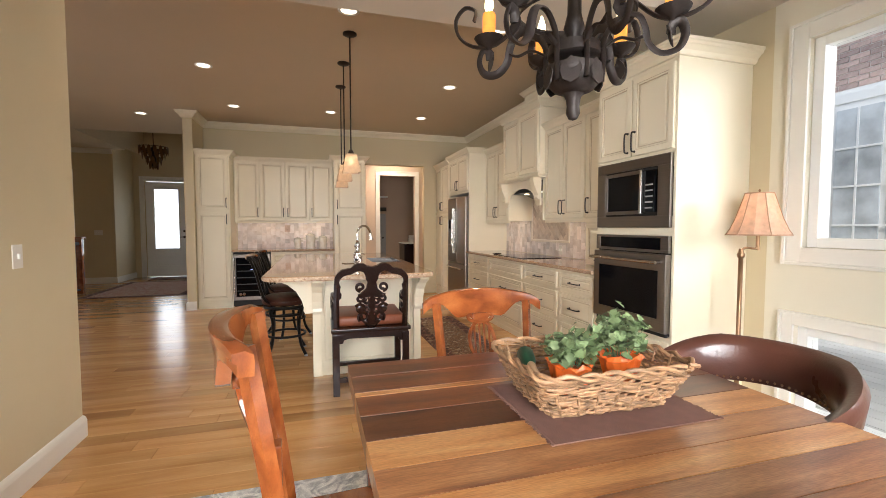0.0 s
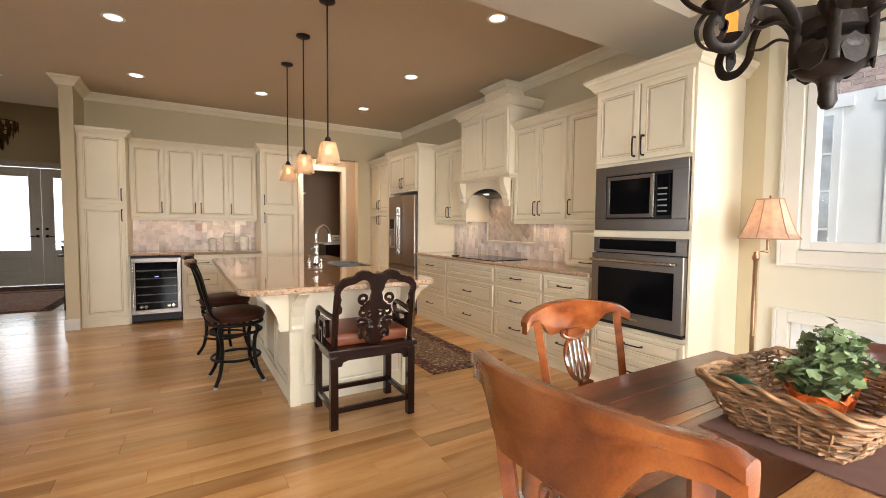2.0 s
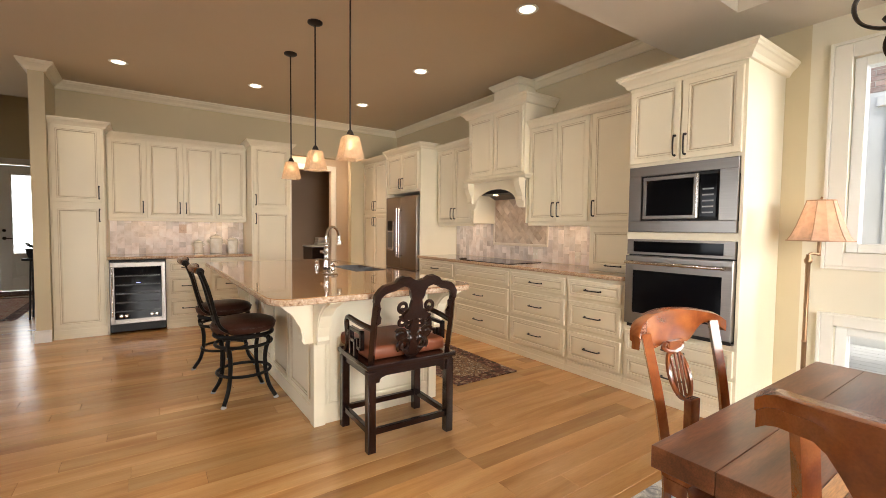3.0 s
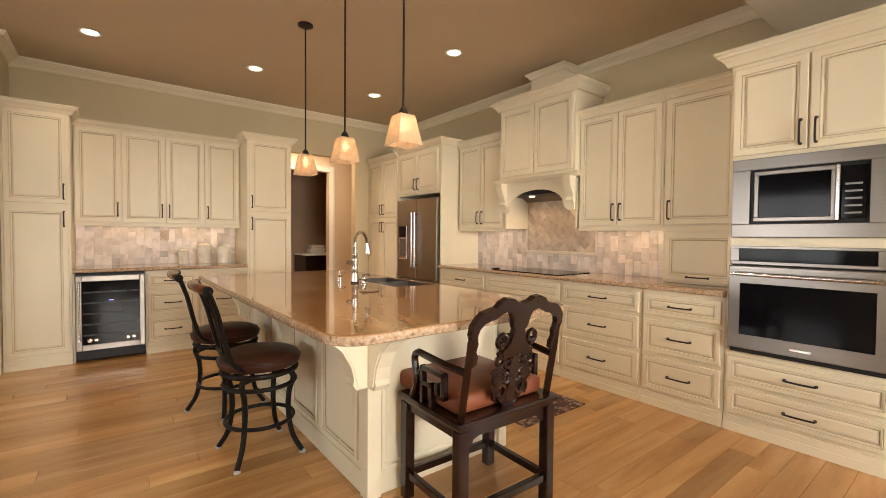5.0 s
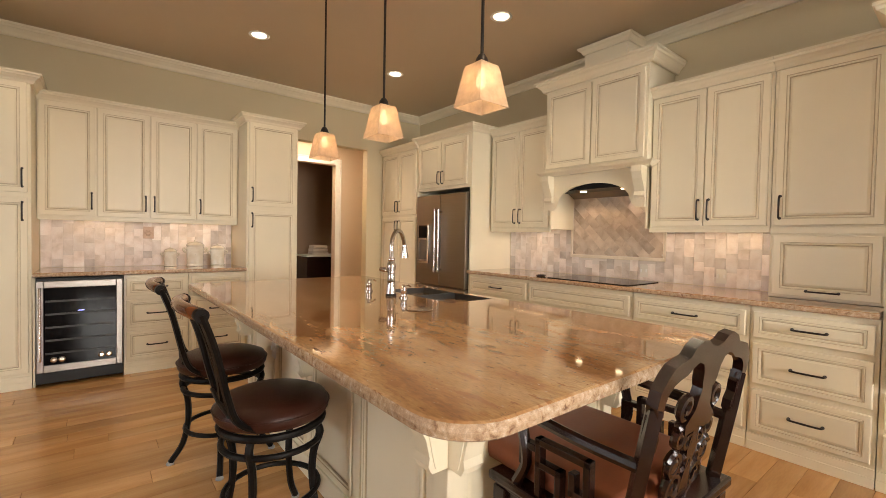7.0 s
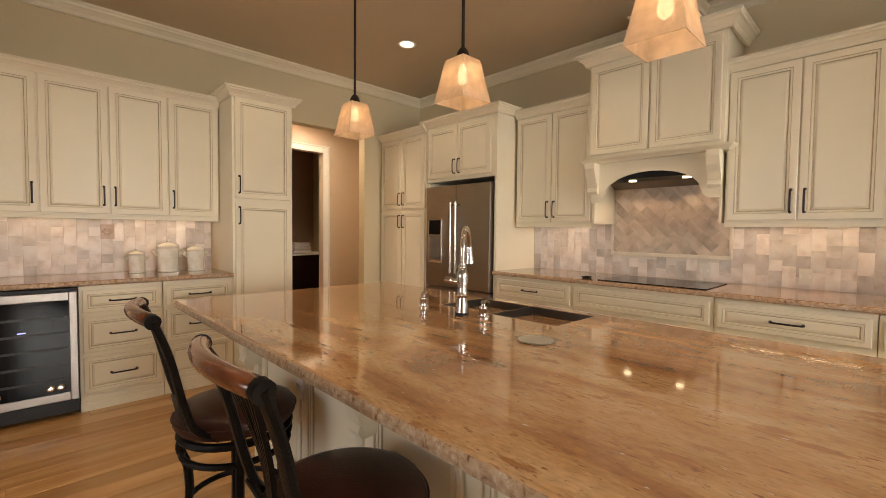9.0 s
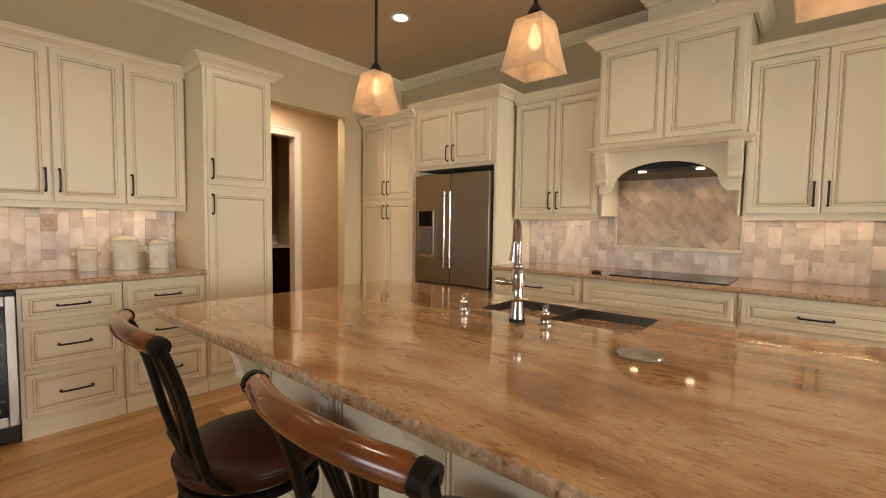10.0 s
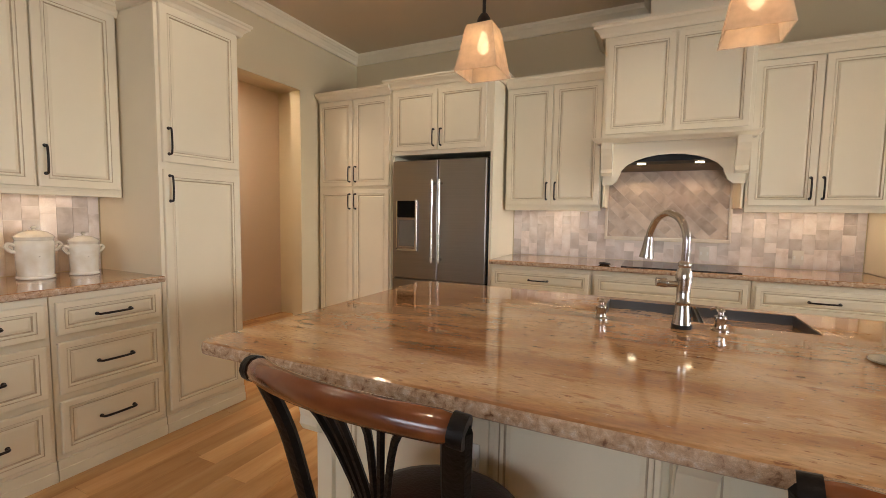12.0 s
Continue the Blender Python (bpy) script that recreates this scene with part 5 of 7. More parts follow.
bm = bmesh.new()
prism(bm, [(-0.03, 0.365), (0.03, 0.365), (0.045, 0.30), (0.085, 0.265), (0.075, 0.235), (0.035, 0.235), (0, 0.245), (-0.035, 0.235), (-0.075, 0.235), (-0.085, 0.265), (-0.045, 0.30)], 0.026, PL)
part("splat_neck", bm, ROSEWOOD, ch)
for s in (-1, 1):
    for cx, cz, r, tn, st in ((0.085, 0.315, 0.034, 1.2, -1.6), (0.085, 0.225, 0.032, 1.3, 1.0), (0.04, 0.205, 0.026, 1.0, 2.0), (0.085, 0.145, 0.04, 1.3, 0.5), (0.032, 0.14, 0.03, 1.2, 3.0), (0.06, 0.075, 0.042, 1.3, -0.8), (0.02, 0.03, 0.026, 1.0, -2.0)):
        bm = scroll(s * cx, cz, r, tn, st if s > 0 else math.pi - st, s)
        smooth(part("splat_scroll", bm, ROSEWOOD, ch))
bm = bmesh.new()
prism(bm, [(-0.105, 0.16), (-0.095, 0.11), (-0.075, 0.05), (-0.04, 0.012), (0, 0.0), (0.04, 0.012), (0.075, 0.05), (0.095, 0.11), (0.105, 0.16), (0.08, 0.175), (0.06, 0.15), (0.075, 0.115), (0.055, 0.055), (0.02, 0.03), (-0.02, 0.03), (-0.055, 0.055), (-0.075, 0.115), (-0.06, 0.15), (-0.08, 0.175)], 0.022, PL)
part("splat_outline", bm, ROSEWOOD, ch)
bm = bmesh.new()
prism(bm, [(-0.016, 0.24), (-0.03, 0.18), (-0.016, 0.12), (-0.028, 0.06), (-0.012, 0.0), (0.012, 0.0), (0.028, 0.06), (0.016, 0.12), (0.03, 0.18), (0.016, 0.24)], 0.024, PL)
part("splat_stem", bm, ROSEWOOD, ch)

# ---- dining: table, chairs, basket, lamp, chandelier ----
TABLELIGHT = ramp_mat("sapwood_plank", [(0.25, (0.32, 0.12, 0.035)), (0.5, (0.52, 0.24, 0.08)), (0.75, (0.64, 0.37, 0.16))], 0.28, (0.9, 9, 9), 2.4, fine=0.3, fine_scale=40, coat=0.3, random_from="object", random_amount=0.12, offset_random=30)
TABLEMID = ramp_mat("brown_plank", [(0.25, (0.16, 0.055, 0.022)), (0.5, (0.33, 0.135, 0.05)), (0.75, (0.48, 0.24, 0.10))], 0.28, (0.9, 9, 9), 2.4, fine=0.3, fine_scale=40, coat=0.3, random_from="object", random_amount=0.15, offset_random=30)
tb = thing("dining_table", "reclaimed wood plank dining table with thick top", "dining table")
ed = [(4.13, 3.985, 0), (3.985, 3.835, 0), (3.835, 3.80, 1), (3.80, 3.66, 0), (3.66, 3.515, 0), (3.515, 3.385, 1), (3.385, 3.27, 2), (3.27, 3.175, 1), (3.175, 3.06, 2), (3.06, 2.95, 2)]
for a, b, k in ed:
    part("plank", box(0.455, 1.69, b + 0.0006, a - 0.0006, 0.705, 0.76, 0.0022), (TABLEWOOD, TABLELIGHT, TABLEMID)[k], tb)
for x in (0.56, 1.585):
    for y in (3.05, 4.03):
        smooth(part("leg", lathe(bmesh.new(), [(0.035, 0.012), (0.04, 0.03), (0.03, 0.06), (0.045, 0.18), (0.05, 0.42), (0.04, 0.5), (0.055, 0.53), (0.055, 0.64)], 16, (x, y, 0)), HONEY, tb))
for q in ((0.6, 1.55, 3.035, 3.06), (0.6, 1.55, 4.02, 4.045), (0.545, 0.57, 3.09, 3.99), (1.575, 1.6, 3.09, 3.99)):
    part("apron", box(*q, 0.62, 0.704, 0.003), HONEY, tb)
rg = thing("dining_rug", "pale grey and white patterned rug under the table", "rug")
RUGP = ramp_mat("grey_white_rug", [(0.35, (0.30, 0.31, 0.33)), (0.5, (0.55, 0.55, 0.55)), (0.6, (0.75, 0.74, 0.71))], 0.95, (1, 1, 1), 9, detail=5, distortion=2.5, fine=0.2, fine_scale=200, bump=0.6)
part("rug_body", box(-0.35, 2.75, 1.6, 4.70, 0.0005, 0.012, 0.004), RUGP, rg)


def dining_chair(m, label, top=0.975, arch=0.042):
    """A honey wood chair with broad curved top rail and lyre splat; it faces +y at its origin."""
    c = thing("dining_chair", label, "dining chair", m, "wooden dining chairs")
    for sx in (-1, 1):
        bm = bmesh.new()
        tube(bm, spline([(sx * 0.19, -0.235, 0.012), (sx * 0.195, -0.20, 0.22), (sx * 0.20, -0.19, 0.44), (sx * 0.21, -0.215, 0.66), (sx * 0.225, -0.27, top - arch - 0.02)], 4), [0.017] * 8 + [0.021] * 9, 4)
        part("back_post", bm, HONEY, c)
        bm = bmesh.new()
        tube(bm, [(sx * 0.21, 0.21, 0.012), (sx * 0.205, 0.20, 0.42)], [0.016, 0.024], 8)
        smooth(part("leg", bm, HONEY, c))
        bm = bmesh.new()
        bx(bm, sx * 0.205 - 0.012, sx * 0.205 + 0.012, -0.19, 0.19, 0.385, 0.435, 0.003)
        part("seat_rail", bm, HONEY, c)
    for y in (-0.195, 0.19):
        part("seat_rail", box(-0.195, 0.195, y - 0.012, y + 0.012, 0.385, 0.435, 0.003), HONEY, c)
    smooth(part("seat", box(-0.225, 0.225, -0.20, 0.235, 0.437, 0.475, 0.014), HONEY, c), 50)
    # top rail: a broad curved crest with rolled ends
    bm = bmesh.new()
    rings = []
    n = 32
    for i in range(n + 1):
        s = -1 + 2 * i / n
        x = 0.29 * s
        yb = -0.275 - 0.055 * (1 - s * s) + 0.012 * abs(s) ** 6
        u = min(1, max(0, (abs(s) - 0.36) / 0.34))
        drop = 0.135 - 0.085 * u * u * (3 - 2 * u)
        zt = top - arch * s * s - 0.016 * max(0, (abs(s) - 0.85) / 0.15) ** 2
        zb = zt - drop
        th = 0.015
        ring_pts = [(x, yb - th, zb), (x, yb + th, zb), (x, yb + th * 1.1, (zb + zt) / 2), (x, yb + th, zt - 0.008), (x, yb, zt), (x, yb - th * 1.6, zt - 0.004), (x, yb - th * 1.5, zt - 0.022), (x, yb - th, (zb + zt) / 2)]
        rings.append([bm.verts.new(p) for p in ring_pts])
    skin(bm, rings)
    smooth(part("top_rail", bm, HONEY, c, "broad curved cherry top rail"), 50)
    # lyre splat
    bm = bmesh.new()
    tube(bm, [(0.062 * math.cos(2 * math.pi * i / 24), -0.27 + 0.06 * (0.5 - (0.5 + 0.5 * math.sin(2 * math.pi * i / 24))), top - 0.245 + 0.085 * math.sin(2 * math.pi * i / 24)) for i in range(24)], 0.0095, 6, True)
    smooth(part("splat_ring", bm, HONEY, c))
    for k in range(4):
        x = (k - 1.5) * 0.024
        h = 0.08 * math.sqrt(max(0.0, 1 - (x / 0.062) ** 2))
        bm = bmesh.new()
        tube(bm, [(x, -0.25, top - 0.245 - h), (x, -0.285, top - 0.245 + h)], 0.0055, 6)
        smooth(part("splat_bar", bm, HONEY, c))
    for s in (-1, 1):
        bm = bmesh.new()
        tube(bm, spline([(0, -0.292, top - 0.165), (s * 0.045, -0.295, top - 0.155), (s * 0.062, -0.3, top - 0.14), (s * 0.05, -0.3, top - 0.127), (s * 0.038, -0.3, top - 0.14)], 4), 0.009, 6)
        smooth(part("splat_scroll", bm, HONEY, c))
    part("splat_top", box(-0.04, 0.04, -0.31, -0.29, top - 0.165, top - 0.12, 0.004), HONEY, c)
    part("splat_foot", box(-0.03, 0.03, -0.235, -0.205, 0.475, top - 0.32, 0.005), HONEY, c)
    return c


dining_chair(pose(0.462, 3.605, 0.012, 0, 0, -86.5) @ Matrix.Diagonal((0.8, 1, 1, 1)), "honey cherry dining chair with curved top rail beside the table", 1.06, 0.008)
dining_chair(pose(1.09, 4.115, 0.012, 0, 0, 177), "honey cherry dining chair with lyre splat at the table end")
dining_chair(pose(1.02, 3.075, 0.012, 0, 0, 2), "honey cherry dining chair tucked under the table")

# leather barrel chair
bc = thing("barrel_chair", "dark brown leather barrel armchair with brass nailheads", "armchair", pose(1.70, 3.56, 0.012, 0, 0, 98) @ Matrix.Diagonal((0.86, 0.86, 0.98, 1)))
bm = bmesh.new()
rings = []
for i in range(-14, 15):
    a = radians(i * 8.6)
    d = Vector((math.sin(a), -math.cos(a), 0))
    s = abs(i) / 14
    zt = 0.865 - 0.13 * max(0, (s - 0.35) / 0.65) ** 1.3
    zb = 0.70 - 0.03 * s
    r = 0.30
    if s > 0.75:
        zb = zt - 0.07
    rings.append([bm.verts.new(d * rr + Vector((0, 0, z))) for rr, z in ((r, zb), (r + 0.03, zb), (r + 0.055, zb + (zt - zb) * 0.3), (r + 0.065, zt - 0.03), (r + 0.045, zt), (r + 0.015, zt - 0.006), (r - 0.005, zt - 0.04), (r - 0.008, zb + (zt - zb) * 0.3))])
skin(bm, rings)
smooth(part("backrest", bm, CHAIR_LEATHER, bc, "curved brown leather back and arms"), 60)
smooth(part("seat", box(-0.26, 0.26, -0.25, 0.27, 0.40, 0.49, 0.03), CHAIR_LEATHER, bc), 60)
bm = bmesh.new()
for i in range(-20, 21):
    a = radians(i * 5.2)
    bmesh.ops.create_icosphere(bm, subdivisions=1, radius=0.0055, matrix=Matrix.Translation((0.293 * math.sin(a), -0.293 * math.cos(a), 0.714 - 0.026 * abs(i) / 20)))
nl = part("nailheads", bm, BRASS, bc, "row of brass nailheads")
nl["kind"] = "stuff"
for x, y in ((-0.22, -0.2), (0.22, -0.2), (-0.22, 0.22), (0.22, 0.22)):
    bm = bmesh.new()
    tube(bm, [(x * 1.05, y * 1.05, 0), (x, y, 0.42)], [0.016, 0.022], 8)
    smooth(part("leg", bm, ROSEWOOD, bc))
for sx in (-1, 1):
    bm = bmesh.new()
    tube(bm, [(sx * 0.23, -0.2, 0.45), (sx * 0.2, -0.24, 0.71)], 0.012, 8)
    smooth(part("back_support", bm, IRON, bc))
    bm = bmesh.new()
    tube(bm, [(sx * 0.25, 0.15, 0.45), (sx * 0.30, 0.10, 0.69)], 0.012, 8)
    smooth(part("arm_support", bm, IRON, bc))

# placemat and wicker basket with herbs
pm = thing("placemat", "brown woven placemat with frayed edges", "placemat", pose(1.14, 3.565, 0.76))
MAT = rough_mat("brown_linen", (0.20, 0.10, 0.075), 0.95, var=0.12, scale=30, bump=0.6, bscale=500)
part("cloth", box(-0.255, 0.255, -0.2, 0.2, 0.0005, 0.004, 0.001), MAT, pm)
bm = bmesh.new()
rf = random.Random(5)
for i in range(90):
    y = -0.2 + 0.4 * i / 89
    for s in (-1, 1):
        bx(bm, s * 0.255, s * (0.258 + 0.008 * rf.random()), y - 0.0012, y + 0.0012, 0.0008, 0.003)
fr_ = part("fringe", bm, MAT, pm)
fr_["kind"] = "stuff"
bk = thing("wicker_basket", "woven wicker basket with flared sides", "basket", pose(1.135, 3.60, 0.7645, 0, 0, -2))
WICK = rough_mat("willow_strand", (0.34, 0.195, 0.10), 0.55, var=0.5, scale=30, obj_random=0.3, bump=0.3, bscale=200)


def rect_loop(hx, hy, r, n):
    pts = []
    for (cx, cy, a0) in ((hx - r, -hy + r, -90), (hx - r, hy - r, 0), (-hx + r, hy - r, 90), (-hx + r, -hy + r, 180)):
        for k in range(5):
            a = radians(a0 + 90 * k / 4)
            pts.append(Vector((cx + r * math.cos(a), cy + r * math.sin(a), 0)))
    tot = [0.0]
    for p, q in zip(pts, pts[1:] + pts[:1]):
        tot.append(tot[-1] + (q - p).length)
    out = []
    for i in range(n):
        s = tot[-1] * i / n
        k = max(j for j in range(len(pts)) if tot[j] <= s)
        p, q = pts[k], pts[(k + 1) % len(pts)]
        out.append(p.lerp(q, (s - tot[k]) / max(tot[k + 1] - tot[k], 1e-6)))
    return out


NS = 96
for r in range(17):
    f = r / 16
    hx, hy, z = 0.185 + 0.055 * f ** 0.8, 0.125 + 0.06 * f ** 0.8, 0.008 + 0.115 * f
    loop = rect_loop(hx, hy, 0.05, NS)
    bm = bmesh.new()
    pts = []
    for i, p in enumerate(loop):
        d = p.normalized()
        w = 0.005 * math.sin(2 * math.pi * i / 4 + math.pi * (r % 2)) + 0.002 * math.sin(i * 1.7 + r)
        pts.append(p + d * w + Vector((0, 0, z + 0.003 * math.sin(i * 0.9 + r * 2.1))))
    tube(bm, pts, 0.0042, 5, True)
    smooth(part("strand", bm, WICK, bk))
for lo, hi in zip(rect_loop(0.185, 0.125, 0.05, 24), rect_loop(0.24, 0.185, 0.05, 24)):
    bm = bmesh.new()
    tube(bm, [lo + Vector((0, 0, 0.004)), lo.lerp(hi, 0.6) + Vector((0, 0, 0.06)), hi + Vector((0, 0, 0.135))], 0.004, 5)
    part("stake", bm, WICK, bk)
for ph in (0, 1):
    bm = bmesh.new()
    tube(bm, [p * 1.01 + p.normalized() * 0.008 * math.sin(i * 0.8 + math.pi * ph) + Vector((0, 0, 0.132 + 0.008 * math.cos(i * 0.8 + math.pi * ph))) for i, p in enumerate(rect_loop(0.243, 0.188, 0.05, NS))], 0.0062, 6, True)
    smooth(part("rim", bm, WICK, bk, "twisted wicker rim"))
part("base", box(-0.18, 0.18, -0.12, 0.12, 0.001, 0.01, 0.003), WICK, bk)
ORANGE = rough_mat("orange_foil", (0.75, 0.14, 0.02), 0.4, var=0.2, scale=15, bump=0.6, bscale=40)
LEAF = ramp_mat("herb_leaf", [(0.3, (0.09, 0.13, 0.05)), (0.6, (0.18, 0.24, 0.11)), (0.8, (0.32, 0.38, 0.21))], 0.5, (8, 8, 8), 3, random_from="island", random_amount=0.35)


def herb(x, y, z, seed, label, spread, tall):
    rr = random.Random(seed)
    h = thing("potted_herb", label, "potted plant", pose(x, y, z), "herbs in the basket")
    bm = bmesh.new()
    lathe(bm, [(0.045, 0.0), (0.062, 0.075), (0.068, 0.08), (0.062, 0.082), (0.05, 0.07)], 20)
    for v in bm.verts:
        if v.co.z > 0.07:
            v.co.z += rr.uniform(-0.008, 0.014)
            v.co.x *= rr.uniform(0.95, 1.12)
    part("pot_wrap", bm, ORANGE, h, "crinkled orange foil wrap")
    part("soil", lathe(bmesh.new(), [(0.052, 0.064), (0.052, 0.068)], 16), rough_mat("potting_soil", (0.03, 0.02, 0.012), 0.95), h)
    bm = bmesh.new()
    stems = bmesh.new()
    for k in range(34):
        a, e = rr.uniform(0, 6.28), rr.uniform(0.15, 1.0)
        tip = Vector((math.cos(a) * spread * e, math.sin(a) * spread * e, 0.075 + tall * (1 - 0.5 * e * e) * rr.uniform(0.75, 1.1)))
        root = Vector((math.cos(a) * 0.02, math.sin(a) * 0.02, 0.066))
        tube(stems, [root, root.lerp(tip, 0.5) + Vector((0, 0, 0.02)), tip], 0.0014, 4)
        for j in range(7):
            base = root.lerp(tip, 0.45 + 0.09 * j) + Vector((rr.uniform(-1, 1), rr.uniform(-1, 1), rr.uniform(-0.6, 0.8))) * 0.014
            s = rr.uniform(0.02, 0.036)
            m = Matrix.Translation(base) @ Euler((rr.uniform(-0.9, 0.9), rr.uniform(-0.9, 0.9), rr.uniform(0, 6.28))).to_matrix().to_4x4()
            o = [(0, 0), (0.35, 0.25), (0.3, 0.55), (0.62, 0.6), (0.4, 0.85), (0, 1.15), (-0.4, 0.85), (-0.62, 0.6), (-0.3, 0.55), (-0.35, 0.25)]
            vs = [bm.verts.new(m @ Vector((px * s, py * s, 0.25 * s * abs(px)))) for px, py in o]
            bm.faces.new(vs)
    part("foliage", bm, LEAF, h, "small lobed green leaves")
    part("stems", stems, LEAF, h)


herb(1.06, 3.575, 0.80, 3, "leafy green herb in orange foil wrapped pot", 0.095, 0.10)
herb(1.255, 3.60, 0.80, 8, "bushy green herb in orange foil pot", 0.10, 0.14)
tw = thing("garden_tool", "small green garden tool with wooden handle in basket", "garden tool", pose(0.965, 3.62, 0.855, 0, 84, 75))
smooth(part("handle", lathe(bmesh.new(), [(0.010, -0.06), (0.013, -0.04), (0.011, 0.0), (0.014, 0.03), (0.011, 0.04)], 12), rough_mat("pale_wood_handle", (0.55, 0.36, 0.2), 0.5), tw))
smooth(part("blade", lathe(bmesh.new(), [(0.01, 0.04), (0.022, 0.06), (0.028, 0.12), (0.008, 0.16)], 12), rough_mat("dark_green_metal", (0.01, 0.06, 0.03), 0.4), tw))

# floor lamp
fl = thing("floor_lamp", "brass swing-arm floor lamp with peach bell shade", "floor lamp", pose(2.83, 4.475, 0))
smooth(part("base", lathe(bmesh.new(), [(0.14, 0), (0.14, 0.012), (0.11, 0.025), (0.04, 0.035), (0.018, 0.06)], 28), BRASS, fl))
smooth(part("pole", lathe(bmesh.new(), [(0.014, 0.05), (0.013, 0.6), (0.017, 0.605), (0.013, 0.61), (0.013, 1.09), (0.02, 1.10), (0.022, 1.115), (0.014, 1.13), (0.012, 1.15)], 14), BRASS, fl))
bm = bmesh.new()
tube(bm, spline([(0, 0, 1.14), (0.04, 0.0, 1.155), (0.08, -0.02, 1.15), (0.10, -0.025, 1.16)], 4), 0.007, 8)
tube(bm, [(0.10, -0.025, 1.14), (0.10, -0.025, 1.30)], 0.011, 10)
smooth(part("swing_arm", bm, BRASS, fl))
LS = shade_material("peach_fabric", (0.85, 0.58, 0.43), 0.0, 0.0)
bm = bmesh.new()
rings = []
for r, z in ((0.072, 1.485), (0.082, 1.45), (0.098, 1.40), (0.120, 1.33), (0.147, 1.265), (0.166, 1.235)):
    rings.append([bm.verts.new((0.1 + r * math.cos(radians(a)), -0.025 + r * math.sin(radians(a)), z)) for a in range(0, 360, 30)])
skin(bm, rings, caps=False)
sh = part("shade", bm, LS, fl, "peach pleated bell shade")
bm = bmesh.new()
for a in range(0, 360, 60):
    tube(bm, [(0.1 + r * math.cos(radians(a)), -0.025 + r * math.sin(radians(a)), z) for r, z in ((0.073, 1.485), (0.099, 1.40), (0.121, 1.33), (0.148, 1.265), (0.167, 1.235))], 0.003, 5)
for r, z in ((0.167, 1.235), (0.073, 1.486)):
    tube(bm, [(0.1 + r * math.cos(radians(a)), -0.025 + r * math.sin(radians(a)), z) for a in range(0, 360, 15)], 0.004, 5, True)
part("shade_trim", bm, rough_mat("tan_braid", (0.45, 0.28, 0.18), 0.8), sh)
smooth(part("finial", lathe(bmesh.new(), [(0.004, 1.30), (0.004, 1.495), (0.008, 1.50), (0.004, 1.51), (0.0, 1.513)], 10, (0.1, -0.025, 0)), BRASS, fl))
li = new("floor_lamp_bulb", bpy.data.lights.new("floor_lamp_bulb", "POINT"))
li.data.energy, li.data.color, li.data.shadow_soft_size = P_LAMP, WARM, 0.04
li.location = (2.93, 4.45, 1.37)

# wrought iron chandelier over the table
cd = thing("chandelier", "black wrought iron scroll chandelier with amber candles", "chandelier", pose(1.064, 3.587, 0))
CZ = 1.59
smooth(part("finial", lathe(bmesh.new(), [(0.0, CZ), (0.012, CZ + 0.004), (0.02, CZ + 0.02), (0.018, CZ + 0.04), (0.021, CZ + 0.06), (0.024, CZ + 0.068), (0.03, CZ + 0.075)], 16), IRON_BROWN, cd))
smooth(part("bowl", lathe(bmesh.new(), [(0.03, CZ + 0.075), (0.055, CZ + 0.085), (0.074, CZ + 0.105), (0.08, CZ + 0.135), (0.078, CZ + 0.15), (0.07, CZ + 0.15), (0.06, CZ + 0.11), (0.0, CZ + 0.09)], 24), IRON_BROWN, cd))
smooth(part("collar", lathe(bmesh.new(), [(0.068, CZ + 0.175), (0.075, CZ + 0.18), (0.072, CZ + 0.21), (0.064, CZ + 0.21)], 24), IRON_BROWN, cd))
smooth(part("stem", lathe(bmesh.new(), [(0.022, CZ + 0.10), (0.022, CZ + 0.24), (0.03, CZ + 0.26), (0.02, CZ + 0.30), (0.014, CZ + 0.6), (0.02, CZ + 0.62), (0.0, CZ + 0.65)], 14), IRON_BROWN, cd))
bm = bmesh.new()
rb = []
for i in range(36):
    a = 2 * math.pi * i / 36
    rb.append([bm.verts.new((rr * math.cos(a), rr * math.sin(a), z)) for rr, z in ((0.162, CZ + 0.285), (0.167, CZ + 0.285), (0.167, CZ + 0.325), (0.162, CZ + 0.325))])
skin(bm, rb, closed=True)
band = part("ring_band", bm, IRON_BROWN, cd, "pierced iron ring band")
bm = bmesh.new()
for i in range(18):
    a = 2 * math.pi * (i + 0.5) / 18
    m = Matrix.Rotation(a, 4, "Z") @ pose(0.1668, 0, CZ + 0.305, 0, 90, 0)
    prism(bm, [(0.008, 0), (0.003, 0.003), (0, 0.008), (-0.003, 0.003), (-0.008, 0), (-0.003, -0.003), (0, -0.008), (0.003, -0.003)], 0.001, m)
part("band_piercing", bm, TRIM, band)["kind"] = "stuff"
AMBER = shade_material("amber_candle", (1.0, 0.50, 0.10), G_AMBER, 0.0)
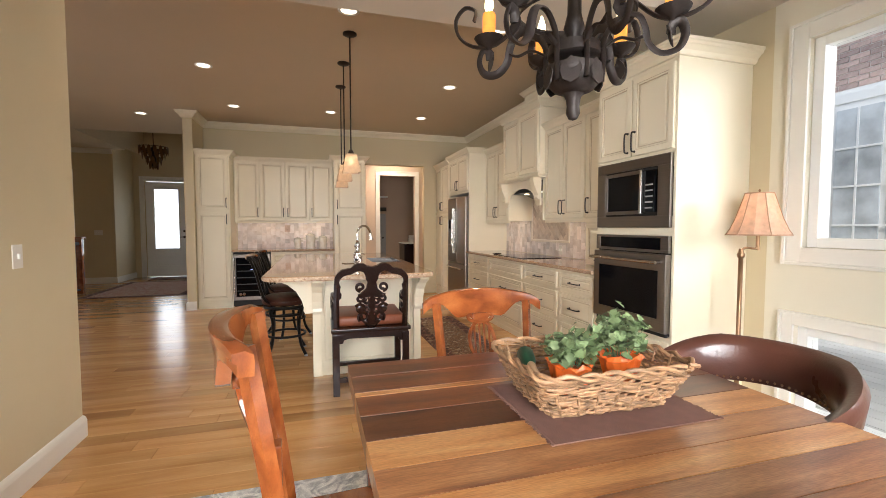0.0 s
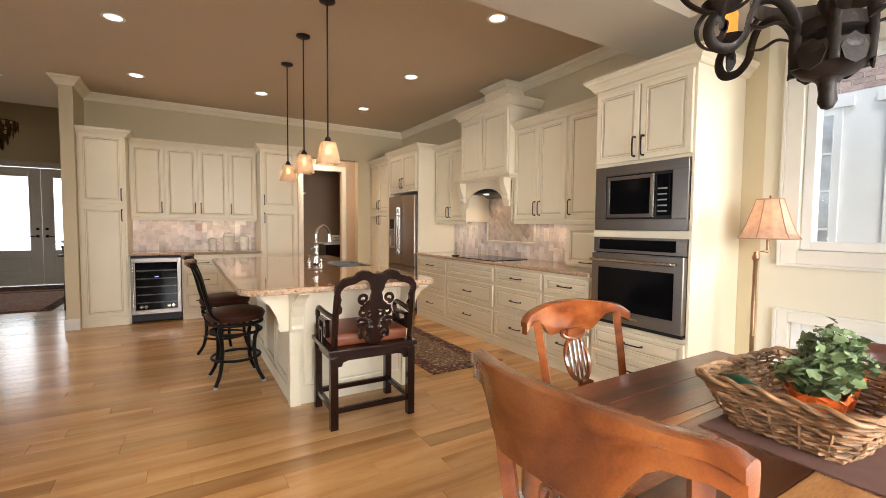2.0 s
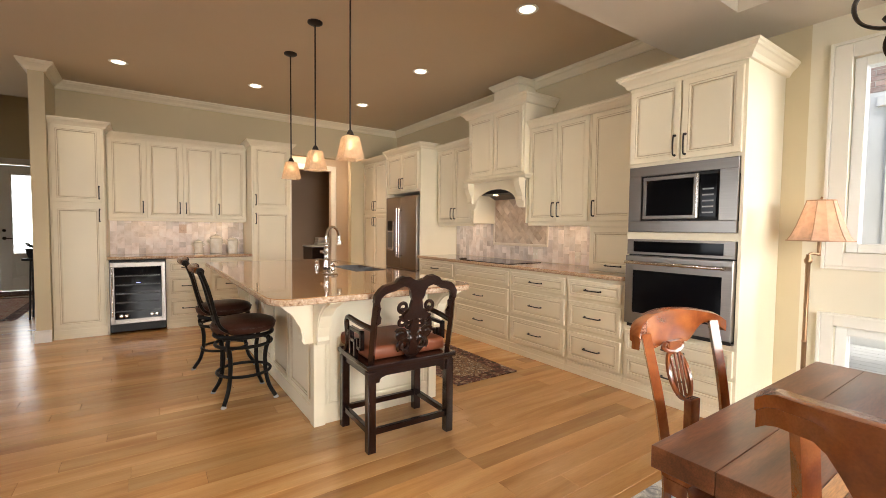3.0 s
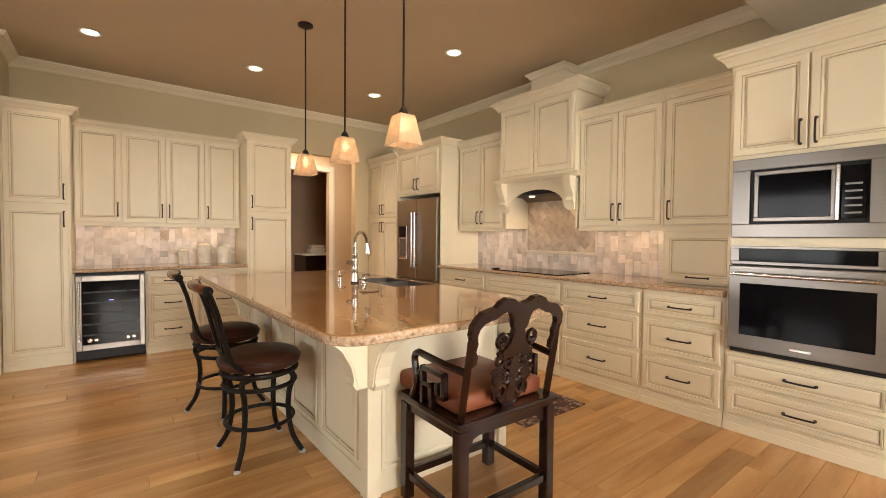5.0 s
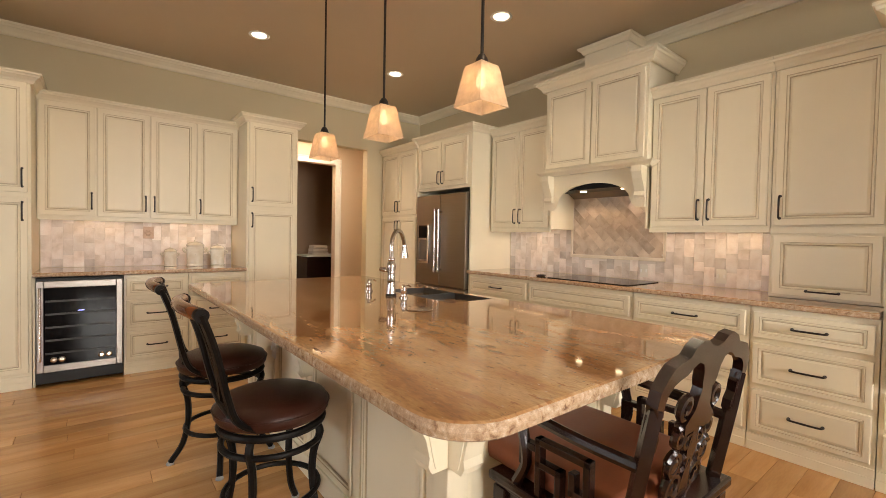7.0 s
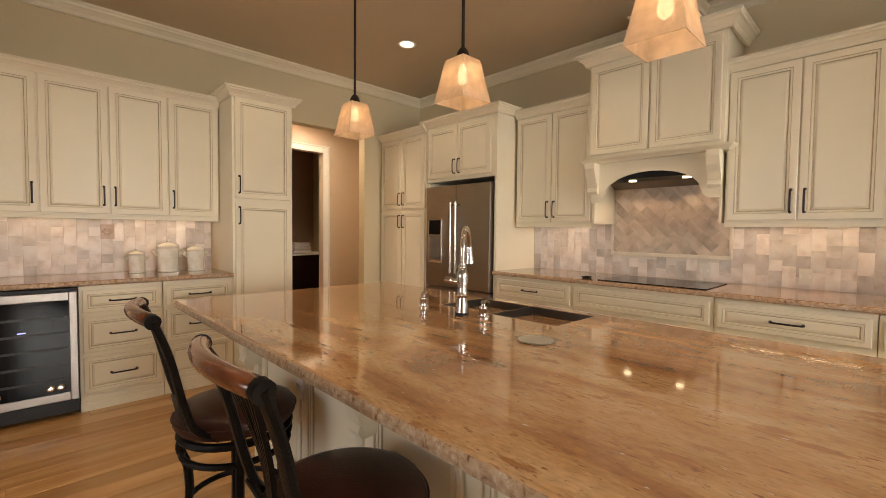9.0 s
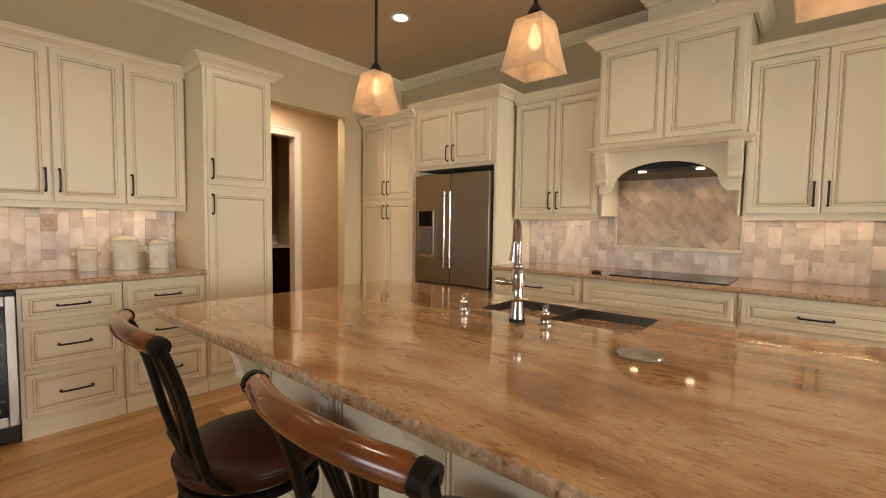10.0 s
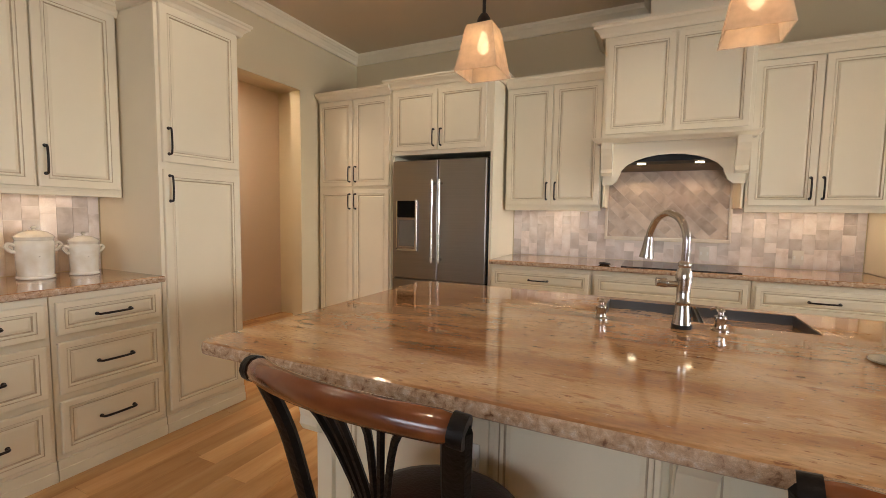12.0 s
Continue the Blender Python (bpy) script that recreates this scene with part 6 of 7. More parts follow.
for k in range(6):
    R = Matrix.Rotation(radians(60 * k + 22), 4, "Z")
    def arc(pts, r, flat=0.45, n=6, steps=5):
        return tube(bmesh.new(), [R @ p for p in spline([(a, 0, CZ + b) for a, b in pts], steps)], r, n, flat=flat)
    a1 = smooth(part("arm", arc([(0.076, 0.10), (0.079, 0.16), (0.082, 0.22), (0.12, 0.27), (0.165, 0.27), (0.185, 0.235), (0.195, 0.19), (0.225, 0.16), (0.265, 0.165), (0.282, 0.20), (0.272, 0.235), (0.252, 0.23), (0.248, 0.205)], 0.013), IRON_BROWN, cd))
    smooth(part("upper_scroll", arc([(0.165, 0.30), (0.22, 0.255), (0.29, 0.25), (0.345, 0.285), (0.36, 0.34), (0.33, 0.375), (0.295, 0.36), (0.30, 0.33)], 0.011), IRON_BROWN, cd))
    smooth(part("stay", arc([(0.075, 0.19), (0.12, 0.215), (0.16, 0.205), (0.19, 0.215)], 0.008), IRON_BROWN, cd))
    c0 = R @ Vector((0.252, 0, 0.05))
    smooth(part("drip_pan", lathe(bmesh.new(), [(0.006, CZ + 0.185), (0.012, CZ + 0.195), (0.034, CZ + 0.205), (0.046, CZ + 0.222), (0.04, CZ + 0.222), (0.026, CZ + 0.213), (0.022, CZ + 0.225)], 14, c0), IRON_BROWN, cd))
    smooth(part("candle", lathe(bmesh.new(), [(0.02, CZ + 0.222), (0.02, CZ + 0.29), (0.018, CZ + 0.296), (0.0, CZ + 0.297)], 12, c0), AMBER, cd, "amber glass candle sleeve"))
    smooth(part("bulb", lathe(bmesh.new(), [(0.006, CZ + 0.297), (0.014, CZ + 0.315), (0.013, CZ + 0.33), (0.004, CZ + 0.36), (0.0, CZ + 0.365)], 10, c0), BULB, cd))
    lf = bmesh.new()
    prism(lf, [(0, 0), (0.014, 0.012), (0.02, 0.03), (0.012, 0.05), (0, 0.062), (-0.012, 0.05), (-0.02, 0.03), (-0.014, 0.012)], 0.003, R @ pose(0.252, -0.002, CZ + 0.17, 75, 0, 90))
    part("iron_leaf", lf, IRON_BROWN, a1)
    lf = bmesh.new()
    prism(lf, [(0, 0), (0.022, 0.012), (0.03, 0.04), (0.02, 0.06), (0, 0.075), (-0.02, 0.06), (-0.03, 0.04), (-0.022, 0.012)], 0.004, R @ Matrix.Rotation(radians(30), 4, "Z") @ pose(0.077, 0, CZ + 0.085, 85, 0, 90))
    part("bowl_leaf", lf, IRON_BROWN, cd)
bm = bmesh.new()
z = CZ + 0.65
k = 0
while z < 2.93:
    tube(bm, [Matrix.Rotation(radians(90 * (k % 2)), 4, "Z") @ Vector((0.012 * math.cos(t * math.pi / 6), 0, z + 0.022 * math.sin(t * math.pi / 6))) for t in range(12)], 0.0032, 5, True)
    z += 0.034
    k += 1
tube(bm, [(0, 0, CZ + 0.6), (0, 0, 2.96)], 0.003, 5)
part("chain", bm, IRON_BROWN, cd)
smooth(part("canopy", lathe(bmesh.new(), [(0.065, 2.98), (0.065, 2.965), (0.04, 2.95), (0.01, 2.94)], 20), IRON_BROWN, cd))
li = new("chandelier_lamp", bpy.data.lights.new("chandelier_lamp", "POINT"))
li.data.energy, li.data.color, li.data.shadow_soft_size = P_CHAND, WARM, 0.2
li.location = (1.064, 3.587, 2.35)

# ---- entrance and back hall ----
FROST = glass_mat("frosted_door_glass", (0.98, 0.99, 1.0), 0.25)
for i, (x0, x1) in enumerate(((-3.755, -2.833), (-2.827, -1.905))):
    d = thing("door_%d" % (i + 1), "white front door leaf with tall frosted glass", "door", pose(x0, 15.13, 0), kind="structure")
    w = x1 - x0
    bm = bmesh.new()
    bx(bm, 0, 0.16, 0, 0.045, 0.012, 2.42, 0.003), bx(bm, w - 0.16, w, 0, 0.045, 0.012, 2.42, 0.003)
    bx(bm, 0.16, w - 0.16, 0, 0.045, 0.012, 0.24, 0.003), bx(bm, 0.16, w - 0.16, 0, 0.045, 2.27, 2.42, 0.003), bx(bm, 0.16, w - 0.16, 0, 0.045, 0.60, 0.70, 0.003)
    part("leaf", bm, WHITE, d)
    part("lower_panel", panel_bm(w - 0.32, 0.36, 0.05, 0.012, 0.16, 0.24, 0.03), [WHITE, WHITE], d)
    p = part("pane", box(0.19, w - 0.19, 0.02, 0.026, 0.73, 2.24), FROST, d, "frosted bright glass")
    p.visible_shadow = False
    bm = bmesh.new()
    bx(bm, 0.16, 0.19, -0.006, 0.05, 0.70, 2.27, 0.003), bx(bm, w - 0.19, w - 0.16, -0.006, 0.05, 0.70, 2.27, 0.003), bx(bm, 0.19, w - 0.19, -0.006, 0.05, 0.70, 0.73, 0.003), bx(bm, 0.19, w - 0.19, -0.006, 0.05, 2.24, 2.27, 0.003)
    part("glass_bead", bm, WHITE, d)
    hx = w - 0.07 if i == 0 else 0.07
    bm = bmesh.new()
    lathe(bm, [(0.03, 0), (0.03, 0.008), (0.012, 0.012), (0.012, 0.05)], 14)
    for v in bm.verts:
        v.co = Vector((v.co.x + hx, -v.co.z, v.co.y + 1.02))
    tube(bm, [(hx, -0.045, 1.02), (hx + (-0.12 if i == 0 else 0.12), -0.05, 1.015)], 0.009, 8)
    smooth(part("door_handle", bm, BRONZE, d, "dark bronze lever"))
    bm = bmesh.new()
    lathe(bm, [(0.028, 0), (0.028, 0.01), (0.02, 0.016)], 14)
    for v in bm.verts:
        v.co = Vector((v.co.x + hx, -v.co.z, v.co.y + 1.17))
    smooth(part("deadbolt", bm, BRONZE, d))
bm = bmesh.new()
casing_rect(bm, "y", 15.1, -3.76, -1.9, 0.0, 2.44, 0.09, 0.018, -1, True)
tagged(part("front_door_trim", bm, TRIM), "white casing around the front doors", "trim", kind="structure")
bm = bmesh.new()
casing_rect(bm, "y", 11.75, 1.69, 2.45, 0.0, 2.38, 0.075, 0.018, -1, True)
tagged(part("hall_door_trim", bm, TRIM), "white casing around the utility doorway", "trim", kind="structure")


def patterned_rug(name, label, x0, x1, y0, y1, ground, field, accent, scale):
    r = thing(name, label, "rug")
    part("border", box(x0, x1, y0, y1, 0.0005, 0.009, 0.003), ground, r)
    part("field", box(x0 + 0.14, x1 - 0.14, y0 + 0.14, y1 - 0.14, 0.009, 0.0105), ramp_mat(name + "_pattern", [(0.36, field), (0.46, accent), (0.55, field), (0.62, (0.45, 0.36, 0.25))], 0.95, (1, 1, 1), scale, detail=3, distortion=3.0, fine=0.25, fine_scale=220, bump=0.5), r)
    return r


DARKRUG = ramp_mat("dark_rug_border", [(0.4, (0.045, 0.025, 0.02)), (0.55, (0.16, 0.05, 0.035)), (0.62, (0.30, 0.22, 0.14))], 0.95, (1, 1, 1), 14, detail=3, distortion=2, fine=0.2, fine_scale=220, bump=0.5)
patterned_rug("entrance_rug", "red and cream oriental rug with dark border", -3.75, -2.0, 11.55, 14.0, DARKRUG, (0.34, 0.09, 0.07), (0.55, 0.45, 0.34), 6)
patterned_rug("doormat", "dark oriental doormat before the front doors", -3.5, -2.2, 14.3, 14.95, DARKRUG, (0.05, 0.03, 0.025), (0.2, 0.08, 0.05), 9)
patterned_rug("kitchen_runner", "dark floral runner between island and range", 1.53, 2.2, 6.35, 8.3, DARKRUG, (0.06, 0.028, 0.02), (0.30, 0.17, 0.09), 11)

# stair rail at the edge of the great room
sr = thing("stair_railing", "wooden newel post with black iron balusters", "railing")
smooth(part("newel_post", box(-4.06, -3.95, 12.35, 12.46, 0.0, 1.05, 0.006), HONEY, sr))
part("newel_cap", box(-4.09, -3.92, 12.32, 12.49, 1.05, 1.09, 0.008), HONEY, sr)
part("handrail", box(-4.04, -3.97, 10.6, 12.35, 0.93, 0.99, 0.012), BLACK, sr)
part("bottom_rail", box(-4.03, -3.98, 10.6, 12.35, 0.06, 0.09, 0.004), BLACK, sr)
part("end_post", box(-4.05, -3.96, 10.52, 10.6, 0.0, 1.02, 0.006), HONEY, sr)
for i in range(14):
    y = 10.7 + i * 0.12
    part("baluster", box(-4.012, -3.998, y - 0.007, y + 0.007, 0.09, 0.93), IRON, sr)

# plant on a stand by the entrance
ps = thing("plant_stand", "tall black plant stand beside the entrance", "plant stand", pose(-1.78, 11.6, 0))
smooth(part("top", lathe(bmesh.new(), [(0.15, 0.80), (0.15, 0.825)], 20), BLACK, ps))
for k in range(3):
    a = radians(120 * k)
    bm = bmesh.new()
    tube(bm, [(0.13 * math.cos(a), 0.13 * math.sin(a), 0.0), (0.09 * math.cos(a), 0.09 * math.sin(a), 0.8)], 0.012, 6)
    part("leg", bm, BLACK, ps)
pp = thing("potted_plant", "dark leafy house plant in a black pot", "potted plant", pose(-1.78, 11.6, 0.826))
smooth(part("pot", lathe(bmesh.new(), [(0.08, 0), (0.11, 0.12), (0.115, 0.13), (0.1, 0.128), (0.09, 0.1)], 18), BLACK, pp))
rr = random.Random(11)
bm = bmesh.new()
for k in range(34):
    a, l_ = rr.uniform(0, 6.28), rr.uniform(0.16, 0.34)
    lift = rr.uniform(0.5, 1.2)
    m = Matrix.Translation((0, 0, 0.12)) @ Matrix.Rotation(a, 4, "Z")
    prev = None
    for i in range(6):
        t = i / 5
        w = 0.022 * math.sin(math.pi * (0.12 + 0.86 * t))
        x, zz = l_ * t * 0.8, l_ * lift * (t - 0.75 * t * t)
        q = [bm.verts.new(m @ Vector((x, s * w, zz))) for s in (-1, 1)]
        if prev:
            bm.faces.new((prev[0], prev[1], q[1], q[0]))
        prev = q
part("foliage", bm, ramp_mat("dark_leaf", [(0.3, (0.012, 0.03, 0.008)), (0.7, (0.05, 0.10, 0.03))], 0.4, (5, 5, 5), 3, random_from="island", random_amount=0.3), pp)

# entrance chandelier of tiered bronze drops
ec = thing("entrance_chandelier", "tiered dark bronze leaf chandelier in the entrance", "chandelier", pose(-2.98, 13.3, 0))
part("rod", tube(bmesh.new(), [(0, 0, 3.74), (0, 0, 3.0)], 0.008, 6), BRONZE, ec)
smooth(part("hub", lathe(bmesh.new(), [(0.02, 3.02), (0.06, 2.98), (0.05, 2.6), (0.0, 2.56)], 12), BRONZE, ec))
OLDGOLD = rough_mat("old_gold_leaf", (0.16, 0.09, 0.04), 0.45, 0.7, var=0.3, scale=9)
for r, z, n in ((0.27, 3.0, 16), (0.21, 2.9, 12), (0.14, 2.78, 9), (0.08, 2.68, 6)):
    bm = bmesh.new()
    tube(bm, [(r * math.cos(2 * math.pi * i / 24), r * math.sin(2 * math.pi * i / 24), z) for i in range(24)], 0.008, 5, True)
    part("tier_ring", bm, BRONZE, ec)
    for i in range(n):
        a = 2 * math.pi * i / n
        bm = bmesh.new()
        prism(bm, [(0, 0.02), (0.03, -0.02), (0.035, -0.09), (0, -0.16), (-0.035, -0.09), (-0.03, -0.02)], 0.006, Matrix.Rotation(a, 4, "Z") @ pose(r, 0, z, 90, 0, 90))
        part("leaf_drop", bm, OLDGOLD, ec)

# utility room seen through the hall
ut = thing("coat_rack", "dark wall rail with iron hooks and shelf", "coat rack", pose(1.62, 13.6, 0))
part("board", box(-0.6, 0.5, -0.03, 0.0, 1.68, 1.78, 0.004), ROSEWOOD, ut)
part("shelf", box(-0.6, 0.5, -0.28, 0.0, 2.02, 2.05, 0.004), TRIM, ut)
for i in range(5):
    bm = bmesh.new()
    tube(bm, spline([(-0.45 + i * 0.21, -0.03, 1.74), (-0.45 + i * 0.21, -0.08, 1.70), (-0.45 + i * 0.21, -0.09, 1.74)], 4), 0.007, 6)
    part("hook", bm, IRON, ut)
ud = thing("utility_door", "closed grey painted utility room door with dark knob", "door", pose(1.3, 13.57, 0))
part("leaf", box(0, 0.8, 0, 0.028, 0.01, 1.62, 0.003), rough_mat("grey_paint", (0.25, 0.24, 0.22), 0.5), ud)
smooth(part("knob", lathe(bmesh.new(), [(0.01, 0.0), (0.028, 0.03), (0.02, 0.055), (0.0, 0.06)], 12), BRONZE, ud)).matrix_basis = pose(0.72, 0.0, 1.0, 90, 0, 0)
uc = thing("utility_cabinet", "dark wood cabinet with white top in utility room", "cabinet", pose(2.45, 12.9, 0))
part("body", box(0, 0.9, 0, 0.65, 0.0, 0.86, 0.004), ROSEWOOD, uc)
part("top", box(-0.02, 0.92, -0.02, 0.66, 0.86, 0.89, 0.004), TRIM, uc)
tl = thing("folded_towels", "stack of folded white towels on the cabinet", "towels", pose(2.78, 13.2, 0.89))
for i in range(3):
    smooth(part("towel", box(-0.16 + 0.01 * i, 0.16 - 0.01 * i, -0.12, 0.12, i * 0.06, i * 0.06 + 0.058, 0.02), rough_mat("white_towel", (0.7, 0.64, 0.58), 0.95, bump=0.5, bscale=300) if i == 0 else bpy.data.materials["white_towel"], tl))
# unseen lamp and glowing lens, added to brighten the back hall walls
area_lamp("hall_ceiling_lamp", (1.9, 11.2, 2.73), (1.9, 11.2, 0), 0.25, 0.25, P_HALL, (1.0, 0.76, 0.52))
hl = thing("hall_ceiling_light", "small round glowing disc added unseen to light the hall", "ceiling light", pose(1.9, 11.2, 2.75))
part("lens", lathe(bmesh.new(), [(0.07, -0.001), (0.07, -0.012), (0.05, -0.018)], 18), bpy.data.materials["downlight_glow"], hl)

# ---- outside the dining window: covered porch and brick wing ----
BRICK = ramp_mat("pink_brick", [(0.3, (0.48, 0.32, 0.27)), (0.6, (0.62, 0.48, 0.42)), (0.8, (0.72, 0.62, 0.56))], 0.85, (6, 6, 6), 2, random_from="object", random_amount=0.2, fine=0.2, bump=0.3)
wg = thing("brick_wing", "pale red brick house wing with white framed windows", "house")
part("wall", box(6.6, 6.9, -4, 9.5, -0.3, 2.95), WHITE, wg, "white panelled lower wall")
part("upper_wall", box(6.62, 6.9, -4, 9.5, 2.95, 3.95), GROUT, wg)
part("eave", box(6.3, 6.95, -4, 9.5, 3.95, 4.1), WHITE, wg)
for i in range(6):
    y0 = -1.0 + i * 1.55
    w = part("window", box(6.56, 6.6, y0, y0 + 1.15, 0.75, 2.78, 0.004), WHITE, wg)
    for a, b in ((0.08, 0.54), (0.61, 1.07)):
        # pale mottled base colour paints the sky's reflection onto the panes
        part("pane", box(6.54, 6.56, y0 + a, y0 + b, 0.83, 2.70), rough_mat("painted_reflection_pane", (0.52, 0.55, 0.56), 0.08, 0.0, var=0.4, scale=3) if i == 0 and a < 0.2 else bpy.data.materials["painted_reflection_pane"], w)
    for c in (0.31, 0.84):
        part("muntin", box(6.532, 6.54, y0 + c - 0.012, y0 + c + 0.012, 0.83, 2.70, 0.002), WHITE, w)
    for h in (1.3, 1.77, 2.23):
        part("muntin", box(6.53, 6.54, y0 + 0.08, y0 + 1.07, h - 0.012, h + 0.012, 0.002), WHITE, w)
    part("header_trim", box(6.55, 6.6, y0 - 0.1, y0 + 1.25, 2.78, 2.9, 0.004), WHITE, w)
bm0 = bmesh.new()
bx(bm0, -0.012, 0.0, -0.1, 0.1, -0.028, 0.028, 0.002)
bmesh.ops.recalc_face_normals(bm0, faces=bm0.faces)
brick_mesh = bpy.data.meshes.new("brick")
bm0.to_mesh(brick_mesh)
bm0.free()
brick_mesh.materials.append(BRICK)
for r in range(14):
    for c in range(20):
        b = new("brick", brick_mesh)
        b.parent = wg
        b.location = (6.62, 2.6 + 0.212 * c + (0.106 if r % 2 else 0), 2.99 + r * 0.066)
pc = thing("porch_roof", "white boarded porch ceiling outside the window", "porch")
for i in range(4):
    part("board", box(3.45 + i * 0.3, 3.45 + i * 0.3 + 0.294, -4, 9.5, 2.86, 2.9, 0.003), WHITE, pc)
pc2 = thing("porch_deck", "pale grey boarded porch deck outside the window", "deck")
for i in range(18):
    part("board", box(3.42 + i * 0.17, 3.42 + i * 0.17 + 0.163, -4, 9.5, -0.12, -0.06, 0.003), rough_mat("weathered_deck", (0.62, 0.61, 0.58), 0.7, var=0.1, scale=3, obj_random=0.08) if i == 0 else bpy.data.materials["weathered_deck"], pc2)
HAZE = glow_mat("bright_overcast", (0.95, 0.98, 1.0), G_SKY)
for nm, q in (("backdrop_front", (-9, 4, 22.0, 22.1, -0.3, 8)), ("backdrop_west", (-14.1, -14, -4, 18, -0.3, 8)), ("backdrop_south", (-9, 9, -8.1, -8, -0.3, 8))):
    tagged(part(nm, box(*q), HAZE), "bright overcast distance", "backdrop", kind="structure")

# ---- tiles of the backsplashes ----
def tile_mesh(name, w, h, t, material):
    bm = bmesh.new()
    bx(bm, -w / 2, w / 2, -t, 0, -h / 2, h / 2, 0.0012)
    bmesh.ops.recalc_face_normals(bm, faces=bm.faces)
    me = bpy.data.meshes.new(name)
    bm.to_mesh(me)
    bm.free()
    me.materials.append(material)
    return me


def splash(name, label, m, length, z0, z1, skip=None):
    """Upright staggered tiles on a bed of grout; local x along the wall, facing -y."""
    s = tagged(new(name), label, "backsplash", kind="structure")
    s.matrix_basis = m
    bm = bmesh.new()
    if skip:
        a, b, c, d = skip
        for q in ((0, a, z0, z1), (b, length, z0, z1), (a, b, z0, c)):
            bx(bm, q[0], q[1], -0.003, 0.0, q[2], q[3])
    else:
        bx(bm, 0, length, -0.003, 0, z0, z1)
    part("grout", bm, GROUT, s)
    w, g = 0.0745, 0.0015
    meshes = {}
    rr = random.Random(len(name))
    cols = int(length / (w + g)) + 1
    for c in range(cols):
        xa, xb = c * (w + g), min(c * (w + g) + w, length)
        if xb - xa < 0.012:
            continue
        z = z0 + 0.001
        first = (0.146, 0.073, 0.110)[c % 3]
        hh = first
        while z < z1 - 0.006:
            h = min(hh, z1 - z)
            hh = 0.146 if rr.random() > 0.3 else 0.073
            cx, cz = (xa + xb) / 2, z + h / 2
            z += h + g
            if h < 0.008 or (skip and skip[0] - 0.01 < cx < skip[1] + 0.01 and cz > skip[2]):
                continue
            key = (round(xb - xa, 3), round(h, 3))
            if key not in meshes:
                meshes[key] = tile_mesh("tile", key[0], key[1], 0.006, TILE)
            t = new("tile", meshes[key])
            t.parent = s
            t.location = (cx, 0.0, cz)
    return s


splash("backsplash_north", "tumbled stone tiles above the north counter", pose(-0.92, N_Y - 0.0005, 0), 1.575, 0.916, 1.372)
nic = (8.682 - 7.86, 8.682 - 6.925, 1.085, 1.9)
sp = splash("backsplash_east", "tumbled stone tiles along the range counter", pose(E_X - 0.0005, 8.682, 0, 0, 0, -90), 8.682 - 6.125, 0.916, 1.36, nic)
# framed panel of diagonal tiles behind the cooktop
pn = thing("tile_panel", "framed panel of diagonal stone tiles", "tile panel", pose(E_X - 0.0005, 7.86, 0, 0, 0, -90))
TILE_TAN = ramp_mat("tan_travertine", [(0.3, (0.45, 0.35, 0.265)), (0.5, (0.61, 0.50, 0.395)), (0.7, (0.71, 0.61, 0.51))], 0.42, (6, 6, 6), 1.4, fine=0.12, fine_scale=50, random_from="object", random_amount=0.16, offset_random=30, bump=0.2)
PENCIL = rough_mat("cream_stone_moulding", (0.80, 0.72, 0.60), 0.45, var=0.1, scale=12)
PW, PZ0, PZ1 = 0.935, 1.088, 1.84
part("grout", box(0, PW, -0.003, 0, PZ0, PZ1), GROUT, pn)
for q in ((0, PW, PZ0, PZ0 + 0.028), (0, 0.022, PZ0 + 0.028, PZ1), (PW - 0.022, PW, PZ0 + 0.028, PZ1)):
    part("pencil_trim", box(q[0], q[1], -0.02, 0, q[2], q[3], 0.006), PENCIL, pn, "cream stone pencil moulding")


def clip_poly(poly, f):
    out = []
    for i, p in enumerate(poly):
        q = poly[(i + 1) % len(poly)]
        a, b = f(p), f(q)
        if a >= 0:
            out.append(p)
        if a * b < 0:
            t = a / (a - b)
            out.append((p[0] + (q[0] - p[0]) * t, p[1] + (q[1] - p[1]) * t))
    return out


c45 = math.sqrt(0.5)
L2, W1 = 0.1508, 0.0748
k = 0
for i in range(-14, 15):
    for j in range(-9, 10):
        u0, v0 = i * 0.076, j * 0.152 + (i % 2) * 0.076
        poly = [(PW / 2 + (u - v) * c45, (PZ0 + PZ1) / 2 + (u + v) * c45) for u, v in ((u0, v0), (u0 + W1, v0), (u0 + W1, v0 + L2), (u0, v0 + L2))]
        for f in (lambda p: p[0] - 0.024, lambda p: PW - 0.024 - p[0], lambda p: p[1] - PZ0 - 0.03, lambda p: PZ1 - p[1]):
            poly = clip_poly(poly, f) if len(poly) > 2 else []
        if len(poly) < 3:
            continue
        area = abs(sum(poly[n_][0] * poly[(n_ + 1) % len(poly)][1] - poly[(n_ + 1) % len(poly)][0] * poly[n_][1] for n_ in range(len(poly)))) / 2
        if area < 0.0006:
            continue
        part("tile", prism(bmesh.new(), poly, 0.006, pose(0, -0.0005, 0, 90, 0, 0)), TILE_TAN, pn)

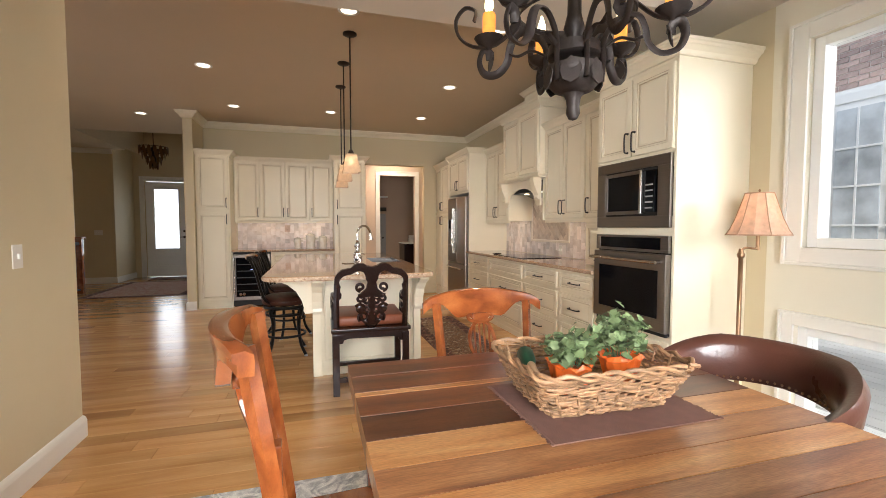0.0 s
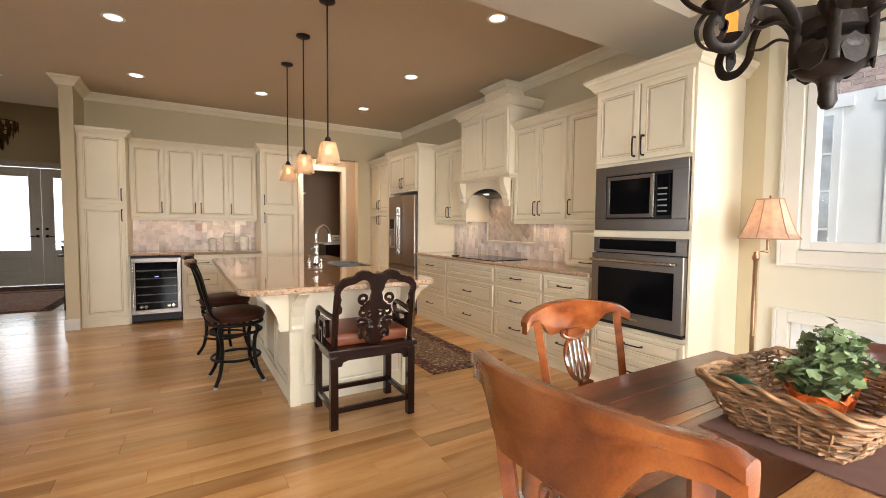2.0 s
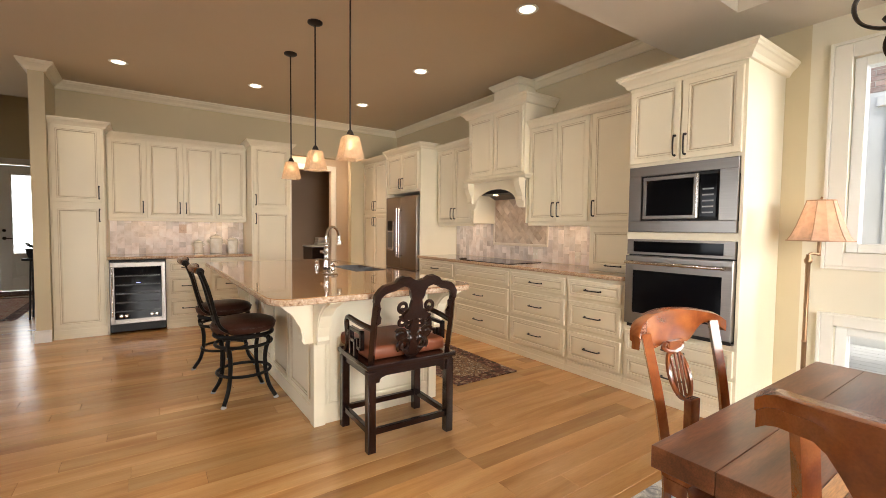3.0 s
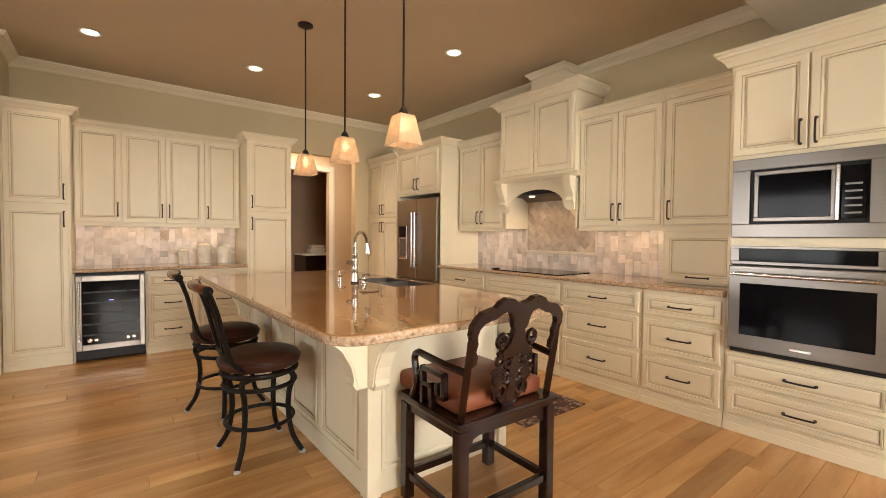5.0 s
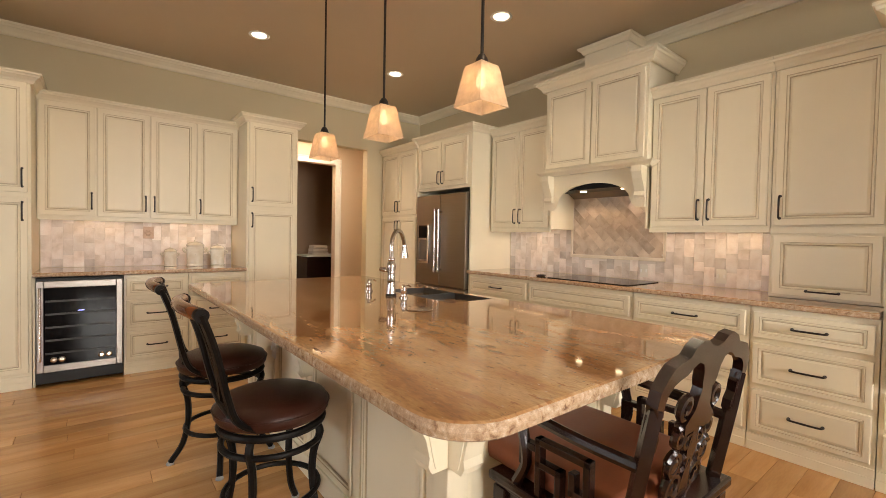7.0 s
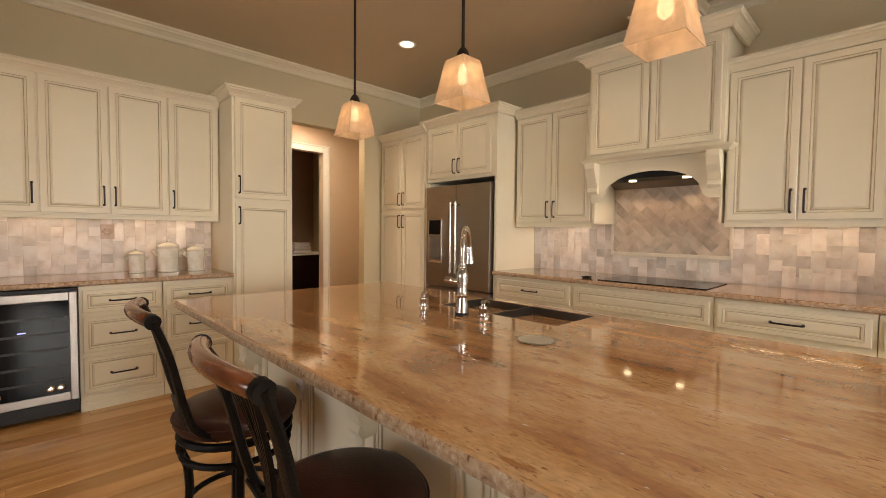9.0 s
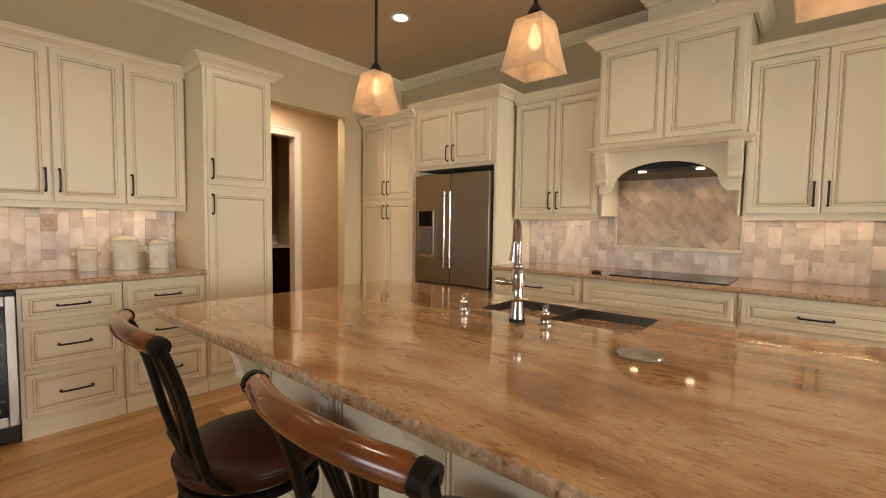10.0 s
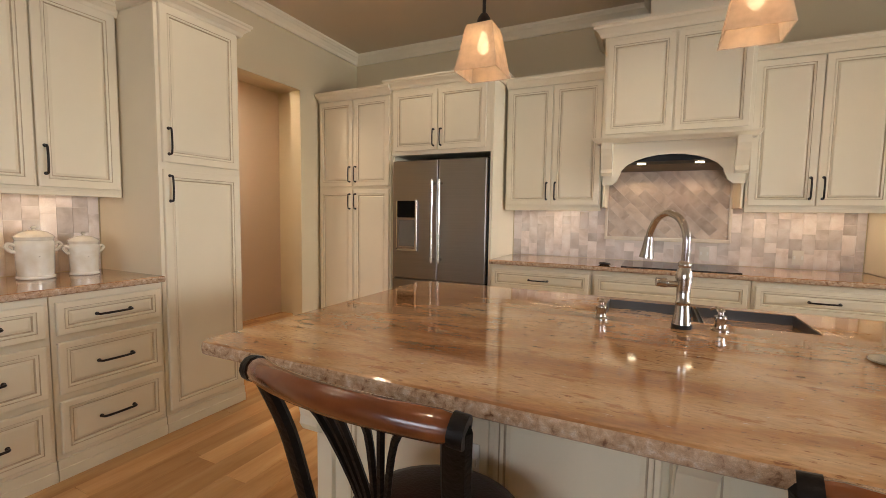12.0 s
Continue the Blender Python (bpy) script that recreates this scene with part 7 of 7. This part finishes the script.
# ---- oak floor boards, laid along x ----
floor_ob = bpy.data.objects["floor"]
rb = random.Random(21)
BW, BG = 0.132, 0.0012
near = []
far_bm_v, far_bm_f = [], []
board_cache = {}
y = 0.5
while y < 15.1:
    x = -6.5 - rb.uniform(0, 1.2)
    while x < 3.4:
        ln = round(rb.uniform(0.7, 2.1) / 0.1) * 0.1
        a, b = max(x, -6.5), min(x + ln - BG, 3.38)
        x += ln
        if b - a < 0.05:
            continue
        near_zone = a > -3.6 and b < 3.0 and 3.0 < y < 9.9
        if near_zone and len(near) < 296:
            key = round(b - a, 4)
            if key not in board_cache:
                bm = bmesh.new()
                bx(bm, -key / 2, key / 2, -BW / 2, BW / 2, -0.012, 0.0)
                top = [e for e in bm.edges if all(v.co.z > -0.001 for v in e.verts)]
                bmesh.ops.bevel(bm, geom=top, offset=0.0012, segments=1, affect="EDGES")
                bmesh.ops.recalc_face_normals(bm, faces=bm.faces)
                me = bpy.data.meshes.new("floor_board")
                bm.to_mesh(me)
                bm.free()
                me.materials.append(OAK)
                board_cache[key] = me
            o = new("floor_board", board_cache[key])
            o.parent = floor_ob
            o.location = ((a + b) / 2, y + BW / 2, 0.0)
            near.append(o)
        else:
            n0 = len(far_bm_v)
            e = 0.0012
            far_bm_v += [(a, y, -0.012), (b, y, -0.012), (b, y + BW, -0.012), (a, y + BW, -0.012), (a, y, -e), (b, y, -e), (b, y + BW, -e), (a, y + BW, -e), (a + e, y + e, 0), (b - e, y + e, 0), (b - e, y + BW - e, 0), (a + e, y + BW - e, 0)]
            for q in ((0, 1, 5, 4), (1, 2, 6, 5), (2, 3, 7, 6), (3, 0, 4, 7), (4, 5, 9, 8), (5, 6, 10, 9), (6, 7, 11, 10), (7, 4, 8, 11), (8, 9, 10, 11)):
                far_bm_f.append(tuple(n0 + i for i in q))
    y += BW + BG
me = bpy.data.meshes.new("floor_boards")
me.from_pydata(far_bm_v, [], far_bm_f)
me.materials.append(OAK_FAR)
fb = new("floor_boards", me)
fb.parent = floor_ob
fb["kind"] = "stuff"
